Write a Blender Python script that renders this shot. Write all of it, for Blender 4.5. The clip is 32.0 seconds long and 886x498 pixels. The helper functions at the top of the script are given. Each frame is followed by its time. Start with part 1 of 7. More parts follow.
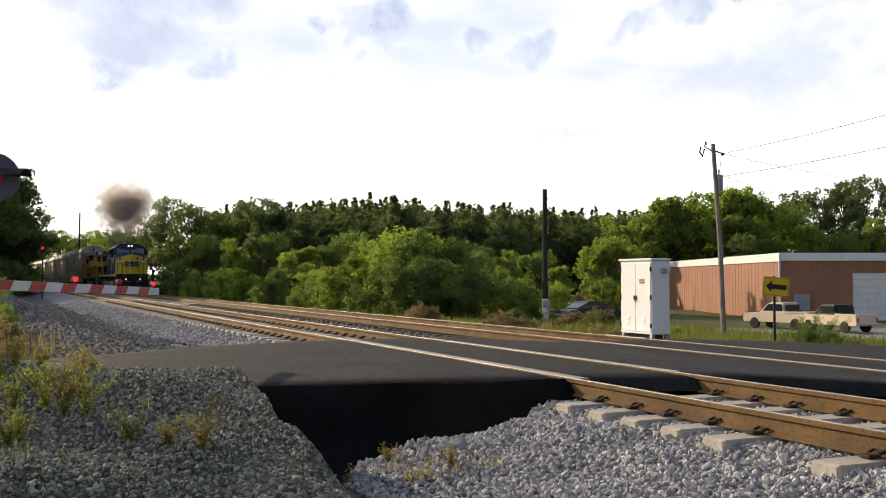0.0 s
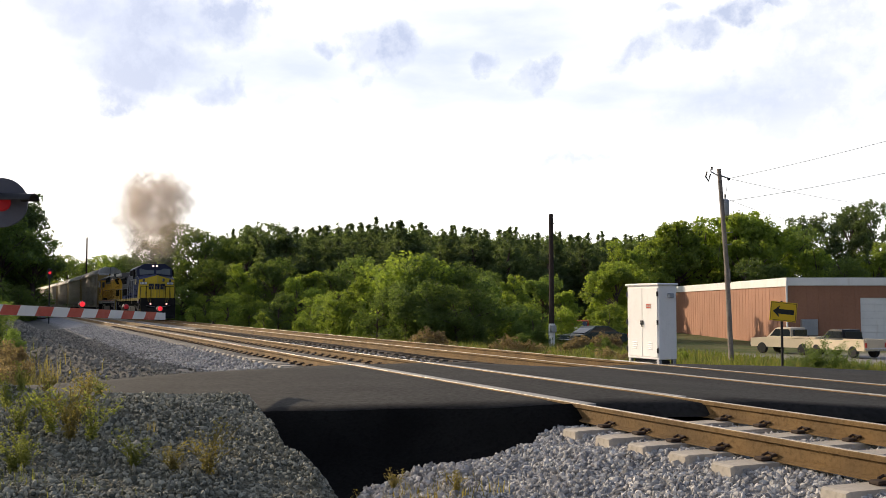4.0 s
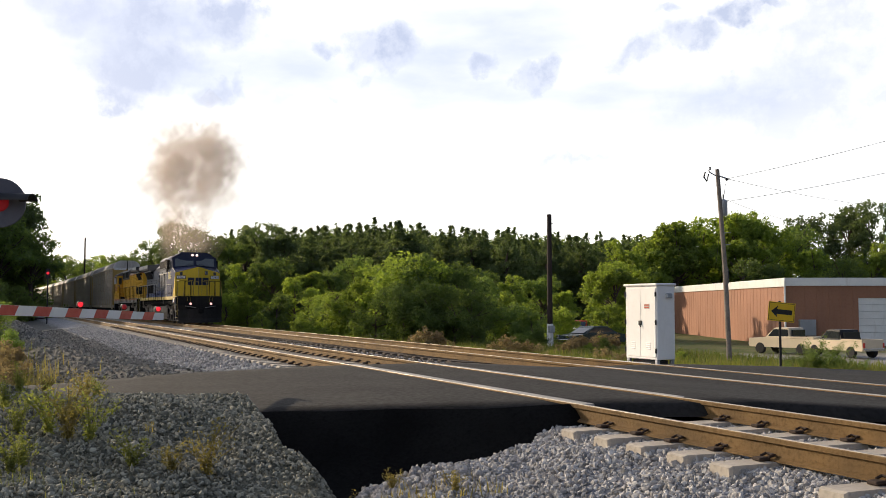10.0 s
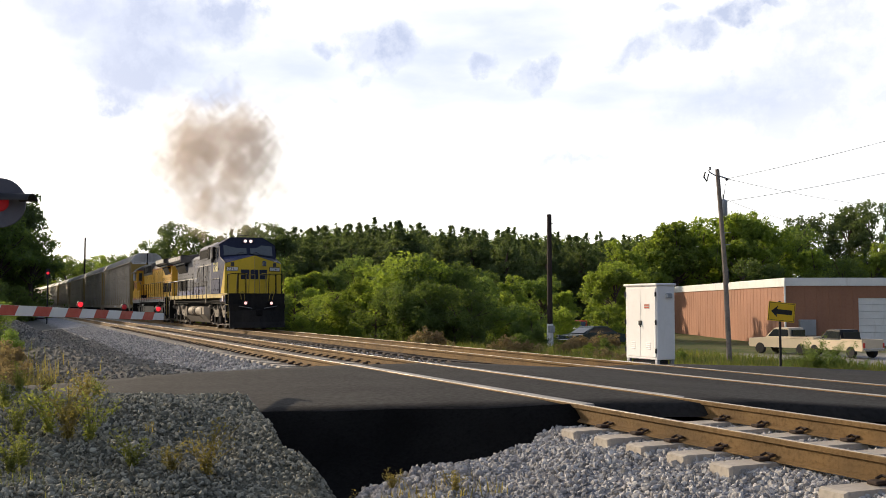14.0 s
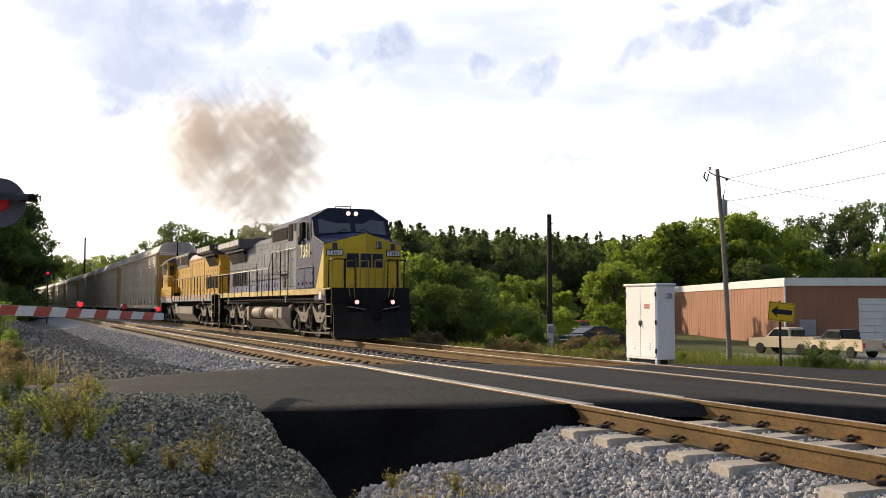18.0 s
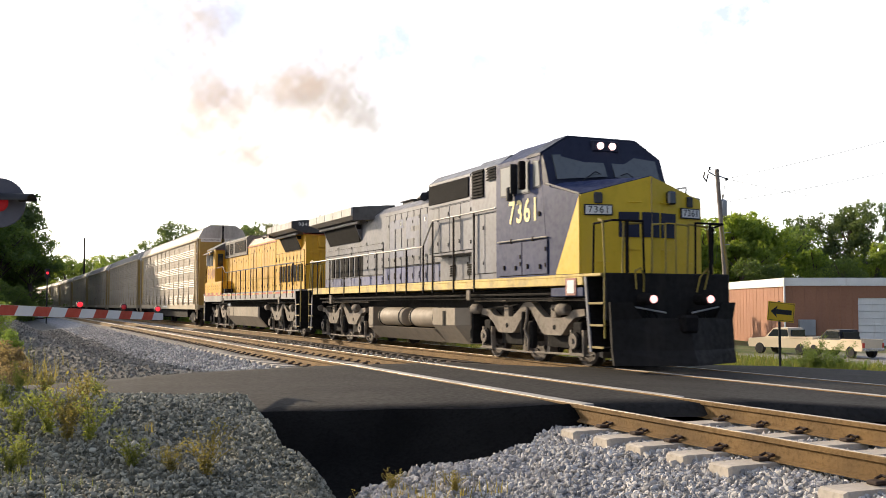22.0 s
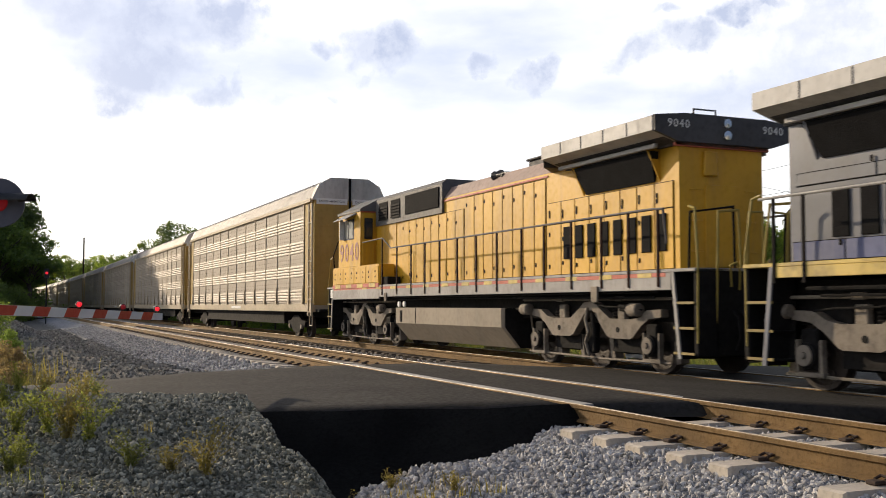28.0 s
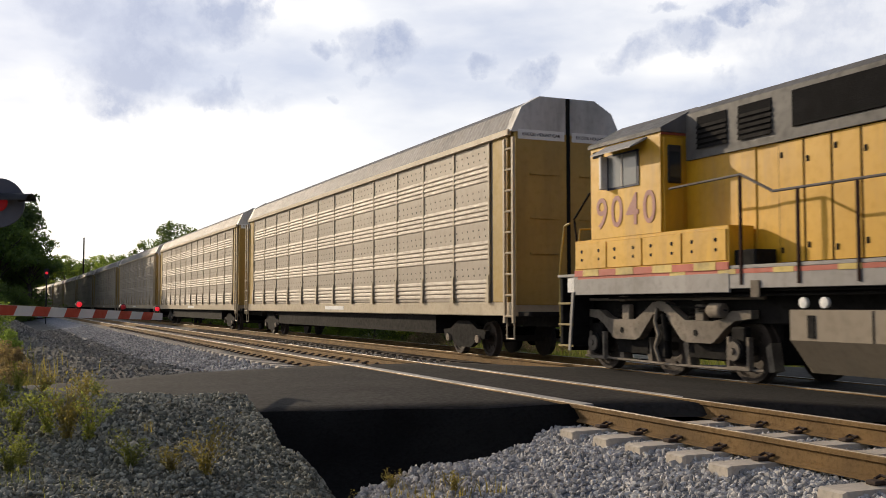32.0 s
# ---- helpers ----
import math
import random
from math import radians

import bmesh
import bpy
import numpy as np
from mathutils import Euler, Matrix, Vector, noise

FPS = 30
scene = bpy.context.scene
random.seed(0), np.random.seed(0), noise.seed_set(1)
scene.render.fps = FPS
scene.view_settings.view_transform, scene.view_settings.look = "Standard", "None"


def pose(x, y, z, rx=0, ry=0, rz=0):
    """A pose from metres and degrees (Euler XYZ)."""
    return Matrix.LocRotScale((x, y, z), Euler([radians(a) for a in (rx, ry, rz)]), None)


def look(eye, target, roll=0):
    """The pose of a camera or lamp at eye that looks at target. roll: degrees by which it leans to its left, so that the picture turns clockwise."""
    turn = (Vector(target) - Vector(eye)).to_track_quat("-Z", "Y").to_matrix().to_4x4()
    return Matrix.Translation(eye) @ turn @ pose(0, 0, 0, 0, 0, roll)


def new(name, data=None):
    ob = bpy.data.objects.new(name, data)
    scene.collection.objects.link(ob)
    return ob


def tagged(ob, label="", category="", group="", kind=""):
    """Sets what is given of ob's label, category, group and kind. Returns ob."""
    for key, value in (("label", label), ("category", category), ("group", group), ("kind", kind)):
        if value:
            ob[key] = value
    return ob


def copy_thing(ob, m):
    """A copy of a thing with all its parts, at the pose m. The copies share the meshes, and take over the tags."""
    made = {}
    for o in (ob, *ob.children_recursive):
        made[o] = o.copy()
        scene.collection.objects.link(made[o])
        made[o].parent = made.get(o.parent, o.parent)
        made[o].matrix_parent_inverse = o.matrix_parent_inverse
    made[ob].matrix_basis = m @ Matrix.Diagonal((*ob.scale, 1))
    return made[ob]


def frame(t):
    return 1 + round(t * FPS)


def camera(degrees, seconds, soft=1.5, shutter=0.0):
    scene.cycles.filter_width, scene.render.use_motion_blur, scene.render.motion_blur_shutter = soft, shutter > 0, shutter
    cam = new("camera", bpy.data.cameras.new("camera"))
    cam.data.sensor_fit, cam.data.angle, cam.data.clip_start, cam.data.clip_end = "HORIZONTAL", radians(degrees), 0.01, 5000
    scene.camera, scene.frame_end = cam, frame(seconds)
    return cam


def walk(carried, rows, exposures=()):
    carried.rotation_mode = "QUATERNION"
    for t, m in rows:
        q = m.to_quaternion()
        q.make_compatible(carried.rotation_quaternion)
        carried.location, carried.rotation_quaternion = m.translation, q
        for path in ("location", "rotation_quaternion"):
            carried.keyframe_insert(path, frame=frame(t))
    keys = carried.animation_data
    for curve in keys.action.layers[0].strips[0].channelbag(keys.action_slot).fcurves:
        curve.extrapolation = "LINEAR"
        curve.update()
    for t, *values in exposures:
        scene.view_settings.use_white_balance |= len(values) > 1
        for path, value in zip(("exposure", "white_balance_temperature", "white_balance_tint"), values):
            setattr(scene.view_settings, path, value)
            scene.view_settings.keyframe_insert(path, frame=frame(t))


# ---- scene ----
H = 1.24                                  # the eye above the far track's rail heads
TURN = 23.5                               # the tracks run this far left of the view
FAR_Y, NEAR_Y, NEAR_Z = 11.83, 6.58, 0.155
CT, ST = math.cos(radians(TURN)), math.sin(radians(TURN))
cam = camera(47.54, 32.0, soft=0.8, shutter=0.4)


def aim(yaw, pitch):
    """The camera's pose, turned yaw degrees to the right and pitch degrees up."""
    a, b = radians(180 - TURN - yaw), radians(pitch)
    eye = Vector((0, 0, H))
    return look(eye, eye + Vector((math.cos(a) * math.cos(b), math.sin(a) * math.cos(b), math.sin(b))))


SWAY = ((0, .26, 1.79), (.25, .47, 2.35), (.5, .55, 2.81), (.75, .46, 3.28), (1, .35, 3.50), (1.25, .25, 3.42), (1.5, .16, 3.36),
        (2, .01, 3.31), (2.5, -.09, 3.27), (3, -.13, 3.26), (3.5, -.13, 3.22), (5.5, 0, 3.215), (20, 0, 3.215), (24, .05, 3.215), (32, .06, 3.215))
walk(cam, [(t, aim(yaw, pitch)) for t, yaw, pitch in SWAY],
     exposures=((0, .0), (.9, -.28), (2.2, -.12), (4, 0), (19, 0), (20, .2), (21, .36), (22.8, .54), (24, .48), (25.2, .28), (28, -.05), (30, -.18), (32, -.31)))

# ---- sky, sun ----
SUN_EL, SUN_OFF = 19.0, 25.5              # elevation; how far towards the camera's side of the tracks
a = radians(180 + SUN_OFF)
SUN_DIR = Vector((math.cos(a) * math.cos(radians(SUN_EL)), math.sin(a) * math.cos(radians(SUN_EL)), math.sin(radians(SUN_EL))))
lamp = new("sun", bpy.data.lights.new("sun", "SUN"))
lamp.data.energy, lamp.data.angle, lamp.data.color = 4.6, radians(.6), (1.0, .81, .58)
lamp.matrix_world = look((0, 0, 60), Vector((0, 0, 60)) - SUN_DIR)

world = bpy.data.worlds.new("world")
scene.world = world
world.use_nodes = True


def way_of(yaw, up):
    """The direction yaw degrees to the right of the view and up degrees over the horizon."""
    a, b = radians(180 - TURN - yaw), radians(up)
    return (math.cos(a) * math.cos(b), math.sin(a) * math.cos(b), math.sin(b))


# clouds: yaw, elevation, half width, half height in degrees, weight
CLOUDS = ((-16.7, 15.4, 3.9, 2.2, 1), (-17.0, 13.0, 3.4, 2.5, 1), (-17.5, 11.2, 2.6, 1.45, 1), (-12.4, 15.7, 2.9, 1.5, 1), (-10.2, 16.3, 1.05, 0.67, 0.9), (-12.6, 11.6, 1.77, 0.79, 0.9), (-11.4, 12.5, 0.52, 0.80, 0.8), (-18.7, 14.4, 1.52, 1.28, 0.5),
          (-3.8, 14.5, 2.15, 1.62, 1), (-6.9, 14.4, 0.80, 0.60, 0.85), (-9.4, 11.8, 1.32, 0.60, 0.4), (-6.2, 11.9, 0.40, 0.34, 0.45), (2.1, 13.8, 0.95, 0.61, 0.85), (5.5, 12.9, 1.41, 0.81, 0.95),
          (11.0, 14.0, 2.02, 0.93, 0.7), (13.8, 14.7, 1.91, 0.92, 0.85), (16.5, 15.8, 1.71, 0.78, 0.95), (18.3, 15.9, 1.22, 0.45, 0.95), (12.3, 16.2, 0.97, 0.40, 0.7), (15.9, 12.5, 1.31, 0.42, 0.5), (7.9, 7.7, 3.65, 0.44, 0.5), (23.6, 10.8, 1.14, 0.68, 0.4), (13.2, 9.8, 4.17, 0.99, 0.3), (20.5, 15.0, 5.5, 3.4, .5), (19.0, 10.5, 6.5, 2.8, .45), (-20.5, 16.5, 2.5, 2.2, .8))


def build_sky():
    nt = world.node_tree
    nt.nodes.clear()
    N, L = nt.nodes.new, nt.links.new
    sky = N("ShaderNodeTexSky")
    sky.sky_type, sky.sun_disc = "NISHITA", False
    sky.sun_elevation = radians(SUN_EL)
    sky.sun_rotation = math.atan2(SUN_DIR.x, SUN_DIR.y)
    sky.dust_density = 2.0
    geo = N("ShaderNodeTexCoord")
    wob = N("ShaderNodeTexNoise")
    wob.inputs["Scale"].default_value, wob.inputs["Detail"].default_value, wob.inputs["Roughness"].default_value = 11, 9, .6
    L(geo.outputs["Generated"], wob.inputs["Vector"])
    frill = N("ShaderNodeTexNoise")
    frill.inputs["Scale"].default_value, frill.inputs["Detail"].default_value, frill.inputs["Roughness"].default_value = 42, 7, .62
    L(geo.outputs["Generated"], frill.inputs["Vector"])
    total = None
    curlv = N("ShaderNodeTexNoise")
    curlv.inputs["Scale"].default_value, curlv.inputs["Detail"].default_value, curlv.inputs["Roughness"].default_value = 16, 6, .58
    L(geo.outputs["Generated"], curlv.inputs["Vector"])
    mid, warp = N("ShaderNodeVectorMath"), N("ShaderNodeVectorMath")
    mid.operation, warp.operation = "SUBTRACT", "MULTIPLY_ADD"
    mid.inputs[1].default_value = (.5, .5, .5)
    warp.inputs[1].default_value = (.075, .075, .075)
    L(curlv.outputs["Color"], mid.inputs[0])
    L(mid.outputs[0], warp.inputs[0])
    L(geo.outputs["Generated"], warp.inputs[2])

    def calc(op, x, y, clamp=False):
        m = N("ShaderNodeMath")
        m.operation, m.use_clamp = op, clamp
        for i, v in enumerate((x, y)):
            if isinstance(v, (int, float)):
                m.inputs[i].default_value = v
            else:
                L(v, m.inputs[i])
        return m.outputs[0]

    for yaw, up, hw, hh, weight in CLOUDS:
        w = Vector(way_of(yaw, up))
        right = Vector((-w.y, w.x, 0)).normalized() * -1
        top = right.cross(w).normalized()
        ds = []
        for axis, half in ((right, hw), (top, hh)):
            dot = N("ShaderNodeVectorMath")
            dot.operation = "DOT_PRODUCT"
            dot.inputs[1].default_value = axis / math.sin(radians(half))
            L(warp.outputs[0], dot.inputs[0])
            off = axis.dot(w) / math.sin(radians(half))
            d = calc("SUBTRACT", dot.outputs["Value"], off)
            ds.append(calc("MULTIPLY", d, d))
        r2 = calc("ADD", ds[0], ds[1])
        n = calc("ADD", calc("MULTIPLY", calc("SUBTRACT", wob.outputs[0], .47), 1.6), calc("MULTIPLY", calc("SUBTRACT", frill.outputs[0], .5), 1.4))
        v = calc("MULTIPLY", calc("ADD", calc("SUBTRACT", 1.1, r2), n), .95, True)
        fade = calc("MULTIPLY", calc("SUBTRACT", 2.6, r2), .8, True)
        v = calc("MULTIPLY", calc("MULTIPLY", v, fade), weight)
        total = v if total is None else calc("MAXIMUM", total, v)
    # wispy cloud over the rest of the sky
    wisp = N("ShaderNodeTexNoise")
    stretch = N("ShaderNodeMapping")
    stretch.inputs["Scale"].default_value = (3, 3, 9)
    L(geo.outputs["Generated"], stretch.inputs["Vector"])
    L(stretch.outputs[0], wisp.inputs["Vector"])
    wisp.inputs["Scale"].default_value, wisp.inputs["Detail"].default_value = 1.3, 7
    tall = N("ShaderNodeSeparateXYZ")
    L(geo.outputs["Generated"], tall.inputs[0])
    blue = calc("MULTIPLY", calc("MULTIPLY", calc("SUBTRACT", wisp.outputs[0], .38), 3.4, True), calc("MULTIPLY", calc("SUBTRACT", tall.outputs["Z"], .05), 6.5, True))
    haze = N("ShaderNodeMix")
    haze.data_type = "RGBA"
    haze.inputs["A"].default_value, haze.inputs["B"].default_value = (1.11, 1.085, 1.06, 1), (.52, .575, .735, 1)
    L(calc("MULTIPLY", blue, .84), haze.inputs["Factor"])
    grey = N("ShaderNodeMix")
    grey.data_type = "RGBA"
    L(haze.outputs["Result"], grey.inputs["A"])
    grey.inputs["B"].default_value = (.455, .50, .655, 1)
    curl = N("ShaderNodeTexNoise")
    curl.inputs["Scale"].default_value, curl.inputs["Detail"].default_value, curl.inputs["Roughness"].default_value = 26, 6, .65
    L(geo.outputs["Generated"], curl.inputs["Vector"])
    L(calc("MULTIPLY", total, calc("ADD", calc("MULTIPLY", calc("SUBTRACT", curl.outputs[0], .40), 3.0, True), .62, True)), grey.inputs["Factor"])
    # the haze thins towards the zenith and away from the sun
    sep = N("ShaderNodeSeparateXYZ")
    L(geo.outputs["Generated"], sep.inputs[0])
    away = N("ShaderNodeVectorMath")
    away.operation = "DOT_PRODUCT"
    away.inputs[1].default_value = (SUN_DIR.x, SUN_DIR.y, 0)
    L(geo.outputs["Generated"], away.inputs[0])
    up = calc("MULTIPLY", calc("SUBTRACT", sep.outputs["Z"], .33), 2.2, True)
    back = calc("MULTIPLY", calc("SUBTRACT", .12, away.outputs["Value"]), 1.5, True)
    thin = N("ShaderNodeMix")
    thin.data_type = "RGBA"
    L(calc("MAXIMUM", up, back), thin.inputs["Factor"])
    L(grey.outputs["Result"], thin.inputs["A"])
    thin.inputs["B"].default_value = (.12, .155, .25, 1)
    # the open sky above and behind adds its blue
    mul = N("ShaderNodeMix")
    mul.data_type, mul.blend_type = "RGBA", "ADD"
    mul.inputs["Factor"].default_value = 1.0
    scale = N("ShaderNodeVectorMath")
    scale.operation = "SCALE"
    scale.inputs["Scale"].default_value = .02
    L(sky.outputs[0], scale.inputs[0])
    L(thin.outputs["Result"], mul.inputs["A"])
    L(scale.outputs[0], mul.inputs["B"])
    bg = N("ShaderNodeBackground")
    bg.inputs["Strength"].default_value = 1.16
    L(mul.outputs["Result"], bg.inputs["Color"])
    L(bg.outputs[0], N("ShaderNodeOutputWorld").inputs["Surface"])


build_sky()


# ---- materials ----
def mat(name, color, rough=.7, metal=0.0, var=.25, scale=6.0, grain=.12, bump=.15, dirt=None, dirt_amount=0.0, streak=0.0, spec=.4, coord="Object", rand=0.0):
    """Painted, worn or natural surface: two scales of variation, stains and relief."""
    m = bpy.data.materials.new(name)
    m.use_nodes = True
    nt = m.node_tree
    N, L = nt.nodes.new, nt.links.new
    b = nt.nodes["Principled BSDF"]
    b.inputs["Metallic"].default_value, b.inputs["Specular IOR Level"].default_value = metal, spec
    tc = N("ShaderNodeTexCoord")
    big, fine = N("ShaderNodeTexNoise"), N("ShaderNodeTexNoise")
    big.inputs["Scale"].default_value, big.inputs["Detail"].default_value = scale * .18, 5
    fine.inputs["Scale"].default_value, fine.inputs["Detail"].default_value = scale * 3, 4
    for n in (big, fine):
        L(tc.outputs[coord], n.inputs["Vector"])

    def mix(a, bb, f, kind="MIX"):
        x = N("ShaderNodeMix")
        x.data_type, x.blend_type = "RGBA", kind
        for k, v in (("A", a), ("B", bb), ("Factor", f)):
            if isinstance(v, (tuple, float, int)):
                x.inputs[k].default_value = (*v, 1) if isinstance(v, tuple) else v
            else:
                L(v, x.inputs[k])
        return x.outputs["Result"]

    def ramp(v, lo, hi, a=0.0, z=1.0):
        r = N("ShaderNodeMapRange")
        r.inputs["From Min"].default_value, r.inputs["From Max"].default_value = lo, hi
        r.inputs["To Min"].default_value, r.inputs["To Max"].default_value = a, z
        L(v, r.inputs["Value"])
        return r.outputs[0]

    dark = tuple(x * (1 - var) for x in color)
    light = tuple(min(1, x * (1 + var * .6)) for x in color)
    c = mix(dark, light, ramp(big.outputs[0], .35, .65))
    c = mix(c, tuple(x * .45 for x in color), ramp(fine.outputs[0], .5, .75, 0, grain * 2))
    if rand:
        info = N("ShaderNodeObjectInfo")
        c = mix(c, tuple(x * (1 - rand) for x in color), ramp(info.outputs["Random"], 0, 1, 0, .8))
    if dirt:
        st = N("ShaderNodeTexNoise")
        mp = N("ShaderNodeMapping")
        mp.inputs["Scale"].default_value = (1, 1, .16) if streak else (1, 1, 1)
        L(tc.outputs[coord], mp.inputs["Vector"])
        L(mp.outputs[0], st.inputs["Vector"])
        st.inputs["Scale"].default_value, st.inputs["Detail"].default_value, st.inputs["Roughness"].default_value = scale * .6, 8, .65
        c = mix(c, dirt, ramp(st.outputs[0], .62 - .3 * dirt_amount, .78, 0, min(1, .35 + dirt_amount * .7)))
    L(c, b.inputs["Base Color"])
    L(ramp(fine.outputs[0], .3, .7, max(.02, rough - .12), min(1, rough + .12)), b.inputs["Roughness"])
    if bump:
        bp = N("ShaderNodeBump")
        bp.inputs["Strength"].default_value, bp.inputs["Distance"].default_value = bump, .02
        L(fine.outputs[0], bp.inputs["Height"])
        L(bp.outputs[0], b.inputs["Normal"])
    return m


def glow(name, color, strength):
    m = bpy.data.materials.new(name)
    m.use_nodes = True
    b = m.node_tree.nodes["Principled BSDF"]
    b.inputs["Base Color"].default_value = (*color, 1)
    b.inputs["Emission Color"].default_value, b.inputs["Emission Strength"].default_value = (*color, 1), strength
    return m


def leaf_mat(name, a, b2, hue=.5):
    """Foliage: each leaf its own green, some light coming through."""
    m = bpy.data.materials.new(name)
    m.use_nodes = True
    nt = m.node_tree
    N, L = nt.nodes.new, nt.links.new
    b = nt.nodes["Principled BSDF"]
    g = N("ShaderNodeNewGeometry")
    info = N("ShaderNodeObjectInfo")
    x, y = N("ShaderNodeMix"), N("ShaderNodeMix")
    x.data_type = y.data_type = "RGBA"
    x.inputs["A"].default_value, x.inputs["B"].default_value = (*a, 1), (*b2, 1)
    tc, patch = N("ShaderNodeTexCoord"), N("ShaderNodeTexNoise")
    patch.inputs["Scale"].default_value, patch.inputs["Detail"].default_value = .55, 3
    L(tc.outputs["Object"], patch.inputs["Vector"])
    spread, both = N("ShaderNodeMapRange"), N("ShaderNodeMath")
    spread.inputs["From Min"].default_value, spread.inputs["From Max"].default_value = .36, .64
    L(patch.outputs[0], spread.inputs["Value"])
    both.operation = "MULTIPLY_ADD"
    both.inputs[1].default_value = .5
    half = N("ShaderNodeMath")
    half.operation = "MULTIPLY"
    half.inputs[1].default_value = .5
    L(spread.outputs[0], half.inputs[0])
    L(g.outputs["Random Per Island"], both.inputs[0])
    L(half.outputs[0], both.inputs[2])
    L(both.outputs[0], x.inputs["Factor"])
    y.blend_type = "MULTIPLY"
    y.inputs["Factor"].default_value = 1
    r = N("ShaderNodeMapRange")
    r.inputs["To Min"].default_value, r.inputs["To Max"].default_value = 1 - hue, 1.15
    L(info.outputs["Random"], r.inputs["Value"])
    L(x.outputs["Result"], y.inputs["A"])
    L(r.outputs[0], y.inputs["B"])
    L(y.outputs["Result"], b.inputs["Base Color"])
    b.inputs["Roughness"].default_value = .65
    tr = N("ShaderNodeBsdfTranslucent")
    bright = N("ShaderNodeMix")
    bright.data_type, bright.blend_type = "RGBA", "MULTIPLY"
    bright.inputs["Factor"].default_value = 1
    bright.inputs["B"].default_value = (1.7, 1.75, .95, 1)
    L(y.outputs["Result"], bright.inputs["A"])
    L(bright.outputs["Result"], tr.inputs["Color"])
    ms = N("ShaderNodeMixShader")
    ms.inputs[0].default_value = .55
    L(b.outputs[0], ms.inputs[1])
    L(tr.outputs[0], ms.inputs[2])
    L(ms.outputs[0], nt.nodes["Material Output"].inputs["Surface"])
    return m


def stone_mat(name, a, b2):
    """Loose stones, each its own grey."""
    m = mat(name, a, .9, 0, .2, 12, .2, .3)
    nt = m.node_tree
    N, L = nt.nodes.new, nt.links.new
    b = nt.nodes["Principled BSDF"]
    g = N("ShaderNodeNewGeometry")
    x = N("ShaderNodeMix")
    x.data_type = "RGBA"
    x.inputs["A"].default_value, x.inputs["B"].default_value = (*a, 1), (*b2, 1)
    L(g.outputs["Random Per Island"], x.inputs["Factor"])
    L(x.outputs["Result"], b.inputs["Base Color"])
    return m


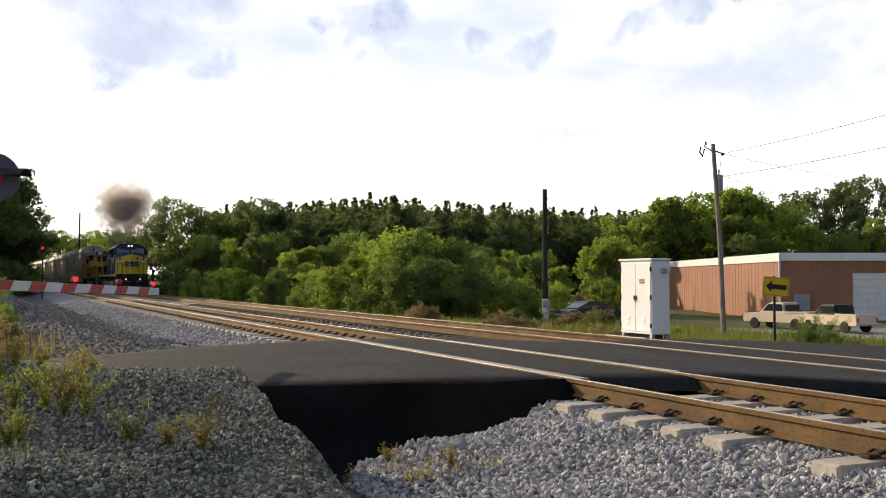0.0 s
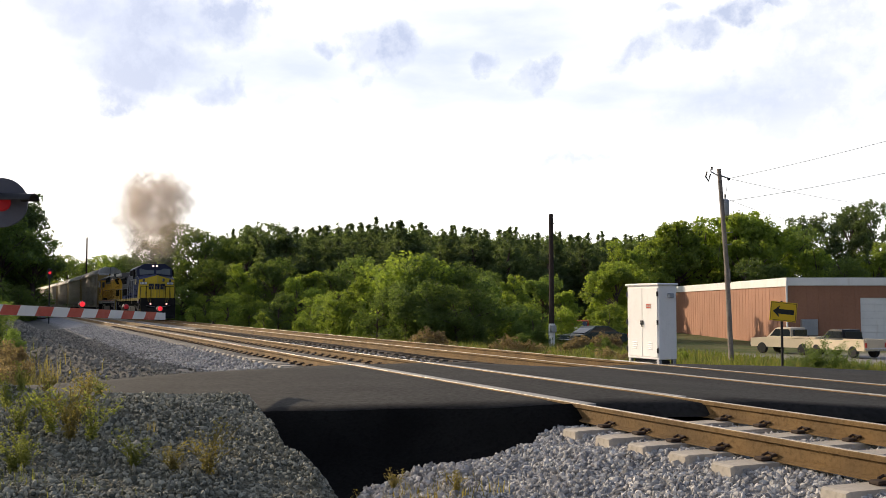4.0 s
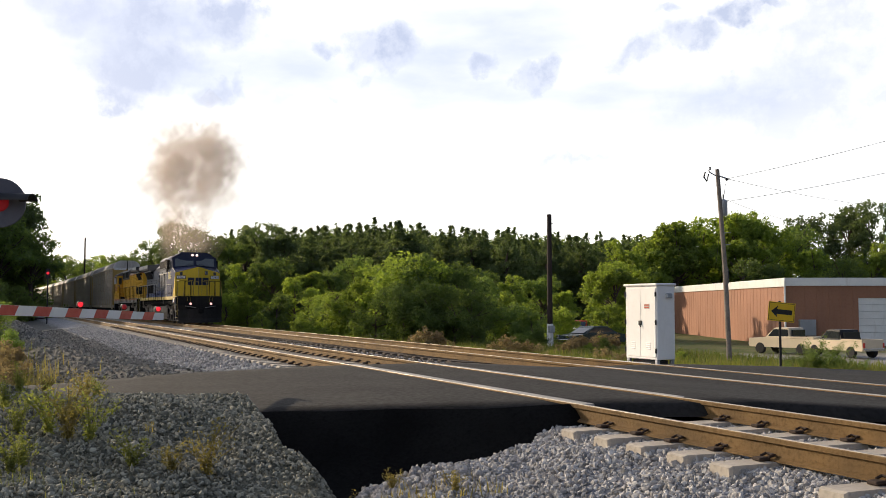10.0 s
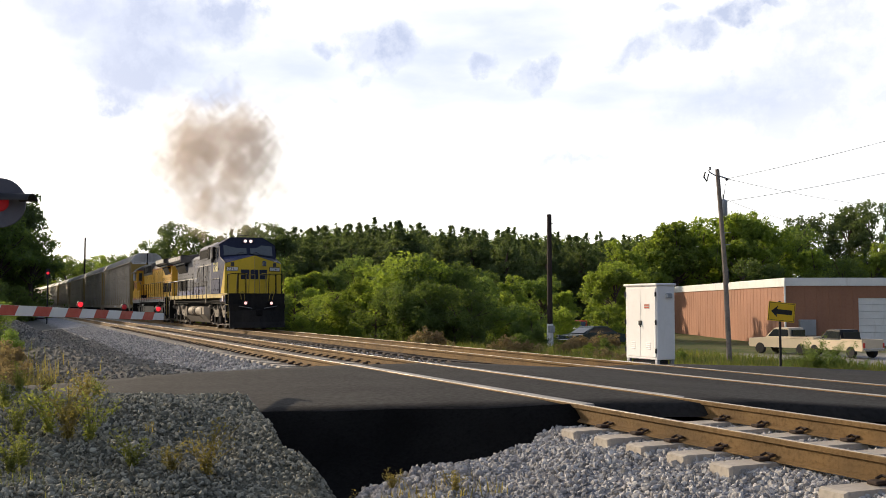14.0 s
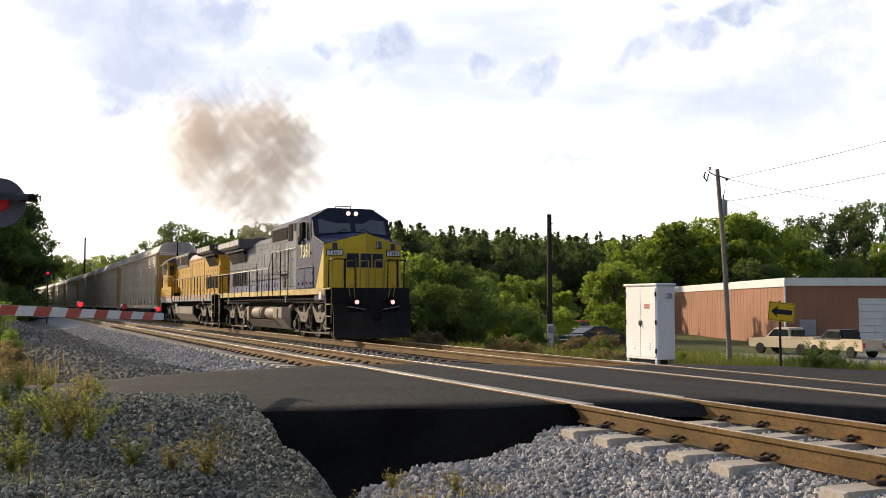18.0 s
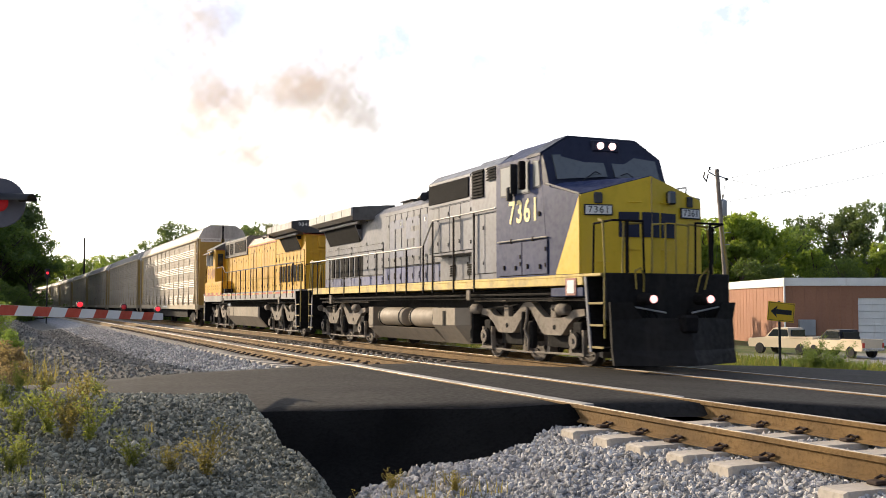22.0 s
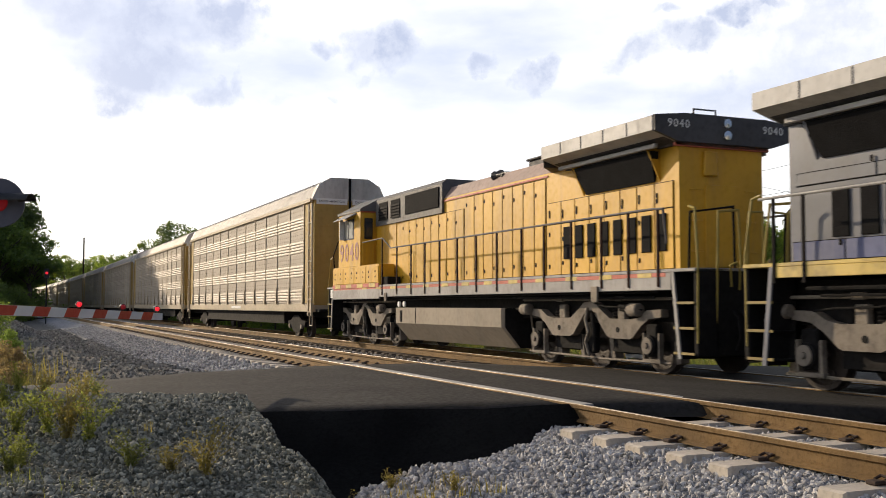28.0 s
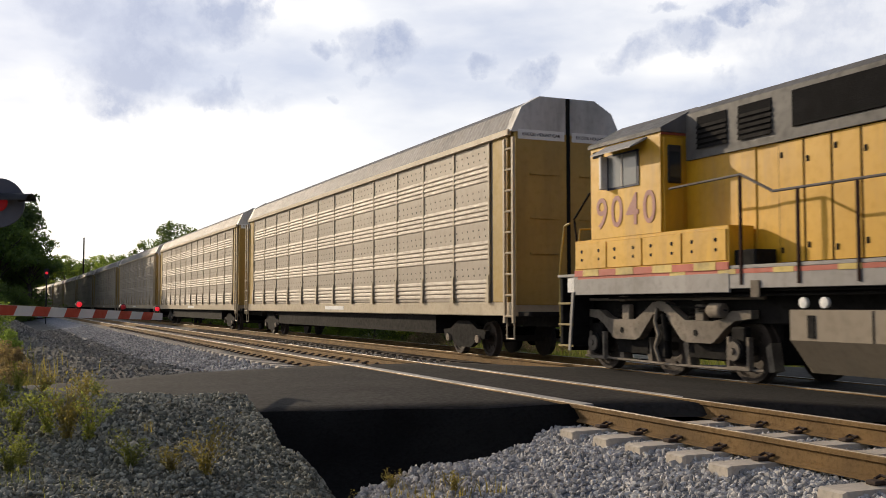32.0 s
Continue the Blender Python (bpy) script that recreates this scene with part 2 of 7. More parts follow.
M = dict(
    asphalt=mat("asphalt", (.021, .0195, .0175), .9, spec=.18, var=.3, scale=5, grain=.3, bump=.35, dirt=(.048, .043, .036), dirt_amount=.35),
    tar_shade=mat("asphalt_with_shade", (.009, .0085, .0075), .95, var=.4, scale=8, grain=.3, bump=.6, spec=.08),
    ballast=mat("ballast", (.30, .30, .31), .95, var=.3, scale=9, grain=.45, bump=.9),
    stone=stone_mat("ballast_stone", (.19, .185, .178), (.64, .61, .57)),
    dark_stone=stone_mat("bank_stone", (.076, .076, .055), (.45, .425, .325)),
    brown_stone=stone_mat("stained_stone", (.075, .06, .042), (.25, .20, .145)),
    spoil_stone=stone_mat("spoil_stone", (.08, .077, .067), (.36, .34, .30)),
    concrete=mat("concrete_tie", (.52, .46, .38), .9, var=.2, scale=8, grain=.2, bump=.3),
    wood=mat("old_tie", (.10, .075, .055), .95, var=.3, scale=8, grain=.3, bump=.4),
    pole=mat("weathered_pole", (.28, .235, .20), .9, var=.25, scale=5, grain=.3, bump=.4, dirt=(.07, .05, .04), dirt_amount=.5, streak=1),
    creosote=mat("creosote_pole", (.045, .03, .025), .9, var=.3, scale=5, grain=.3, bump=.4),
    strip=mat("rubber_strip", (.40, .385, .36), .85, var=.2, scale=8, grain=.2, bump=.2),
    rust=mat("rusty_rail", (.17, .10, .034), .85, metal=.1, var=.3, scale=9, grain=.3, bump=.3),
    railhead=mat("polished_rail", (.33, .29, .235), .5, metal=.6, var=.1, scale=9, grain=.1, bump=.02),
    clip=mat("rail_clip", (.06, .04, .03), .8, metal=.3, var=.2),
    cab_white=mat("bright_white_paint", (.90, .87, .82), .5, var=.05, scale=3, grain=.04, bump=.04, dirt=(.6, .52, .44), dirt_amount=.08, streak=1),
    white=mat("white_paint", (.80, .79, .76), .5, var=.06, scale=3, grain=.05, bump=.05, dirt=(.45, .38, .30), dirt_amount=.12, streak=1),
    galv=mat("galvanised_steel", (.42, .43, .45), .45, metal=.7, var=.15, scale=5, grain=.1, bump=.05),
    black=mat("black_paint", (.018, .018, .02), .6, var=.3, scale=4, grain=.2, bump=.1, dirt=(.07, .06, .05), dirt_amount=.3),
    disc=mat("dull_grey_disc", (.12, .12, .145), .6, var=.15, scale=4, grain=.1, bump=.05),
    red=mat("red_stripe", (.55, .06, .03), .5, var=.12, scale=4, grain=.08, bump=.05),
    brown_wall=mat("brown_siding", (.34, .165, .10), .75, var=.12, scale=2, grain=.08, bump=.1, dirt=(.26, .13, .09), dirt_amount=.3, streak=1),
    glass=mat("dark_glass", (.03, .035, .04), .06, var=.1, bump=0, spec=.9),
    screen_glass=mat("grey_windscreen", (.11, .12, .12), .12, var=.15, scale=3, bump=0, spec=.8),
    # pale base colour stands in for sky seen in the side windows
    sky_tint_glass=mat("glass_with_painted_sky", (.20, .205, .195), .1, var=.2, scale=2, bump=0, spec=.8),
    tyre=mat("tyre", (.02, .02, .02), .85, var=.2),
    chrome=mat("chrome", (.6, .6, .6), .2, metal=1, var=.05, bump=0),
    cream=mat("cream_paint", (.72, .60, .42), .35, var=.08, scale=3, bump=.02, grain=.05),
    green_car=mat("dark_green_paint", (.03, .05, .045), .3, var=.1, bump=.02),
    sign_yellow=mat("sign_yellow", (.75, .47, .02), .5, var=.08, bump=.02, grain=.05),
    lamp_red=glow("red_lamp", (1, .03, .045), .75),
    lamp_dim=glow("dim_red_lamp", (.3, .008, .012), .2),
    lamp_white=glow("headlight", (1, .66, .60), 1.9),
    lamp_amber=glow("ditch_light", (1, .50, .46), 1.35),
)
M["grass"] = leaf_mat("grass_blades", (.08, .12, .025), (.20, .19, .06), .2)
M["dry"] = leaf_mat("dry_weeds", (.23, .175, .075), (.19, .17, .065), .2)
M["brush"] = leaf_mat("dry_brush", (.15, .11, .075), (.27, .20, .14), .2)
M["leaf_bright"] = leaf_mat("young_leaves", (.12, .17, .038), (.30, .355, .068), .2)
M["leaf_mid"] = leaf_mat("broad_leaves", (.092, .142, .047), (.198, .25, .068), .35)
M["leaf_dark"] = leaf_mat("pine_needles", (.078, .108, .055), (.142, .178, .08), .25)
M["weed"] = leaf_mat("roadside_weeds", (.13, .16, .04), (.26, .25, .09), .3)
M["bark"] = mat("bark", (.12, .09, .07), .95, var=.3, scale=6, grain=.4, bump=.5)


# ---- mesh helpers ----
class Geo:
    """Collects the faces of one part."""

    def __init__(self):
        self.v, self.f = [], []

    def add(self, vs, fs):
        n = len(self.v)
        self.v += [tuple(p) for p in vs]
        self.f += [tuple(i + n for i in f) for f in fs]
        return self

    def box(self, x0, x1, y0, y1, z0, z1, ch=0.0):
        """A box with chamfered upright and lying edges."""
        if ch <= 0:
            return self.add([(x, y, z) for z in (z0, z1) for x, y in ((x0, y0), (x1, y0), (x1, y1), (x0, y1))],
                            [(0, 3, 2, 1), (4, 5, 6, 7), (0, 1, 5, 4), (1, 2, 6, 5), (2, 3, 7, 6), (3, 0, 4, 7)])
        rings = []
        for z, d in ((z0, ch), (z0 + ch, 0), (z1 - ch, 0), (z1, ch)):
            e = ch
            rings.append([(x0 + d + (e if d == 0 else 0), y0 + d, z), (x1 - d - (e if d == 0 else 0), y0 + d, z), (x1 - d, y0 + d + (e if d == 0 else 0), z), (x1 - d, y1 - d - (e if d == 0 else 0), z),
                          (x1 - d - (e if d == 0 else 0), y1 - d, z), (x0 + d + (e if d == 0 else 0), y1 - d, z), (x0 + d, y1 - d - (e if d == 0 else 0), z), (x0 + d, y0 + d + (e if d == 0 else 0), z)])
        return self.loft(rings)

    def loft(self, rings, closed=True):
        """Skin over rings of equal length, with end caps."""
        k = len(rings[0])
        fs = [(r * k + i, r * k + (i + 1) % k, (r + 1) * k + (i + 1) % k, (r + 1) * k + i) for r in range(len(rings) - 1) for i in range(k)]
        if closed:
            fs += [tuple(range(k - 1, -1, -1)), tuple((len(rings) - 1) * k + i for i in range(k))]
        return self.add([p for r in rings for p in r], fs)

    def prism(self, poly, axis, a, b):
        """A flat outline pushed from a to b along x, y or z."""
        def put(p, d):
            return {"x": (d, p[0], p[1]), "y": (p[0], d, p[1]), "z": (p[0], p[1], d)}[axis]
        return self.loft([[put(p, a) for p in poly], [put(p, b) for p in poly]])

    def cyl(self, p, q, r, n=12, r2=None):
        p, q = Vector(p), Vector(q)
        w = (q - p).normalized()
        u = w.orthogonal().normalized()
        t = w.cross(u)
        ring = [u * math.cos(2 * math.pi * i / n) + t * math.sin(2 * math.pi * i / n) for i in range(n)]
        return self.loft([[p + d * r for d in ring], [q + d * (r if r2 is None else r2) for d in ring]])

    def tube(self, pts, r, n=6):
        """A bent bar of one skin, mitred at its corners."""
        P = [Vector(p) for p in pts]
        ways = [(q - p).normalized() for p, q in zip(P, P[1:])]
        u = ways[0].orthogonal().normalized()
        rings = []
        for i, p in enumerate(P):
            a, b = ways[max(0, i - 1)], ways[min(len(ways) - 1, i)]
            w = (a + b).normalized() if (a + b).length > .05 else b
            u = (u - w * u.dot(w)).normalized()
            v = w.cross(u)
            out = (b - a).normalized() if (b - a).length > .01 else None
            k = min(1.6, 1 / max(.3, w.dot(a)))
            ring = []
            for j in range(n):
                d = u * math.cos(2 * math.pi * j / n) + v * math.sin(2 * math.pi * j / n)
                if out is not None:
                    d = d + out * d.dot(out) * (k - 1)
                ring.append(p + d * r)
            rings.append(ring)
        return self.loft(rings)

    def turned(self, profile, centre, axis="y", n=16):
        """A lathe form: (radius, offset) along the axis."""
        rings = []
        for rad, off in profile:
            ring = []
            for i in range(n):
                a = 2 * math.pi * i / n
                d = {"y": (rad * math.cos(a), off, rad * math.sin(a)), "x": (off, rad * math.cos(a), rad * math.sin(a)), "z": (rad * math.cos(a), rad * math.sin(a), off)}[axis]
                ring.append(tuple(c + e for c, e in zip(centre, d)))
            rings.append(ring)
        return self.loft(rings)

    def mesh(self, name, material, smooth=False):
        me = bpy.data.meshes.new(name)
        me.from_pydata(self.v, [], self.f)
        bm = bmesh.new()
        bm.from_mesh(me)
        bmesh.ops.recalc_face_normals(bm, faces=bm.faces)
        bm.to_mesh(me)
        bm.free()
        me.materials.append(material)
        if smooth:
            me.polygons.foreach_set("use_smooth", [True] * len(me.polygons))
            me.set_sharp_from_angle(angle=radians(35))
        return me


def part(name, geo, material, parent, label="", at=None, smooth=False):
    """One mesh object under a thing or part; geo is a Geo or a finished mesh."""
    me = geo.mesh(name, material, smooth) if isinstance(geo, Geo) else geo
    ob = new(name, me)
    ob.parent = parent
    if at is not None:
        ob.matrix_basis = at
    return tagged(ob, label)


def thing(name, label, category, at=None, group="", kind=""):
    ob = new(name)
    if at is not None:
        ob.matrix_basis = at
    return tagged(ob, label, category, group, kind)


def sheet(name, V, F, material, smooth=False):
    """A mesh from arrays; F may hold triangles or quads."""
    me = bpy.data.meshes.new(name)
    V, F = np.asarray(V, dtype=np.float32), np.asarray(F, dtype=np.int32)
    me.vertices.add(len(V))
    me.vertices.foreach_set("co", V.ravel())
    me.loops.add(F.size)
    me.loops.foreach_set("vertex_index", F.ravel())
    me.polygons.add(len(F))
    me.polygons.foreach_set("loop_start", np.arange(0, F.size, F.shape[1]))
    me.polygons.foreach_set("loop_total", np.full(len(F), F.shape[1]))
    me.polygons.foreach_set("use_smooth", np.full(len(F), smooth))
    me.materials.append(material)
    me.update(calc_edges=True)
    me.validate()
    return me


def text(name, body, size, material, parent, at, label="", bold=.0):
    """Lettering in the built-in font, as a thin mesh."""
    cu = bpy.data.curves.new(name, "FONT")
    cu.body, cu.size, cu.extrude, cu.offset = body, size, .004, bold
    cu.align_x, cu.align_y = "CENTER", "CENTER"
    tmp = bpy.data.objects.new("tmp", cu)
    scene.collection.objects.link(tmp)
    me = bpy.data.meshes.new_from_object(tmp.evaluated_get(bpy.context.evaluated_depsgraph_get()))
    bpy.data.objects.remove(tmp)
    me.materials.clear()
    me.materials.append(material)
    return part(name, me, material, parent, label, at)


def digits(body, size, material, parent, at, label, bold=0.0, pitch=.62):
    """A road number, each digit a part of its own."""
    for k, ch in enumerate(body):
        text("digit", ch, size, material, parent, at @ pose((k - (len(body) - 1) / 2) * size * pitch, 0, 0), label, bold)


# ---- lie of the land ----
def bend(x):
    """How far the tracks swing to the camera's side, far away."""
    return -1e-4 * np.minimum(np.asarray(x, dtype=float) + 110, 0) ** 2


ROAD_Y = (-300, -40, -3, 1, 3, 5.2, 8, 10.4, 13.3, 16, 22, 30, 50, 90)
ROAD_Z = (-1.5, -.7, -.2, -.03, .085, .14, .14, -.014, -.014, -.12, -.48, -.9, -1.35, -1.6)
ROAD_L = (-17.8, -17.8, -17.8, -17.7, -17.7, -17.8, -17.9, -18.0, -17.9, -17.7, -17.6, -17.6, -17.6, -17.6)
ROAD_R = (-12, -12, -11.9, -11.5, -11.0, -10.0, -9.3, -8.2, -7.2, -6.4, -6.0, -6.0, -6.0, -6.0)


def road_z(y):
    return np.interp(y, ROAD_Y, ROAD_Z)


def wave(x, y, f, seed=0.0):
    """Cheap smooth unevenness between -1 and 1."""
    return (np.sin(x * f + 1.3 * seed + 1.7 * np.sin(y * f * .73 + seed)) + np.sin(y * f * 1.31 - 2.1 * seed + 1.3 * np.sin(x * f * .57 - seed))) / 2


def land(x, y):
    """Height of the ground at x, y."""
    x, y = np.asarray(x, dtype=float), np.asarray(y, dtype=float)
    yy = y - bend(x)
    right = np.interp(yy, (-300, -8, 0, 2.0, 2.8, 3.2, 4.9, 5.25, 5.45, 7.9, 8.6, 10.2, 13.4, 14.1, 16, 20, 25, 40, 50, 90, 160, 400), (-1, -.25, -.2, -.3, -.46, -.42, -.17, -.14, -.09, -.08, -.12, -.24, -.24, -.30, -.42, -.75, -1.1, -1.65, -1.75, -1.8, 2, 10))
    left = np.interp(yy, (-300, -8, 0, 2.2, 3.2, 5.2, 5.5, 7.9, 8.6, 10.2, 13.4, 14.4, 16, 20, 25, 40, 50, 90, 160, 400), (-1, -.7, -.6, -.6, -.5, -.12, -.10, -.10, -.12, -.24, -.24, -.5, -.8, -1.0, -1.1, -1.65, -1.75, -1.8, 2, 10))
    k = np.clip((x + 19) / 6, 0, 1)
    z = left * (1 - k) + right * k
    # berm of dark spoil beside the near track
    t = np.clip((x + 37) / 17.5, 0, 1)
    d = yy - (.2 + 3.5 * t)
    z = z + np.where(x < -18.8, (1.02 - .85 * t) * np.exp(-(d / (1.5 - .6 * t)) ** 2) * np.clip((-18.8 - x) / 2, 0, 1) * np.clip((x + 78) / 12, 0, 1), 0)
    # gravel bank at the road's edge
    crest = np.interp(x, (-10.7, -9.9, -9.2, -8.2, -5.2, -3), (0, .8, 1, .92, .3, 0))
    edge = 2.2 - (x + 9.2) * .06 + .07 * wave(x, y, 4.6, 6)
    side = np.clip((edge + .22 - y) / .38, 0, 1)
    z = z + .72 * crest * side * np.clip((y + 14) / 8, 0, 1)
    z = z + .045 * wave(x, y, 3.9, 8) * crest * side
    z = z + .15 * np.exp(-((x + 5.7) / .55) ** 2 - ((y - .25) / .6) ** 2)
    # the ditch
    z = z - .75 * np.clip((x + 10.4) / .5, 0, 1) * np.clip((np.interp(y, (2.0, 2.6, 3.0, 3.6, 4.4, 5.0, 5.5), (-7.2, -7.7, -8.6, -9.0, -9.0, -9.3, -9.9)) + .16 * wave(x, y, 4.3, 3) - x) / .5, 0, 1) * np.clip((y - 2.05) / .3, 0, 1)
    rough = np.where((np.abs(x) < 60), .03 * wave(x, y, 2.3, 1) + .025 * wave(x, y, 5.1, 2), 0)
    z = z + rough * np.where((yy > 5.2) & (yy < 14), .3, 1)
    # under the road
    lo, hi = np.interp(y, ROAD_Y, ROAD_L), np.interp(y, ROAD_Y, ROAD_R)
    inside = np.clip(np.minimum(x - lo + .5, hi + .25 - x) / .4, 0, 1)
    return np.where(inside > 0, np.minimum(z, z * (1 - inside) + inside * (road_z(y) - .25)), z)


def ground_mat():
    m = bpy.data.materials.new("ground")
    m.use_nodes = True
    nt = m.node_tree
    N, L = nt.nodes.new, nt.links.new
    b = nt.nodes["Principled BSDF"]
    b.inputs["Roughness"].default_value = .95
    b.inputs["Specular IOR Level"].default_value = .2
    tc = N("ShaderNodeTexCoord")
    xyz = N("ShaderNodeSeparateXYZ")
    L(tc.outputs["Object"], xyz.inputs[0])

    def noise_at(s, detail=6, rough=.6):
        n = N("ShaderNodeTexNoise")
        n.inputs["Scale"].default_value, n.inputs["Detail"].default_value, n.inputs["Roughness"].default_value = s, detail, rough
        L(tc.outputs["Object"], n.inputs["Vector"])
        return n.outputs[0]

    def step(v, lo, hi):
        r = N("ShaderNodeMapRange")
        r.inputs["From Min"].default_value, r.inputs["From Max"].default_value = lo, hi
        L(v, r.inputs["Value"])
        return r.outputs[0]

    def calc(op, x, y):
        q = N("ShaderNodeMath")
        q.operation = op
        for i, v in enumerate((x, y)):
            if isinstance(v, (int, float)):
                q.inputs[i].default_value = v
            else:
                L(v, q.inputs[i])
        return q.outputs[0]

    def mix(a, bb, f):
        x = N("ShaderNodeMix")
        x.data_type = "RGBA"
        for k, v in (("A", a), ("B", bb), ("Factor", f)):
            if isinstance(v, tuple):
                x.inputs[k].default_value = (*v, 1)
            elif isinstance(v, (int, float)):
                x.inputs[k].default_value = v
            else:
                L(v, x.inputs[k])
        return x.outputs["Result"]

    n1, n2, n3 = noise_at(.35), noise_at(2.4), noise_at(24, 4, .7)
    jit = calc("MULTIPLY", calc("SUBTRACT", n2, .5), 2.0)
    y = calc("ADD", xyz.outputs["Y"], jit)
    x = calc("ADD", xyz.outputs["X"], jit)
    grass = mix((.075, .11, .025), (.16, .15, .06), step(n1, .35, .65))
    grass = mix(grass, (.15, .12, .08), step(n2, .52, .7))
    stone = mix((.14, .14, .145), (.46, .45, .45), step(n3, .3, .7))
    spoil = mix((.065, .062, .055), (.22, .21, .185), step(n3, .35, .7))
    c = mix(spoil, stone, step(y, 3.4, 4.0))
    bank = mix((.07, .066, .045), (.26, .24, .17), step(n3, .3, .7))
    c = mix(c, bank, calc("MULTIPLY", step(xyz.outputs["X"], -12, -11), step(y, 2.9, 2.5)))
    c = mix(c, grass, step(y, 14.2, 15.2))
    c = mix(c, grass, calc("MULTIPLY", step(y, 0.2, -1.4), step(x, -12, -16)))
    lot = calc("MULTIPLY", step(x, -50, -44), calc("MULTIPLY", step(y, 34, 36), step(y, 52, 50)))
    c = mix(c, mix((.30, .28, .25), (.40, .38, .35), n2), lot)
    L(c, b.inputs["Base Color"])
    bp = N("ShaderNodeBump")
    bp.inputs["Strength"].default_value, bp.inputs["Distance"].default_value = .8, .05
    L(n3, bp.inputs["Height"])
    L(bp.outputs[0], b.inputs["Normal"])
    return m


def build_ground():
    xs = np.concatenate([-np.geomspace(3500, 142, 26), np.arange(-140, -45, 1.6), np.arange(-45, 4, .24), np.arange(4, 60, 3), np.geomspace(60, 3500, 20)])
    ys = np.concatenate([-np.geomspace(3500, 22, 26), np.arange(-20, -6, 1), np.arange(-6, 18, .2), np.arange(18, 70, 1.5), np.geomspace(72, 3500, 34)])
    X, Y = np.meshgrid(xs, ys)
    Z = land(X, Y)
    far = np.maximum(np.abs(X), np.abs(Y)) > 420
    Z = np.where(far, np.minimum(Z, 10), Z)
    nx, ny = len(xs), len(ys)
    i = np.arange(nx * ny).reshape(ny, nx)
    F = np.stack([i[:-1, :-1], i[:-1, 1:], i[1:, 1:], i[1:, :-1]], -1).reshape(-1, 4)
    V = np.stack([X, Y, Z], -1).reshape(-1, 3)
    tagged(new("ground", sheet("ground", V, F, ground_mat(), True)), "uneven ground of gravel, spoil and rough grass", "ground", kind="structure")


def build_road():
    ys = np.concatenate([np.linspace(-300, -44, 12), np.arange(-40, 34, .5), np.linspace(35, 90, 12)])
    cols = np.linspace(0, 1, 14)
    lo, hi, z = np.interp(ys, ROAD_Y, ROAD_L), np.interp(ys, ROAD_Y, ROAD_R), road_z(ys)
    lo, hi = lo + .08 * wave(ys, ys, 1.1, 3), hi + .07 * wave(ys, ys, 1.7, 5)
    X = lo[:, None] + (hi - lo)[:, None] * cols
    Z = z[:, None] + 0 * cols - .012 * (cols > .99)
    Y = np.repeat(ys[:, None], len(cols), 1)
    # edges turn down
    X = np.concatenate([X[:, :1] - .25, X, X[:, -1:] + .12], 1)
    Z = np.concatenate([Z[:, :1] - .35, Z, Z[:, -1:] - .14], 1)
    Y = np.concatenate([Y[:, :1], Y, Y[:, -1:]], 1)
    n, k = X.shape
    i = np.arange(n * k).reshape(n, k)
    F = np.stack([i[:-1, :-1], i[:-1, 1:], i[1:, 1:], i[1:, :-1]], -1).reshape(-1, 4)
    tagged(new("road", sheet("road", np.stack([X, Y, Z], -1).reshape(-1, 3), F, M["asphalt"], True)), "worn grey asphalt road over the level crossing", "road", kind="structure")
    # asphalt slope and ditch floor, with their shade put into the black
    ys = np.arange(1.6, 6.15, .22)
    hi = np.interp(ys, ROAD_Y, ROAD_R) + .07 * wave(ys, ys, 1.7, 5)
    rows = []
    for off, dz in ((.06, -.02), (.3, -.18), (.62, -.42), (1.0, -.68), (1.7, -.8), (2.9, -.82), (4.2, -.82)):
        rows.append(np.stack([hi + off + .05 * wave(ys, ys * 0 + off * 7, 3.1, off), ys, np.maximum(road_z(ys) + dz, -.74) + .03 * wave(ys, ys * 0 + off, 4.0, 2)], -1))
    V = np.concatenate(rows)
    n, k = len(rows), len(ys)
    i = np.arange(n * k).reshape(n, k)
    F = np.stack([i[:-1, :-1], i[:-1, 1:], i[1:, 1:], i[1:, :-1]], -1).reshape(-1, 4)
    tagged(new("road_shoulder", sheet("road_shoulder", V, F, M["tar_shade"], True)), "steep asphalt slope and ditch floor, shade included in its black", "road shoulder", kind="structure")


RAIL = [(-.075, 0), (.075, 0), (.075, .012), (.012, .035), (.01, .13), (.036, .142), (.036, .176), (.028, .183), (-.028, .183), (-.036, .176), (-.036, .142), (-.01, .13), (-.012, .035), (-.075, .012)]


def rail_run(y, top, profile, x0, x1):
    """A rail's outline drawn along the track."""
    xs = [x for x in (-420, -360, -300, -250, -210, -180, -155, -130, -110) if x0 < x < x1]
    g = Geo()
    rings = [[(x, y + float(bend(x)) + p[0], top - .183 + p[1]) for p in profile] for x in [x0, *xs, x1]]
    return g.loft(rings)


def build_track(name, y, top, label):
    t = thing(name, label, "railway track", kind="structure")
    for side, w in (("near", -.755), ("far", .755)):
        r = part("rail", rail_run(y + w, top, RAIL, -480, 220), M["rust"], t, "rusty brown steel rail")
        part("rail_head", rail_run(y + w, top + .004, [(-.024, .177), (.024, .177), (.020, .183), (-.020, .183)], -480, 220), M["railhead"], r, "polished bright rail head")
        # flangeway strip in the crossing
        s = w + (.15 if w < 0 else .12)
        g = Geo().box(-17.9, (-9.65 if w < 0 else -10.0) if y < 9 else -7.4, y + s - (.06 if y < 9 else .025), y + s + (.06 if y < 9 else .025), top - .12, top - .004, .006)
        part("flangeway_strip", g, M["strip"], t, "pale tan strip along the rail")
    return t


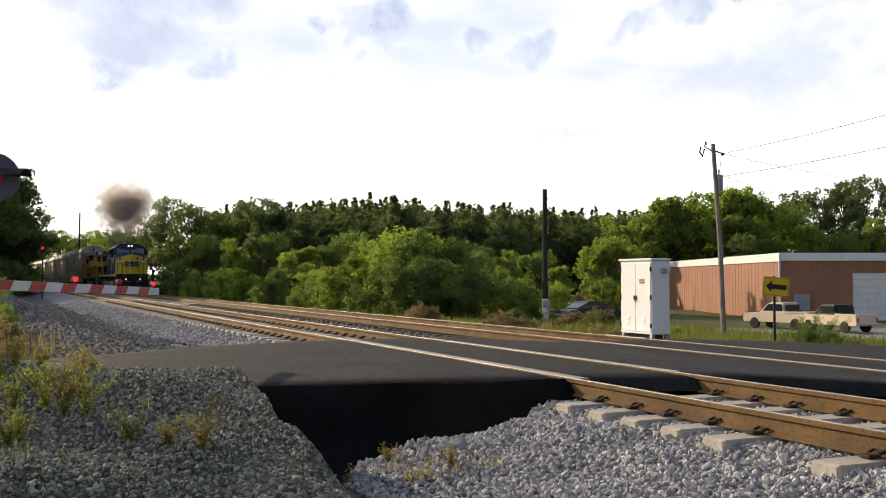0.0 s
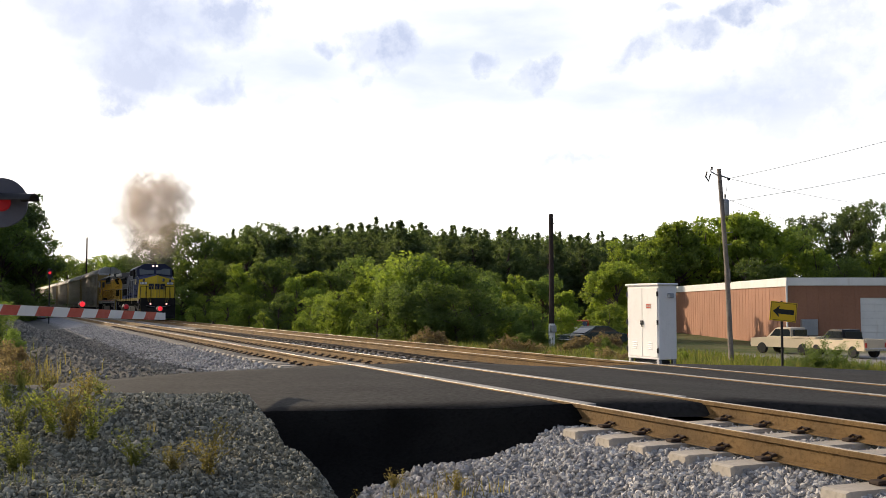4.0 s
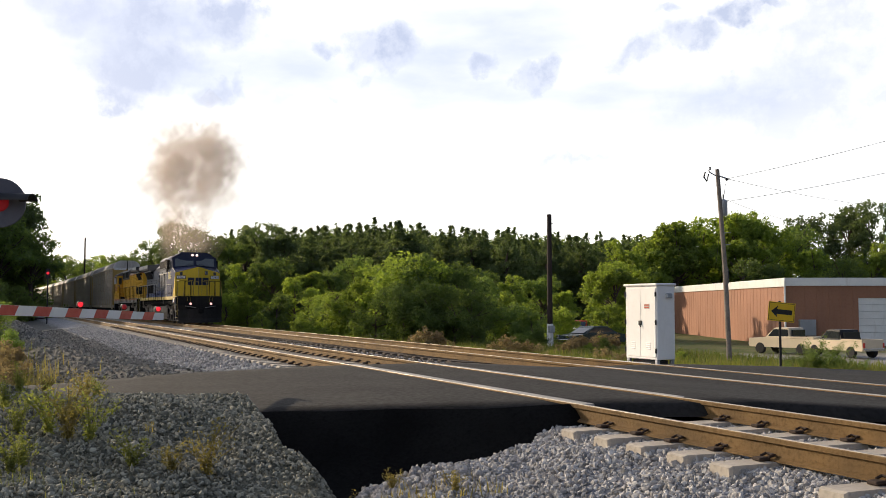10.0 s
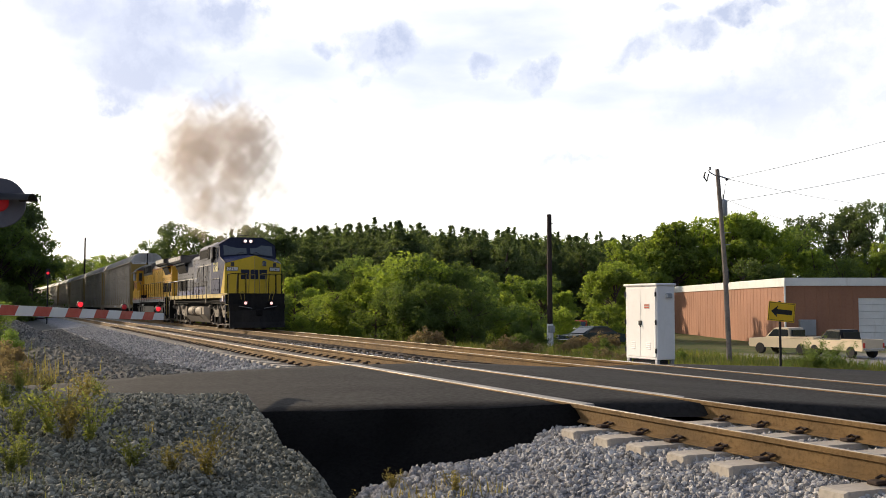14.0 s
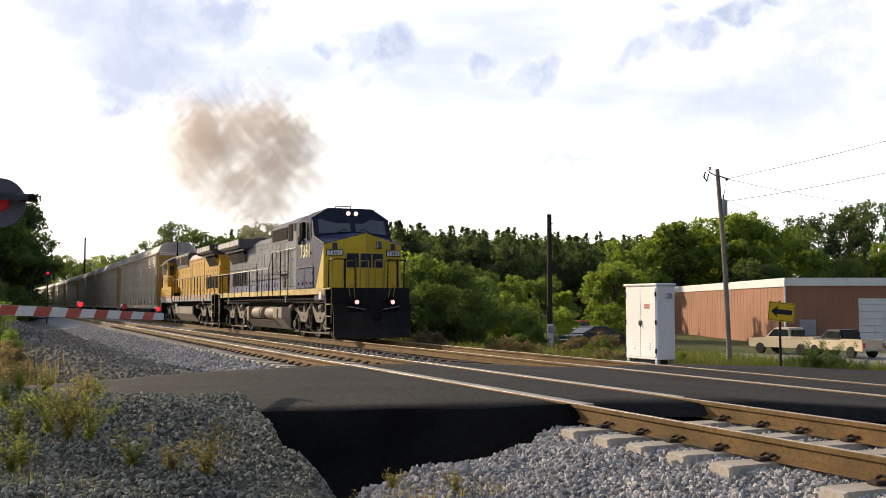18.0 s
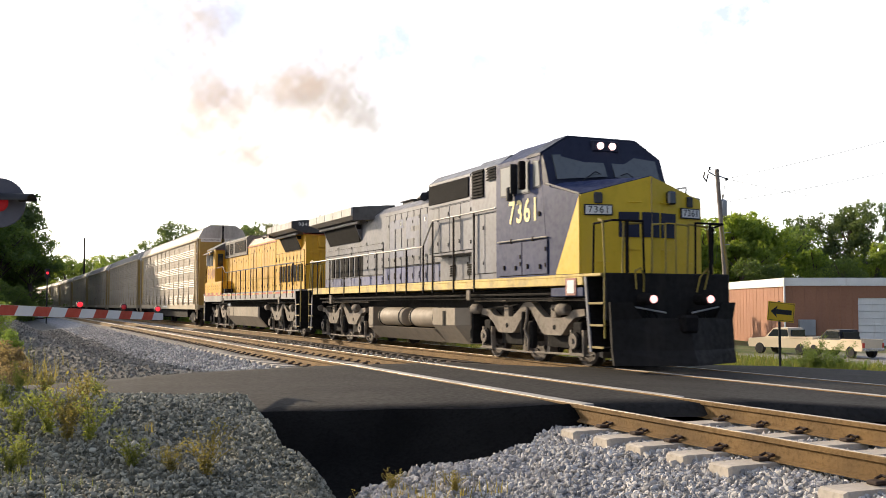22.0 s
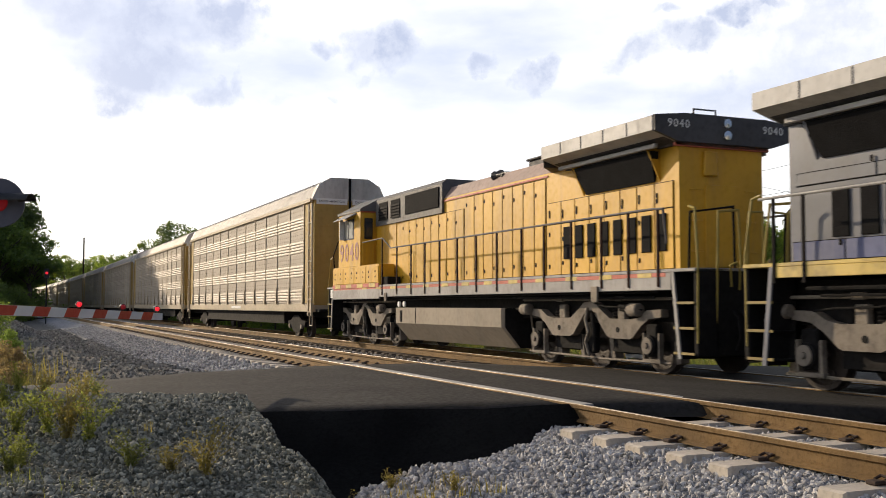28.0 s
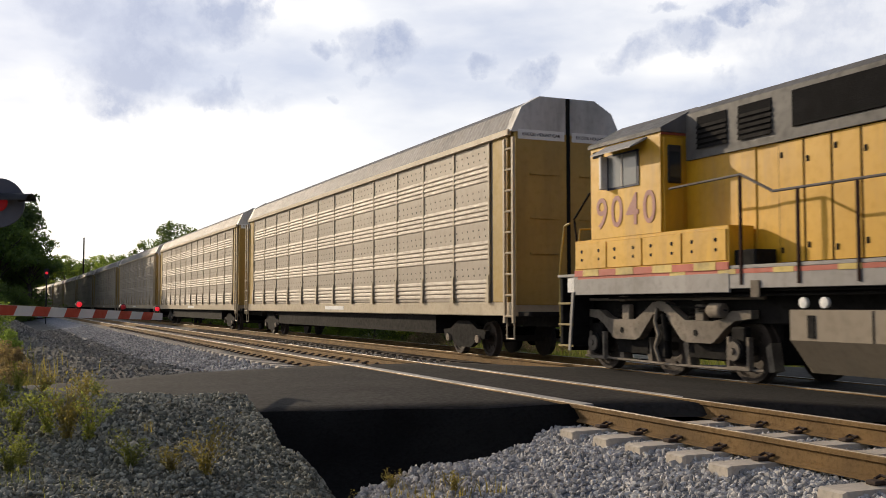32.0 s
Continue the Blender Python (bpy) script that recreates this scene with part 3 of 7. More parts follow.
def build_ties(t, y, top, near):
    z = top - .183
    tie = Geo()
    prof = [(-.14, -.22), (.14, -.22), (.125, 0), (-.125, 0)]
    tie.loft([[(p[0] * w, yy, p[1] - dz) for p in prof] for yy, w, dz in ((-1.3, .92, .015), (-1.27, 1, 0), (1.27, 1, 0), (1.3, .92, .015))])
    me = tie.mesh("tie", M["concrete" if near else "wood"])
    clip = Geo()
    clip.box(-.05, .05, -.02, .09, 0, .03, .008)
    clip.tube([(-.045, .0, .03), (-.045, -.06, .045), (.045, -.06, .05), (.045, .0, .03)], .012, 6)
    cme = clip.mesh("rail_clip", M["clip"])
    rng = random.Random(5 if near else 6)
    stretches = [(-9.0 if near else -7.0, 6), (-62, -18.3)]
    for a, b in stretches:
        x = a
        while x < b:
            ob = part("tie", me, None, t, at=pose(x + rng.uniform(-.02, .02), y + rng.uniform(-.02, .02), z, 0, 0, rng.uniform(-.8, .8)))
            if near:
                for yy, rz in ((-.755 - .075 - .01, 180), (-.755 + .085, 0), (.755 - .085, 180)):
                    part("rail_clip", cme, None, ob, at=pose(0, yy, .004, 0, 0, rz))
            x += 1.21 if near and abs(x + 6.58) < .31 else .605
    far = Geo()
    x = -62.4
    while x > -260:
        yy = y + float(bend(x))
        far.box(x - .13, x + .13, yy - 1.3, yy + 1.3, z - .2, z, 0)
        x -= .605
    ob = part("far_ties", far, M["concrete"], t)
    ob["kind"] = "stuff"


def scatter(name, n, xr, yr, sizes, material, label, keep=None, lift=.35, seed=1):
    """Loose angular stones on the ground, joined."""
    r = np.random.RandomState(seed)
    bm = bmesh.new()
    bmesh.ops.create_icosphere(bm, subdivisions=1, radius=1)
    bv = np.array([v.co[:] for v in bm.verts])
    bf = np.array([[v.index for v in f.verts] for f in bm.faces])
    bm.free()
    x, y = r.uniform(*xr, n), r.uniform(*yr, n)
    if keep is not None:
        ok = keep(x, y)
        x, y = x[ok], y[ok]
    n = len(x)
    s = np.exp(r.uniform(math.log(sizes[0]), math.log(sizes[1]), n))
    sc = s[:, None] * r.uniform(.6, 1.25, (n, 3))
    a = r.uniform(0, 6.28, n)
    V = bv[None] * r.uniform(.62, 1.2, (n, len(bv), 1)) * sc[:, None, :] * r.uniform(.45, 1.15, (n, 1, 3))
    tip = r.uniform(-.9, .9, n)[:, None]
    V = np.stack([V[..., 0], V[..., 1] * np.cos(tip) - V[..., 2] * np.sin(tip), V[..., 1] * np.sin(tip) + V[..., 2] * np.cos(tip)], -1)
    ca, sa = np.cos(a)[:, None], np.sin(a)[:, None]
    vx, vy = V[..., 0] * ca - V[..., 1] * sa, V[..., 0] * sa + V[..., 1] * ca
    z = land(x, y) + s * lift
    P = np.stack([vx + x[:, None], vy + y[:, None], V[..., 2] + z[:, None]], -1).reshape(-1, 3)
    F = (bf[None] + (np.arange(n) * len(bv))[:, None, None]).reshape(-1, 3)
    tagged(new(name, sheet(name, P, F, material)), label, "stones", kind="stuff")


def blades(name, spots, height, material, label, per=26, spread=.22, seed=1, width=.012):
    """Tufts of grass and weeds: bent tapering blades."""
    r = np.random.RandomState(seed)
    V, F = [], []
    for x, y, k in spots:
        m = int(per * k)
        bx, by = x + r.normal(0, spread * k, m), y + r.normal(0, spread * k, m)
        bz = land(bx, by) - .02
        h = height * k * r.uniform(.45, 1.1, m)
        a, lean = r.uniform(0, 6.28, m), r.uniform(.1, .5, m)
        w = width * r.uniform(.6, 1.4, m)
        for i in range(m):
            dx, dy = math.cos(a[i]), math.sin(a[i])
            n0 = len(V)
            for u, ww in ((0, 1), (.5, .8), (1, .1)):
                off = lean[i] * h[i] * u * u
                px, py, pz = bx[i] + dx * off, by[i] + dy * off, bz[i] + h[i] * u
                V += [(px - dy * w[i] * ww, py + dx * w[i] * ww, pz), (px + dy * w[i] * ww, py - dx * w[i] * ww, pz)]
            F += [(n0, n0 + 1, n0 + 3, n0 + 2), (n0 + 2, n0 + 3, n0 + 5, n0 + 4)]
    return tagged(new(name, sheet(name, V, F, material)), label, "grass", kind="stuff")


build_ground()
build_road()
near_track = build_track("railway_track_near", NEAR_Y, NEAR_Z, "railway track on concrete ties and pale ballast")
far_track = build_track("railway_track_far", FAR_Y, 0.0, "railway track carrying the freight train")


# ---- trees ----
def leaves(r, centres, radii, n, size, flat=.8, rise=.5):
    """Bent leaf sprays round clump centres, as vertex and face arrays."""
    k = r.choice(len(centres), n, p=radii ** 2 / np.sum(radii ** 2))
    d = r.normal(0, 1, (n, 3))
    d /= np.linalg.norm(d, axis=1)[:, None]
    rad = radii[k] * r.uniform(.45, 1.08, n) ** .7
    p = centres[k] + d * rad[:, None] * np.array([1, 1, flat])
    nrm = d * .7 + r.normal(0, .6, (n, 3)) + np.array([0, 0, rise])
    nrm /= np.linalg.norm(nrm, axis=1)[:, None]
    u = np.cross(nrm, r.normal(0, 1, (n, 3)))
    u /= np.linalg.norm(u, axis=1)[:, None]
    w = np.cross(nrm, u)
    s = size * r.uniform(.55, 1.35, n)[:, None]
    V = np.stack([p - u * s, p - w * s * .5 + nrm * s * .15, p + u * s, p + w * s * .5 + nrm * s * .15], 1).reshape(-1, 3)
    i = np.arange(n) * 4
    return V, np.stack([i, i + 1, i + 2, i + 3], 1)


def limb(g, p, q, r0, r1, n=6):
    mid = (Vector(p) + Vector(q)) / 2 + Vector((.04, -.05, .02)) * (Vector(q) - Vector(p)).length
    g.cyl(p, mid, r0, n, (r0 + r1) / 2)
    g.cyl(mid, q, (r0 + r1) / 2, n, r1)


def crown_points(r, h, w, base, kind):
    """Clump centres and radii of a crown."""
    cs, rs = [], []
    if kind == "pine":
        while len(cs) < 600:
            t = r.uniform(0, 1)
            reach = min(1.0, (1 - t) * 1.5) ** .95 * (.6 + .4 * min(1, .25 + t * 2.2))
            if r.uniform(0, 1) > reach * .7 + .3:
                continue
            a, far = r.uniform(0, 6.28), w * reach * r.uniform(.55, 1.15)
            for f in (.35, .7, 1.0):
                cs.append((far * f * math.cos(a), far * f * math.sin(a), h * (base + (1 - base) * t) + far * f * r.uniform(-.15, .2)))
                rs.append(w * r.uniform(.08, .15) * (1.15 - .7 * t))
    else:
        for i in range(22 if kind == "tree" else 14):
            t = r.uniform(0, 1)
            wide = w * math.sqrt(max(.05, math.sin(math.pi * (.30 + .66 * t)))) * .74
            a, rad = r.uniform(0, 6.28), wide * math.sqrt(r.uniform(.1, 1))
            lobe = (rad * math.cos(a), rad * math.sin(a), h * (base + (.88 - base) * t))
            size = w * r.uniform(.26, .46)
            for k in range(20):
                d = r.normal(0, 1, 3)
                d = d / np.linalg.norm(d) * r.uniform(.55, 1.0)
                cs.append((lobe[0] + d[0] * size, lobe[1] + d[1] * size, max(h * base * .6, lobe[2] + d[2] * size * .8)))
                rs.append(w * r.uniform(.07, .15))
    return np.array(cs), np.array(rs)


def make_tree(kind, h, w, n, size, leaf, label, seed, base=.3, at=None):
    r = np.random.RandomState(seed)
    t = thing({"pine": "pine_tree", "tree": "tree", "bush": "bush"}[kind], label, "tree" if kind != "bush" else "bush", at)
    cs, rs = crown_points(r, h, w, base, kind)
    g = Geo()
    top = h * (.8 if kind == "pine" else .6)
    limb(g, (0, 0, -.6), (0, 0, top * .55), .024 * h, .016 * h, 8)
    limb(g, (0.02 * h, -.02 * h, top * .55), (0, 0, top), .016 * h, .006 * h, 6)
    for i in range(0, len(cs), 16 if kind != "pine" else 9):
        zb = min(top * .9, cs[i][2] * .7)
        limb(g, (0, 0, zb), tuple(cs[i] * .8 if kind == "pine" else cs[i]), .008 * h, .003 * h, 5)
    part("trunk", g, M["bark"], t)
    V, F = leaves(r, cs, rs, n, size, .95 if kind == "pine" else .85, -.1 if kind == "pine" else .5)
    part("crown", sheet("crown", V, F, leaf), leaf, t)
    return t


def build_weed(h, leaf, label, seed, at, wide=.3, count=620):
    """A fan of thin stems set with small leaves."""
    r = np.random.RandomState(seed)
    t = thing("weed", label, "weed", at)
    cs = []
    for k in range(11):
        a, lean, hh = r.uniform(0, 6.28), r.uniform(.15, 1) * wide * 2.2 * h, h * r.uniform(.45, 1)
        pts = [(lean * u * u * math.cos(a), lean * u * u * math.sin(a), hh * u - .03) for u in (0, .35, .7, 1)]
        part("stem", Geo().tube(pts, .002 + .003 * h, 4), leaf, t)
        for u in r.uniform(.08, 1.02, 26):
            cs.append((lean * u * u * math.cos(a), lean * u * u * math.sin(a), hh * u))
    cs = np.array(cs)
    V, F = leaves(r, cs, np.full(len(cs), .09 * h + .008), count, .005 + .017 * h, 1.0)
    part("foliage", sheet("foliage", V, F, leaf), leaf, t)
    return t


def spot(yaw, depth):
    """The place that lies yaw degrees right of the view, depth metres ahead."""
    q = math.tan(radians(yaw)) * depth
    return -CT * depth + ST * q, ST * depth + CT * q


def stand(x, y, rz=0, dz=0.0):
    return pose(x, y, float(land(x, y)) + dz, 0, 0, rz)


def build_woods():
    rng = random.Random(11)
    proto = {}

    def plant(kind, i, yaw, depth, height, group=""):
        """Put a copy of a made tree; height in metres."""
        src, h0 = proto[kind][i % len(proto[kind])]
        x, y = spot(yaw, depth)
        k = height / h0
        m = stand(x, y, rng.uniform(0, 360), -.1)
        t = copy_thing(src, m)
        t.scale = (k * rng.uniform(.9, 1.15), k * rng.uniform(.9, 1.15), k)
        if group:
            t["group"] = group
        return t

    hidden = pose(0, 900, 0)
    proto["pine"] = [(make_tree("pine", 13, w * 1.15, 15000, .135, M["leaf_dark"], "tall dark green pine in the wood", s, b, hidden), 13) for s, w, b in ((1, 3.0, .1), (2, 3.4, .12), (3, 2.6, .1), (17, 2.9, .2))]
    proto["broad"] = [(make_tree("tree", 11, w, 14000, .17, M["leaf_bright"], "leafy bright green broadleaf tree", s, b, hidden), 11) for s, w, b in ((4, 3.8, .05), (5, 4.2, .07), (6, 3.4, .04))]
    proto["mid"] = [(make_tree("tree", 11, w, 10000, .155, M["leaf_mid"], "mid green broadleaf tree", s, b, hidden), 11) for s, w, b in ((7, 3.8, .05), (8, 4.2, .08))]
    proto["thin"] = [(make_tree("tree", 13, w, 10000, .17, M["leaf_dark"], "tall dark tree with open crown against the sky", s, b, hidden), 13) for s, w, b in ((9, 4.0, .14), (10, 3.4, .2))]
    proto["brush"] = [(make_tree("bush", 1.2, w, 3600, .05, M["brush"], "low heap of dry brown brush beside the track", s, .04, hidden), 1.2) for s, w in ((15, 1.1), (16, .9))]
    proto["bush"] = [(make_tree("bush", 4.5, w, 7500, .09, mm, lab, s, .06, hidden), 4.5) for s, w, mm, lab in
                     ((12, 2.3, M["leaf_bright"], "bright green rounded bush"), (13, 2.6, M["leaf_mid"], "dense dark green bush"), (14, 2.0, M["leaf_bright"], "leafy young bush beside the tracks"))]
    i = 0
    # ridge of pines
    yaw = -12.5
    while yaw < 13.5:
        for depth, dh in ((128, 0), (142, 1.3), (158, 2.2)):
            h = np.interp(yaw, (-12.5, -9, -3.5, 3, 8, 12, 14), (11.6, 12.2, 13.4, 12.6, 11.8, 11.2, 11.5)) + dh + rng.uniform(-.5, .5)
            plant("pine", i, yaw + rng.uniform(-.5, .5), depth + rng.uniform(-5, 5), h, "pine wood")
            i += 1
        yaw += .5
    for k in range(44):
        plant("mid", i + k, -12.5 + k * .6, 172 + rng.uniform(-4, 4), float(np.interp(-12.5 + k * .6, (-12.5, -3.5, 3, 12), (14.8, 16.8, 15.6, 14.4))) + rng.uniform(-.8, .8), "far wood")
    # broadleaf edge of the wood
    for yaw, depth, h, kind in ((-16.9, 125, 9.2, "mid"), (-15.8, 118, 10.4, "mid"), (-14.6, 112, 12, "thin"), (-13.6, 108, 10.8, "mid"), (-12.4, 112, 11.3, "mid"), (-11.2, 120, 13, "thin"), (-10.2, 116, 12.6, "thin"), (-9, 118, 12.8, "thin"),
                                (-12.9, 92, 7.2, "mid"), (-11.4, 88, 6.2, "broad"), (-9.6, 88, 7.4, "mid"), (-7.6, 84, 5.6, "broad"), (-6.2, 90, 6.6, "mid"), (-5, 92, 7.5, "mid"),
                                (2.2, 84, 6.4, "mid"), (4, 82, 5.6, "broad"), (5.6, 86, 6.3, "mid"), (9.7, 84, 6.8, "broad"), (9, 92, 7.2, "broad"), (10.3, 86, 7.2, "broad"), (6.8, 78, 4.4, "broad"),
                                (10.1, 114.08, 11, "broad"), (11.6, 121.52, 11.9, "broad"), (12.9, 124, 14.3, "broad"), (14.2, 128.96, 14.8, "broad"), (15.4, 128.96, 15, "broad"), (16.6, 124, 15.5, "broad"), (17.6, 128.96, 15.8, "broad"), (18.9, 133.92, 15, "mid"),
                                (19.6, 143.84, 16.5, "thin"), (20.9, 146.32, 16.2, "thin"), (22, 148.8, 18.2, "thin"), (23.3, 146.32, 17.7, "thin"), (24.6, 148.8, 17.2, "thin"), (26, 146.32, 16.7, "thin"), (20.2, 124, 10.7, "broad"), (23.2, 124, 11, "broad"), (25.5, 124, 11.2, "broad"), (17.4, 114.08, 9.52, "mid"), (21.6, 119.04, 9.28, "mid"),
                                (13.8, 151.28, 16.2, "thin"), (16, 153.76, 17.4, "thin")):
        plant(kind, i, yaw, depth, h)
        i += 1
    # bushes along the far side of the tracks
    for yaw, depth, h, k in ((-3.0, 66, 6.0, 0), (-1.6, 64, 6.3, 0), (-.3, 63, 5.7, 1), (.9, 62, 5.2, 1), (1.9, 64, 4.7, 1), (-4.6, 66, 4.6, 2), (-5.8, 66, 3.6, 0), (-2.2, 58, 3.6, 1), (-.8, 57, 3.8, 1), (.6, 57, 3.6, 1), (1.6, 58, 3.4, 1), (-3.8, 60, 3.4, 1),
                             (2.9, 68, 4.6, 1), (3.9, 70, 4.0, 2), (5.0, 66, 2.4, 1), (6.6, 70, 3.0, 0), (9.3, 70, 3.4, 2), (8.9, 64, 1.0, 0),
                             (-12.2, 76, 3.2, 0), (-11.0, 74, 3.4, 2), (-9.4, 72, 3.2, 1), (-8.4, 74, 4.8, 2), (-7.3, 70, 3.4, 0), (-6.6, 68, 2.4, 1), (-13.4, 88, 3.4, 2), (-10.2, 64, 1.7, 2), (-7.9, 60, 1.6, 0), (-5.0, 56, 1.5, 2), (-14.6, 100, 4.2, 1), (-13.9, 80, 1.8, 0),
                             (4.4, 60, 1.7, 1), (5.6, 58, 1.5, 1)):
        plant("bush", k, yaw, depth, h, "bushes beside the tracks")
    for yaw, depth, h, k in ((9.2, 50, 1.0, 1), (8.3, 47, .8, 2), (4.2, 52, 1.0, 1), (13.2, 40, .7, 0)):
        plant("bush", k, yaw, depth, h)
    for yaw, depth, h, k in ((-1.4, 41, .95, 0), (-.7, 41, 1.2, 1), (.0, 41.5, .9, 0), (2.9, 43, .75, 1), (3.7, 43, .95, 0), (4.6, 44, .85, 1), (5.3, 44, .7, 0), (7.0, 45, .9, 1), (9.3, 40, .7, 0), (10.1, 38, .6, 1), (8.0, 52, 1.0, 1), (8.8, 53, 1.1, 0), (7.3, 52, .9, 0), (9.5, 52, 1.0, 1)):
        plant("brush", k, yaw, depth, h, "dry brush beside the tracks")
    # trees by the tracks on the camera's side, shading the line
    for x, y, h, kind in ((-126, -.6, 13.5, "mid"), (-132, 1.6, 17.0, "thin"), (-128, 2.8, 12.0, "mid"), (-140, -5, 14, "mid"), (-122, -5.5, 11, "mid"), (-150, -2.5, 13, "mid"), (-163, -6, 14, "mid"), (-178, -8, 15, "mid"), (-195, -9, 14, "mid"),
                          (-214, -10, 14, "mid"), (-235, -12, 14, "mid"), (-260, -14, 15, "mid"), (-290, -17, 15, "mid"), (-115, -10, 10, "mid"), (-320, -22, 15, "mid")):
        src, h0 = proto[kind][i % len(proto[kind])]
        t = copy_thing(src, stand(x, y, rng.uniform(0, 360), -.1))
        t.scale = (h / h0,) * 3
        t["label"] = "dark broadleaf tree beside the railway line"
        i += 1
    for x, y, h in ((-124, -9, 23), (-131, -13, 26), (-136, -9.5, 24), (-142, -13, 26), (-148, -10, 25), (-156, -11, 25), (-120, -14, 22)):
        src, h0 = proto["mid"][i % 2]
        t = copy_thing(src, stand(x, y, rng.uniform(0, 360), -.1))
        t.scale = (h / h0 * .9, h / h0 * .9, h / h0)
        t["label"], t["group"] = "tall broadleaf tree shading the railway line", "trees along the line"
        i += 1
    for x, y, h, k in ((-96, -3.2, 4.2, 1), (-103, -2.0, 4.8, 1), (-88, -4.5, 3.6, 1), (-110, -1.8, 5.4, 1), (-70, -4.8, 2.2, 1), (-60, -4.6, 1.6, 2), (-117, 1.2, 4.0, 1), (-48, -3.9, 1.2, 2), (-30, .0, 1.1, 1), (-34, -.3, 1.5, 1), (-38, -.6, 2.0, 1), (-44, -1, 2.2, 1)):
        src, h0 = proto["bush"][k]
        t = copy_thing(src, stand(x, y, rng.uniform(0, 360), -.05))
        t.scale = (h / h0,) * 3
    for x, y, h, k in ((-21.4, -.2, .75, 0), (-22.4, -.35, .95, 1), (-23.3, -.1, .8, 0), (-20.6, -.5, .6, 1), (-25.5, -.1, 1.0, 0), (-27, .1, 1.0, 1)):
        src, h0 = proto["brush"][k]
        t = copy_thing(src, stand(x, y, rng.uniform(0, 360), -.05))
        t.scale = (h / h0 * .8, h / h0 * .8, h / h0)
        t["label"] = "yellowing dry bush at the road's edge"
    for k in range(30):
        x = -150 - k * 6.5
        src, h0 = proto["mid"][k % 2]
        t = copy_thing(src, stand(x, -1.5 - .02 * k * k + rng.uniform(-1, 1), rng.uniform(0, 360), -.1))
        t.scale = (rng.uniform(17, 20) / h0,) * 3
        t["label"], t["group"] = "dark broadleaf tree beside the railway line", "trees along the line"
    # far trees closing the view along the line
    for yaw, depth, h in ((-24.5, 330, 24), (-23.5, 300, 16), (-22.6, 300, 17), (-21.9, 310, 17), (-21.2, 290, 18), (-20.5, 280, 17), (-19.9, 270, 16.5), (-19.2, 250, 15), (-18.6, 230, 14.5), (-18.0, 200, 13.0), (-17.6, 165, 11.5)):
        plant("mid" if i % 3 else "broad", i, yaw, depth, h)
        i += 1
    for rows in proto.values():
        for t, h in rows:
            for o in (*t.children_recursive, t):
                bpy.data.objects.remove(o)


build_woods()


# ---- trackside ----
def build_cabinet():
    c = thing("signal_cabinet", "white steel signal cabinet with double doors beside the track", "cabinet", pose(-21.34, 15.16, -.2))
    c.scale = (1.1, .86, 1)
    g = Geo().box(-.62, .62, -.5, .12, .1, 1.93, .015)
    part("body", g, M["cab_white"], c)
    part("roof", Geo().box(-.66, .66, -.56, .16, 1.93, 1.99, .02), M["cab_white"], c)
    for lx in (-.55, .55):
        for ly in (-.44, .06):
            part("leg", Geo().box(lx - .05, lx + .05, ly - .05, ly + .05, -.35, .1, .01), M["galv"], c, "short steel leg")
    # black block added for the dark gap below the cabinet
    part("plinth", Geo().box(-.5, .5, -.36, -.02, -.35, .08, .01), M["black"], c, "black block filling the gap under the body")
    for s in (-1, 1):
        d = part("door", Geo().box(min(.004 * s, .585 * s), max(.004 * s, .585 * s), -.525, -.502, .16, 1.88, .008), M["cab_white"], c)
        for z in (.32, 1.02, 1.72):
            part("hinge", Geo().cyl((.6 * s, -.535, z - .06), (.6 * s, -.535, z + .06), .022, 8), M["black"], d)
        for k in range(4):
            part("louvre", Geo().prism([(-.548, .35 + k * .05), (-.522, .345 + k * .05), (-.522, .385 + k * .05)], "x", .3 * s - .08, .3 * s + .08), M["cab_white"], d)
    part("handle", Geo().box(-.05, .06, -.56, -.525, .95, 1.06, .01).tube([(.0, -.56, 1.0), (.05, -.57, .9)], .015), M["black"], c, "black door latch")
    part("notice", Geo().box(.16, .36, -.532, -.526, 1.36, 1.48), M["concrete"], c, "faded notice with unreadable bars")
    for z in (1.39, 1.45):
        part("notice_bar", Geo().box(.175, .345, -.536, -.533, z - .014, z + .014), M["red"], c)
    part("vent_hood", Geo().box(.62, .70, -.22, -.02, 1.62, 1.74, .02), M["galv"], c, "small grey vent hood")
    tagged(part("slab", Geo().box(-1.05, .5, -.95, -.6, -.3, .02, .02), M["white"], c), "pale slab beside the door")


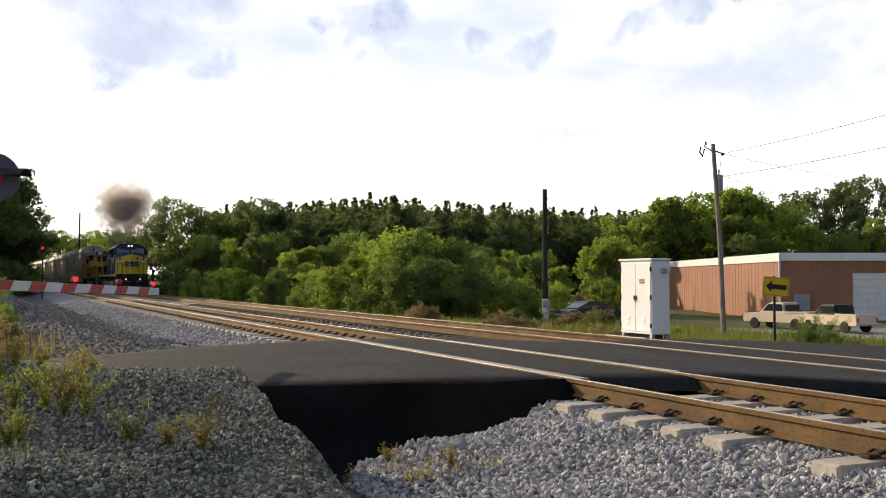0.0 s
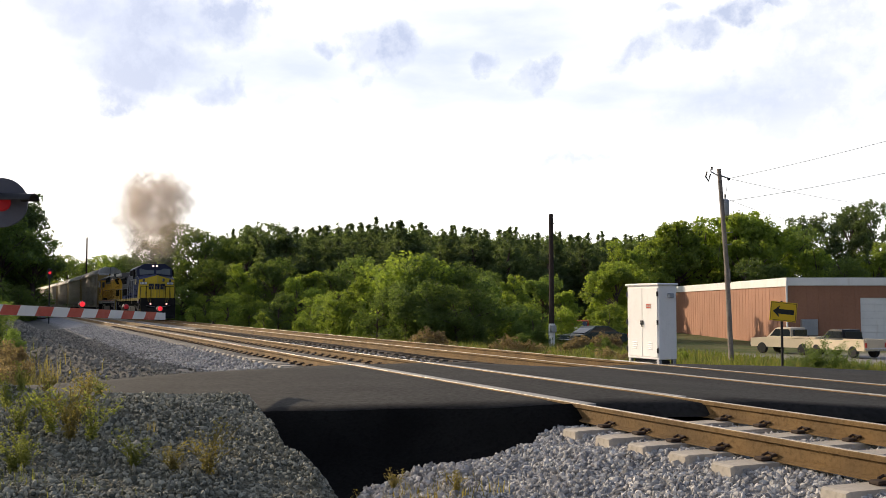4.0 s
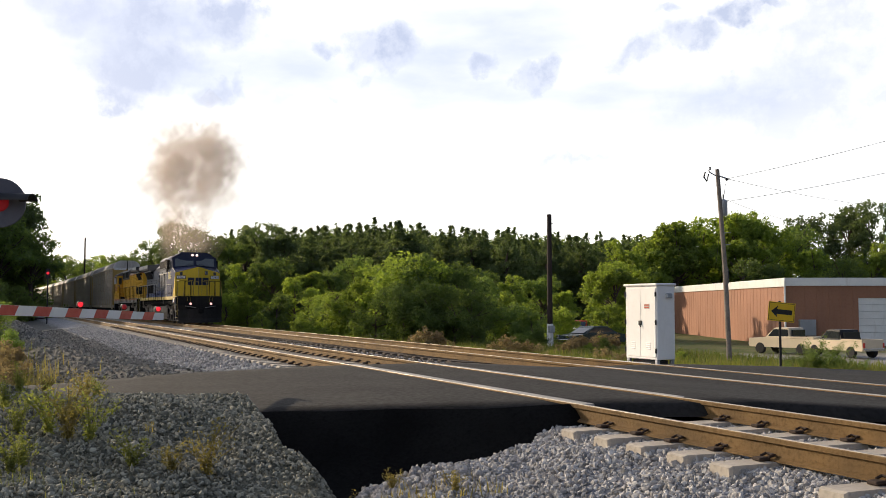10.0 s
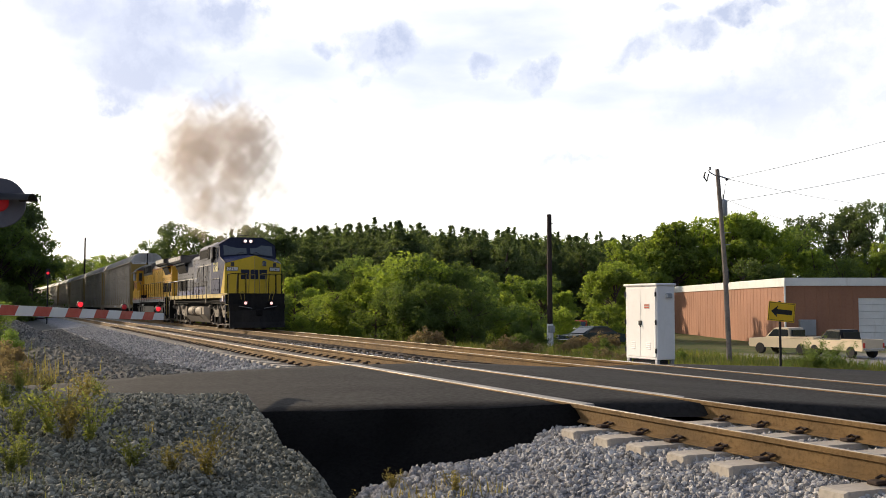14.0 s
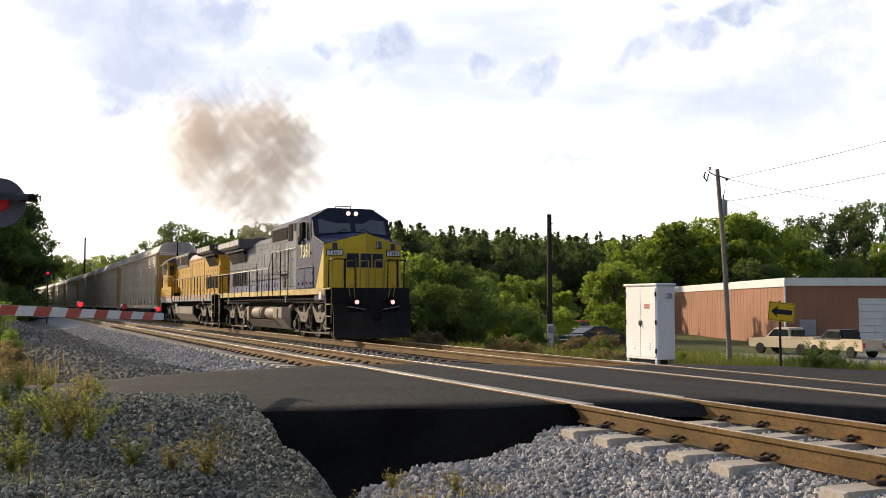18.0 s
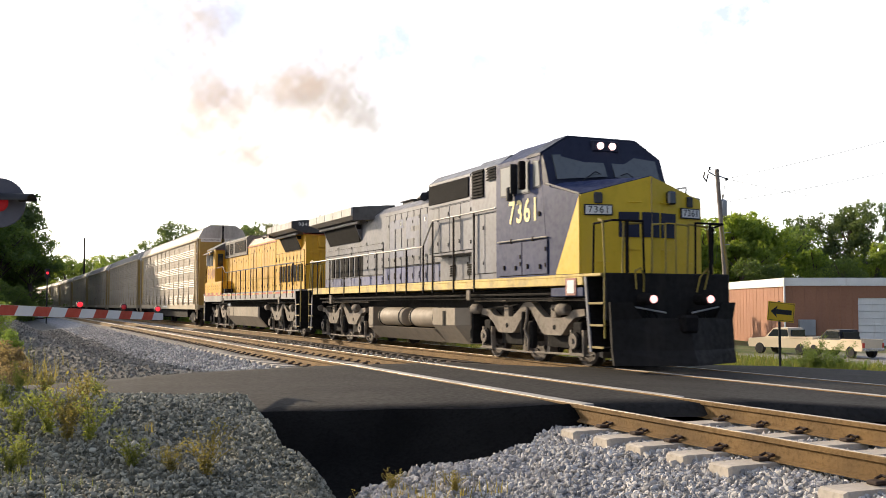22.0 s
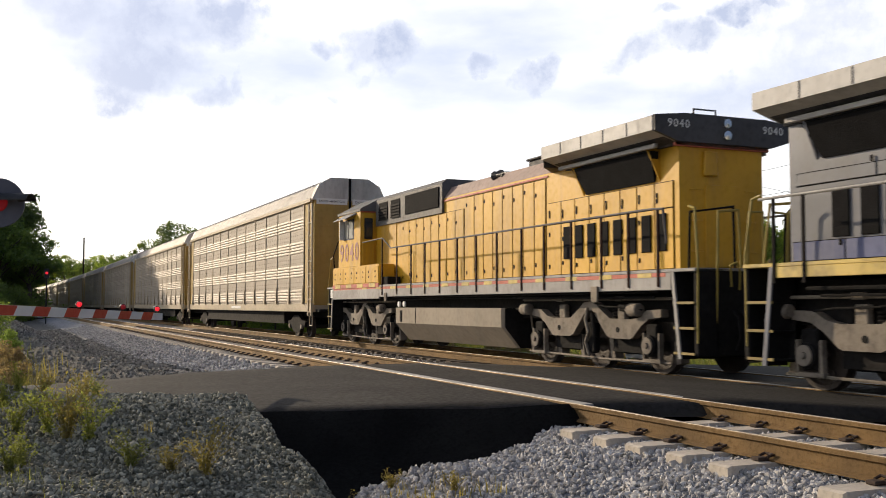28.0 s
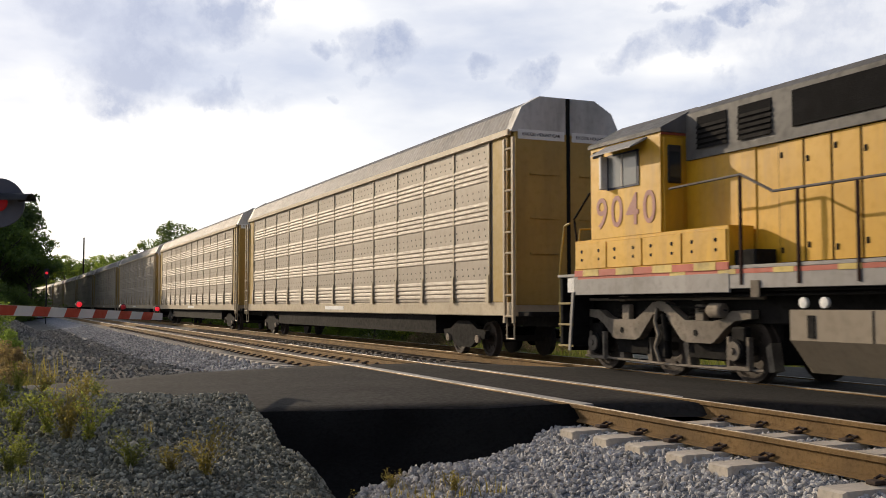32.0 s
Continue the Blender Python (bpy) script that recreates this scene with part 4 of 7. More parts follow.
def build_pole():
    x, y = spot(15.87, 42)
    z = float(land(x, y))
    p = thing("utility_pole", "leaning grey wooden utility pole with transformer", "utility pole", pose(x, y, z, 0, 0, 90 - TURN + 0))
    # local x: to the right in depth, leaning slightly
    hgt = 6.95 - z
    g = Geo()
    g.cyl((0, 0, -.8), (-.16, 0, hgt * .5), .112, 12, .1)
    g.cyl((-.16, 0, hgt * .5), (-.42, 0, hgt), .1, 12, .082)
    part("shaft", g, M["pole"], p)
    part("transformer", Geo().turned([(0, 0), (.15, .0), (.17, .06), (.17, .62), (.12, .68), (0, .70)], (-.16, .1, hgt - 1.95), "z", 14), M["galv"], p, "grey cylindrical transformer", smooth=True)
    part("bushing", Geo().cyl((-.16, .1, hgt - 1.25), (-.16, .1, hgt - 1.05), .03, 8), M["concrete"], p)
    part("bracket", Geo().tube([(-.42, 0, hgt - .3), (-.75, 0, hgt - .12), (-.78, 0, hgt - .02)], .025), M["galv"], p)
    part("cutout", Geo().tube([(-.92, .02, hgt - .1), (-.98, .02, hgt - .32), (-.86, .02, hgt - .5), (-.78, .02, hgt - .2)], .03), M["black"], p, "black fuse cutout")
    part("insulator", Geo().turned([(0, 0), (.05, 0), (.03, .05), (.05, .1), (0, .14)], (-.72, 0, hgt - .02), "z", 8), M["black"], p)
    part("arm", Geo().cyl((-.42, 0, hgt - .25), (.0, 0, hgt - .4), .03, 8), M["galv"], p)
    part("spool", Geo().cyl((-.02, -.06, hgt - .42), (-.02, .06, hgt - .42), .06, 8), M["black"], p)
    for zz, k in ((2.7, .32), (3.2, .28)):
        part("light_bracket", Geo().tube([(-.3, 0, hgt - zz), (-.3 + k + .1, 0, hgt - zz + .05)], .02), M["galv"], p)
    # wires running off to the right and left
    w = new("wires", None)
    tagged(w, "thin overhead wires from the utility pole", "wires")
    top = Vector(p.matrix_basis @ Vector((-.02, 0, hgt - .4)))

    def wire(a, b, sag):
        a, b = Vector(a), Vector(b)
        pts = [a.lerp(b, t / 14) - Vector((0, 0, sag * 4 * (t / 14) * (1 - t / 14))) for t in range(15)]
        part("wire", Geo().tube(pts, .009, 5), M["black"], w)

    X1, Y1 = spot(34, 40)
    X2, Y2 = spot(27, 85)
    X3, Y3 = spot(-2, 155)
    wire(top, (X1, Y1, 10.6), .25)
    wire(top - Vector((0, 0, .95)), (X1, Y1, 8.9), .3)
    wire(top, (X2, Y2, 9.5), .5)
    wire(top - Vector((0, 0, .9)), (*spot(21, 95), 9.0), .4)
    wire(top - Vector((.1, 0, .2)), (*spot(15.2, 47), 3.2), .02)


def build_old_pole():
    x, y = spot(6.06, 57.4)
    z = float(land(x, y))
    p = thing("telegraph_pole", "dark creosoted pole with a white painted foot", "pole", pose(x, y, z))
    part("shaft", Geo().cyl((0, 0, -.5), (-.02, 0, 6.45 - z), .17, 12, .13), M["creosote"], p)
    part("collar", Geo().cyl((0, 0, .1), (0, 0, 1.45), .19, 12, .185), M["white"], p, "white painted sleeve")
    part("junction_box", Geo().box(.1, .36, -.2, .12, .95, 1.35, .03), M["galv"], p)
    part("step_bolt", Geo().cyl((.1, 0, 5.9 - z), (.32, 0, 5.9 - z), .03, 6), M["black"], p)


def build_sign():
    x, y = spot(18.5, 31.5)
    z = float(land(x, y))
    s = thing("arrow_sign", "yellow road sign with black arrow on a dark post", "road sign", pose(x, y, z, 0, 0, 90 - TURN))
    # local x points to the right of the view, y away
    top = 1.33 - z
    part("post", Geo().box(-.04, .03, .012, .06, -.4, top + .05, .006), M["black"], s)
    tilt = pose(.04, 0, top - .29, 0, 0, 0) @ pose(0, 0, 0, 0, 6, 0)
    part("plate", Geo().box(-.42, .42, -.008, .008, -.3, .3, .004), M["sign_yellow"], s, "yellow plate", at=tilt)
    part("border", Geo().box(-.40, .40, -.0105, -.0085, .262, .275).box(-.40, .40, -.0105, -.0085, -.275, -.262).box(-.40, -.387, -.0105, -.0085, -.262, .262).box(.387, .40, -.0105, -.0085, -.262, .262), M["black"], s, at=tilt)
    arrow = [(-.33, 0), (-.12, .19), (-.15, .075), (.33, .075), (.33, -.075), (-.15, -.075), (-.12, -.19)]
    part("arrow", Geo().prism(arrow, "y", -.0125, -.0088), M["black"], s, "black arrow pointing left", at=tilt)


def build_shed():
    a, b = Vector((-CT, ST, 0)), Vector((ST, CT, 0))
    x, y = spot(18.8, 75)
    z = -1.9
    s = thing("warehouse", "long brown metal warehouse with white eaves trim", "building", Matrix.Translation((x, y, z)) @ Matrix((( b.x, a.x, 0, 0), (b.y, a.y, 0, 0), (0, 0, 1, 0), (0, 0, 0, 1))))
    # local x: along the gable end to the right, y: along the long side, away
    L, W, Hh = 37.0, 26.0, 4.9
    rng = random.Random(4)
    part("wall", Geo().box(0, .25, 0, L, 0, Hh), M["brown_wall"], s)
    g = Geo().box(.25, 5.4, 0, .25, 0, Hh).box(9.4, W, 0, .25, 0, Hh).box(5.4, 9.4, 0, .25, 3.7, Hh)
    part("wall", g, M["brown_wall"], s)
    part("wall", Geo().box(W - .25, W, .25, L, 0, Hh), M["brown_wall"], s)
    part("wall", Geo().box(.25, W - .25, L - .25, L, 0, Hh), M["brown_wall"], s)
    rib = Geo().prism([(-.04, 0), (.04, 0), (.02, -.016), (-.02, -.016)], "z", 0, 4.8).mesh("siding_rib", M["brown_wall"])
    k = 0
    while .6 + k * .9 < L:
        part("siding_rib", rib, None, s, at=pose(0, .6 + k * .9, .05, 0, 0, -90))
        k += 1
    for k in range(28):
        xx = .5 + k * .9
        if not 5.2 < xx < 9.6:
            part("siding_rib", rib, None, s, at=pose(xx, 0, .05))
    part("trim", Geo().box(-.12, .0, -.12, L, Hh - .35, Hh + .3, .02), M["white"], s, "white eaves trim")
    part("trim", Geo().box(.0, W, -.12, .0, Hh - .3, Hh + .3, .02), M["white"], s, "white eaves trim")
    part("roof", Geo().prism([(-.1, Hh + .25), (W / 2, Hh + .29), (W + .1, Hh + .25), (W + .1, Hh + .15), (W / 2, Hh + .19), (-.1, Hh + .15)], "y", .02, L), M["galv"], s)
    part("door", Geo().box(5.4, 9.4, .06, .16, 0, 3.7, .01), M["white"], s, "white roller door")
    for k in range(7):
        part("door_slat", Geo().box(5.45, 9.35, .035, .06, .1 + k * .52, .12 + k * .52), M["galv"], s)
    part("downpipe", Geo().box(-.16, -.04, -.16, -.04, .2, Hh + .1, .02), M["white"], s, "white corner downpipe")
    part("meter_box", Geo().box(.9, 2.1, -.35, 0, .9, 2.1, .03), M["galv"], s, "grey service box")
    part("gooseneck", Geo().tube([(-.25, 14, Hh + .2), (-.3, 14, Hh + 1.5), (-.55, 14, Hh + 1.7)], .05), M["black"], s)


def build_vehicle(name, label, cat, at, paint, pickup=True, scale=1.0, cab_paint=None):
    """A pickup truck or car; local x forward, y to its left."""
    v = thing(name, label, cat, at)
    W = .82
    if pickup:
        side = [(2.35, .42), (2.42, .62), (2.38, .93), (1.15, 1.02), (-2.4, 1.02), (-2.45, .55), (-2.4, .42), (-1.05, .42), (-1.05, .42)]
        cabp = [(1.2, 1.0), (.55, 1.58), (.35, 1.63), (-.55, 1.62), (-.72, 1.0)]
    else:
        side = [(2.2, .38), (2.3, .6), (2.2, .8), (1.1, .92), (-1.7, .95), (-2.25, .85), (-2.3, .45), (-2.2, .35)]
        cabp = [(1.2, .9), (.35, 1.38), (-.8, 1.38), (-1.7, .93)]
    g = Geo()
    prof = [(p[0] * 1, p[1]) for p in side]
    g.loft([[(p[0] * .985, y, p[1] * .99 + .0) for p in prof] if abs(y) == W else [(p[0], y, p[1]) for p in prof] for y in (-W, -W + .07, W - .07, W)])
    body = part("body", g, paint, v)
    c = Geo()
    c.loft([[(p[0] * (.96 if abs(y) > .6 else 1), y * (1.0 if i in (0, len(cabp) - 1) else .88), p[1]) for i, p in enumerate(cabp)] for y in (-.78, -.7, .7, .78)])
    part("cab", c, cab_paint or paint, v)
    for s in (-1, 1):
        if pickup:
            win = [(.95, 1.06), (.5, 1.52), (-.5, 1.52), (-.6, 1.06)]
        else:
            win = [(.95, .96), (.32, 1.31), (-.75, 1.31), (-1.4, .97)]
        part("side_window", Geo().prism(win, "y", .735 * s, .765 * s), M["glass"], v, "dark side window")
        for x in (1.5, -1.5):
            w = part("wheel", Geo().turned([(.0, -.11), (.30, -.11), (.34, -.08), (.34, .08), (.30, .11), (0, .11)], (x, .74 * s, .34), "y", 18), M["tyre"], v)
            part("rim", Geo().turned([(0, -.03), (.19, -.03), (.2, 0), (.15, .02), (0, .01)], (x, .83 * s, .34), "y", 14), M["chrome"], w)
            part("wheel_arch", Geo().turned([(.0, -.05), (.40, -.05), (.40, .0), (0, .0)], (x, .80 * s, .38), "y", 18), M["black"], v)
        part("headlight", Geo().box(2.33, 2.43, .5 * s - .16, .5 * s + .16, .66, .84, .02), M["chrome"], v)
        part("tail_light", Geo().box(-2.47, -2.40, .72 * s - .07, .72 * s + .07, .62, .9, .01), M["red"], v)
    part("windscreen", Geo().prism([(cabp[0][0] + .0, cabp[0][1] + .06), (cabp[1][0] + .06, cabp[1][1] - .06), (cabp[1][0] + .02, cabp[1][1] - .07), (cabp[0][0] - .06, cabp[0][1] + .04)], "y", -.62, .62), M["glass"], v, "windscreen")
    part("bumper", Geo().box(2.36, 2.5, -.8, .8, .42, .58, .03), M["chrome"], v)
    part("bumper", Geo().box(-2.55, -2.42, -.78, .78, .42, .58, .03), M["chrome"], v)
    if pickup:
        part("rear_window", Geo().box(-.78, -.66, -.6, .6, 1.1, 1.5, .01), M["glass"], v)
        part("bed_floor", Geo().box(-2.35, -.8, -.7, .7, .99, 1.025), M["black"], v, "dark load bed")
        for s in (-1, 1):
            part("bed_rail", Geo().box(-2.42, -.75, .80 * s - .05, .80 * s + .05, .98, 1.10, .02), paint, v)
        part("tailgate", Geo().box(-2.46, -2.38, -.72, .72, .6, 1.10, .02), paint, v)
    v.scale = (scale,) * 3
    return v


def build_gate():
    g = thing("crossing_gate", "lowered red and white striped crossing gate", "crossing gate", pose(-10.5, -.62, float(land(-10.5, -.62))))
    z0 = float(land(-10.5, -.62))
    part("mast", Geo().cyl((0, 0, -.3), (0, 0, 3.6), .055, 12), M["galv"], g)
    part("base", Geo().box(-.22, .22, -.22, .22, -.3, .08, .02), M["concrete"], g)
    part("mechanism", Geo().box(-.2, .2, -.35, .15, .95, 1.55, .04), M["galv"], g, "grey gate motor housing")
    d = Vector((-.85, .527, 0)).normalized()
    top = 1.225 - z0
    arm = part("arm", Geo().loft([[tuple(d * s + Vector((0, 0, top - s * .028)) + Vector((-d.y, d.x, 0)) * w * .022 + Vector((0, 0, u * hh))) for w, u in ((-1, -1), (1, -1), (1, 1), (-1, 1))] for s, hh in ((0, .055), (2, .055), (5.1, .05))]), M["white"], g, "white tapering arm with red stripes")
    n = Vector((-d.y, d.x, 0))
    for k in range(7):
        s0 = 4.80 - k * .68
        if s0 < .5:
            break
        st = Geo()
        quads = []
        for off in (-.024, .024):
            quads.append([tuple(d * (s0 - du) + n * off + Vector((0, 0, top - (s0 - du) * .028 + u * .0535))) for du, u in ((.08, -1), (.40, -1), (.32, 1), (0, 1))])
        st.loft(quads)
        part("stripe", st, M["red"], arm, "slanted red stripe")
    for s0, on in ((4.95, 1), (3.9, 0), (2.75, 1)):
        p = d * s0 + Vector((0, 0, top - s0 * .028 + .105))
        lampo = part("lamp", Geo().turned([(0, -.05), (.034, -.05), (.042, -.03), (.042, .04), (.034, .05), (0, .05)], tuple(p), "x", 12), M["black"], arm)
        for e in (-1, 1):
            part("lens", Geo().turned([(0, 0), (.033, 0), (.025, .016), (0, .02)], tuple(p + Vector((e * .05 - (.02 if e < 0 else 0), 0, 0))), "x", 12), M["lamp_red"] if on else M["lamp_dim"], lampo, "red lens")
    # pair of flashing lights on the mast
    cross = Vector((ST, CT, 0))
    zt = 2.20 - z0
    part("crossbar", Geo().cyl(cross * -.42 + Vector((0, 0, zt)), cross * .56 + Vector((0, 0, zt)), .035, 8), M["galv"], g)
    toward = Vector((CT, -ST, 0)) * .95 + cross * .312
    for sgn, on in ((1, 0), (-1, 0)):
        c = cross * (.38 * sgn + .22) + Vector((0, 0, zt)) + Vector((0, 0, 0))
        rot = Matrix.Translation(c) @ Matrix(((toward.x, -toward.y, 0, 0), (toward.y, toward.x, 0, 0), (0, 0, 1, 0), (0, 0, 0, 1)))
        u = part("light_unit", Geo().turned([(0, -.02), (.23, -.02), (.235, 0), (.23, .015), (0, .015)], (0, 0, 0), "x", 28), M["disc"], g, "dark round backing plate", at=rot, smooth=True)
        part("housing", Geo().turned([(0, -.2), (.1, -.2), (.125, -.05), (.125, -.02), (0, -.02)], (0, 0, 0), "x", 18), M["black"], u)
        part("lens", Geo().turned([(0, .016), (.085, .016), (.07, .035), (0, .045)], (0, 0, 0), "x", 18), M["lamp_dim"], u, "red lens")
        hood = Geo()
        rings = []
        for far, rr in ((.0, .11), (.36, .095)):
            arc = [radians(10 + 160 * i / 16) for i in range(17)]
            rings.append([(.02 + .45 * far - k * .89 * math.cos(a), .89 * far - .02 + k * .45 * math.cos(a), k * math.sin(a) * .8) for a, k in [(a, rr) for a in arc] + [(a, rr - .008) for a in arc[::-1]]])
        hood.loft(rings)
        part("hood", hood, M["black"], u, "dark sun hood")


def build_far_signal():
    x, y = spot(-21.45, 92)
    s = thing("railway_signal", "far railway signal showing a red light", "railway signal", stand(x, y, 0))
    z0 = float(land(x, y))
    part("mast", Geo().cyl((0, 0, -.3), (0, 0, 4.5 - z0), .06, 8), M["black"], s)
    part("head", Geo().box(-.12, .1, -.2, .2, 3.7 - z0, 4.6 - z0, .04), M["black"], s)
    d = Vector((CT, -ST, 0))
    part("lens", Geo().turned([(0, .0), (.13, .0), (.1, .05), (0, .06)], (.11, 0, 4.2 - z0), "x", 12), M["lamp_red"], s, "glowing red lens")
    x, y = spot(-19.62, 150)
    p = thing("telegraph_pole", "thin bare pole standing far along the line", "pole", stand(x, y, 0))
    part("shaft", Geo().cyl((0, 0, -.5), (0, 0, 11.6), .16, 8, .1), M["creosote"], p)


build_far_signal()
build_cabinet()
build_pole()
build_old_pole()
build_sign()
build_shed()
VW = 180 - TURN                              # the heading straight away from the camera
x, y = spot(18.9, 61)
build_vehicle("pickup_truck", "cream pickup truck parked by the warehouse", "truck", stand(x, y, 190), M["cream"], True, .98)
x, y = spot(21.6, 57)
build_vehicle("pickup_truck", "cream pickup truck with dark cab and open load bed", "truck", stand(x, y, 178), M["cream"], True, .94, M["black"])
x, y = spot(8.35, 66)
build_vehicle("car", "dark green saloon car parked in tall grass", "car", stand(x, y, VW - 58 + 180), M["green_car"], False, 1.0)
x, y = spot(7.75, 92)
build_vehicle("pickup_truck", "red and white pickup truck half hidden among the trees", "truck", stand(x, y, 320), M["white"], True, 1.0, M["red"])
build_gate()


# ---- the train ----
FRONT = ((0, -112.0), (3, -102.0), (6, -91.85), (9, -81.45), (11, -73.6), (13, -65.4), (15, -56.8), (17, -48.0), (19, -39.1), (21, -30.35), (23, -22.05), (25, -14.0), (28, -2.05), (30, 5.9), (32, 13.9))


def gone(t):
    """Where the leading engine's middle is along the track at t seconds."""
    ts, xs = [p[0] for p in FRONT], [p[1] for p in FRONT]
    i = max(0, min(len(ts) - 2, sum(1 for q in ts if q <= t) - 1))

    def slope(k):
        if k == 0 or k == len(ts) - 1:
            j = 0 if k == 0 else k - 1
            return (xs[j + 1] - xs[j]) / (ts[j + 1] - ts[j])
        return (xs[k + 1] - xs[k - 1]) / (ts[k + 1] - ts[k - 1])

    d = ts[i + 1] - ts[i]
    u = (t - ts[i]) / d
    h = (2 * u ** 3 - 3 * u * u + 1, u ** 3 - 2 * u * u + u, -2 * u ** 3 + 3 * u * u, u ** 3 - u * u)
    return h[0] * xs[i] + h[1] * d * slope(i) + h[2] * xs[i + 1] + h[3] * d * slope(i + 1)


def on_track(x, half):
    """Pose of a car whose middle is at x and whose bogies are half metres apart from it."""
    y0, y1 = float(bend(x - half)), float(bend(x + half))
    return pose(x, FAR_Y + (y0 + y1) / 2, 0, 0, 0, math.degrees(math.atan2(y1 - y0, 2 * half)))


# ---- exhaust smoke ----
def smoke_mat():
    m = bpy.data.materials.new("smoke")
    m.use_nodes = True
    nt = m.node_tree
    N, L = nt.nodes.new, nt.links.new
    d, t, clear = N("ShaderNodeBsdfDiffuse"), N("ShaderNodeBsdfTranslucent"), N("ShaderNodeBsdfTransparent")
    d.inputs["Color"].default_value = t.inputs["Color"].default_value = (.78, .665, .55, 1)
    a, b = N("ShaderNodeMixShader"), N("ShaderNodeMixShader")
    a.inputs[0].default_value, b.inputs[0].default_value = .6, .026
    L(d.outputs[0], a.inputs[1])
    L(t.outputs[0], a.inputs[2])
    L(clear.outputs[0], b.inputs[1])
    L(a.outputs[0], b.inputs[2])
    L(b.outputs[0], nt.nodes["Material Output"].inputs["Surface"])
    return m


PUFFS = []                                   # (puff, place within the cloud, height share)


def build_smoke():
    scene.cycles.transparent_max_bounces = 128
    r = np.random.RandomState(9)
    mm = smoke_mat()
    octa = np.array([(1, 0, 0), (-1, 0, 0), (0, 1, 0), (0, -1, 0), (0, 0, 1), (0, 0, -1)], dtype=float)
    of = np.array([(0, 2, 4), (2, 1, 4), (1, 3, 4), (3, 0, 4), (2, 0, 5), (1, 2, 5), (3, 1, 5), (0, 3, 5)])
    meshes = []
    for k in range(5):
        n = 40
        p = r.normal(0, .95, (n, 3)) * np.array([1, 1, .85])
        q = octa[None] * (r.uniform(.35, 1.0, (n, 1, 1)) * r.uniform(.7, 1.3, (n, 6, 1)))
        V = (p[:, None] + q).reshape(-1, 3)
        F = (of[None] + (np.arange(n) * 6)[:, None, None]).reshape(-1, 3)
        meshes.append(sheet("smoke_puff", V, F, mm))
    for i in range(34):
        d = r.normal(0, 1, 3)
        d = d / np.linalg.norm(d) * r.uniform(.15, 1) ** .5
        ob = new("smoke_puff", meshes[i % 5])
        tagged(ob, "brown drifting puff of diesel exhaust smoke", "smoke", "exhaust smoke", "stuff")
        PUFFS.append((ob, d, r.uniform(0, 360)))


def puff_place(i, t):
    """Where puff i hangs at t seconds: the cloud trails the engine, then drifts and thins."""
    ob, d, spin = PUFFS[i]
    T = (0, 2, 6, 11, 14.5, 17, 19, 21, 25, 32)
    cx = np.interp(t, T, (-109, -99, -84, -66.5, -59.5, -55.5, -52, -49, -43, -36))
    cz = np.interp(t, T, (8.7, 9.2, 9.4, 9.9, 9.7, 9.5, 9.3, 9.7, 11, 13))
    ax = np.interp(t, T, (2.4, 2.8, 3.2, 3.4, 4.2, 5.0, 5.4, 6.6, 10.0, 18))
    az = np.interp(t, T, (2.0, 3.0, 4.4, 4.8, 3.9, 3.7, 4.0, 4.4, 5.0, 6))
    lean = float(np.interp(t, (0, 9, 16, 20, 32), (0, .2, 2.4, 4.2, 4.2)))
    x, z = cx + d[0] * ax * (.78 + .22 * d[2]) - d[2] * lean, cz + d[2] * az
    y = FAR_Y + d[1] * ax * .8
    # the lower part leans back to the stack
    low = max(0.0, min(1.0, (-d[2] - .1) / .8)) * float(np.interp(t, (0, 15, 21), (1, .6, 0)))
    x = x * (1 - low * .6) + (gone(t) - 1.6) * low * .6
    # one after another the puffs rise away out of the thinning cloud
    late = max(0.0, t - 19.5 - 4.5 * ((i * 7) % len(PUFFS)) / len(PUFFS))
    z += .9 * late ** 1.9
    wob = .3 * math.sin(t * .7 + i)
    return pose(x + wob, y, z + .2 * math.sin(t * .5 + 2 * i), 0, 0, spin + 4 * t)


build_smoke()

TRAIN = []                                   # (thing, distance behind the leading engine's middle, half bogie distance)

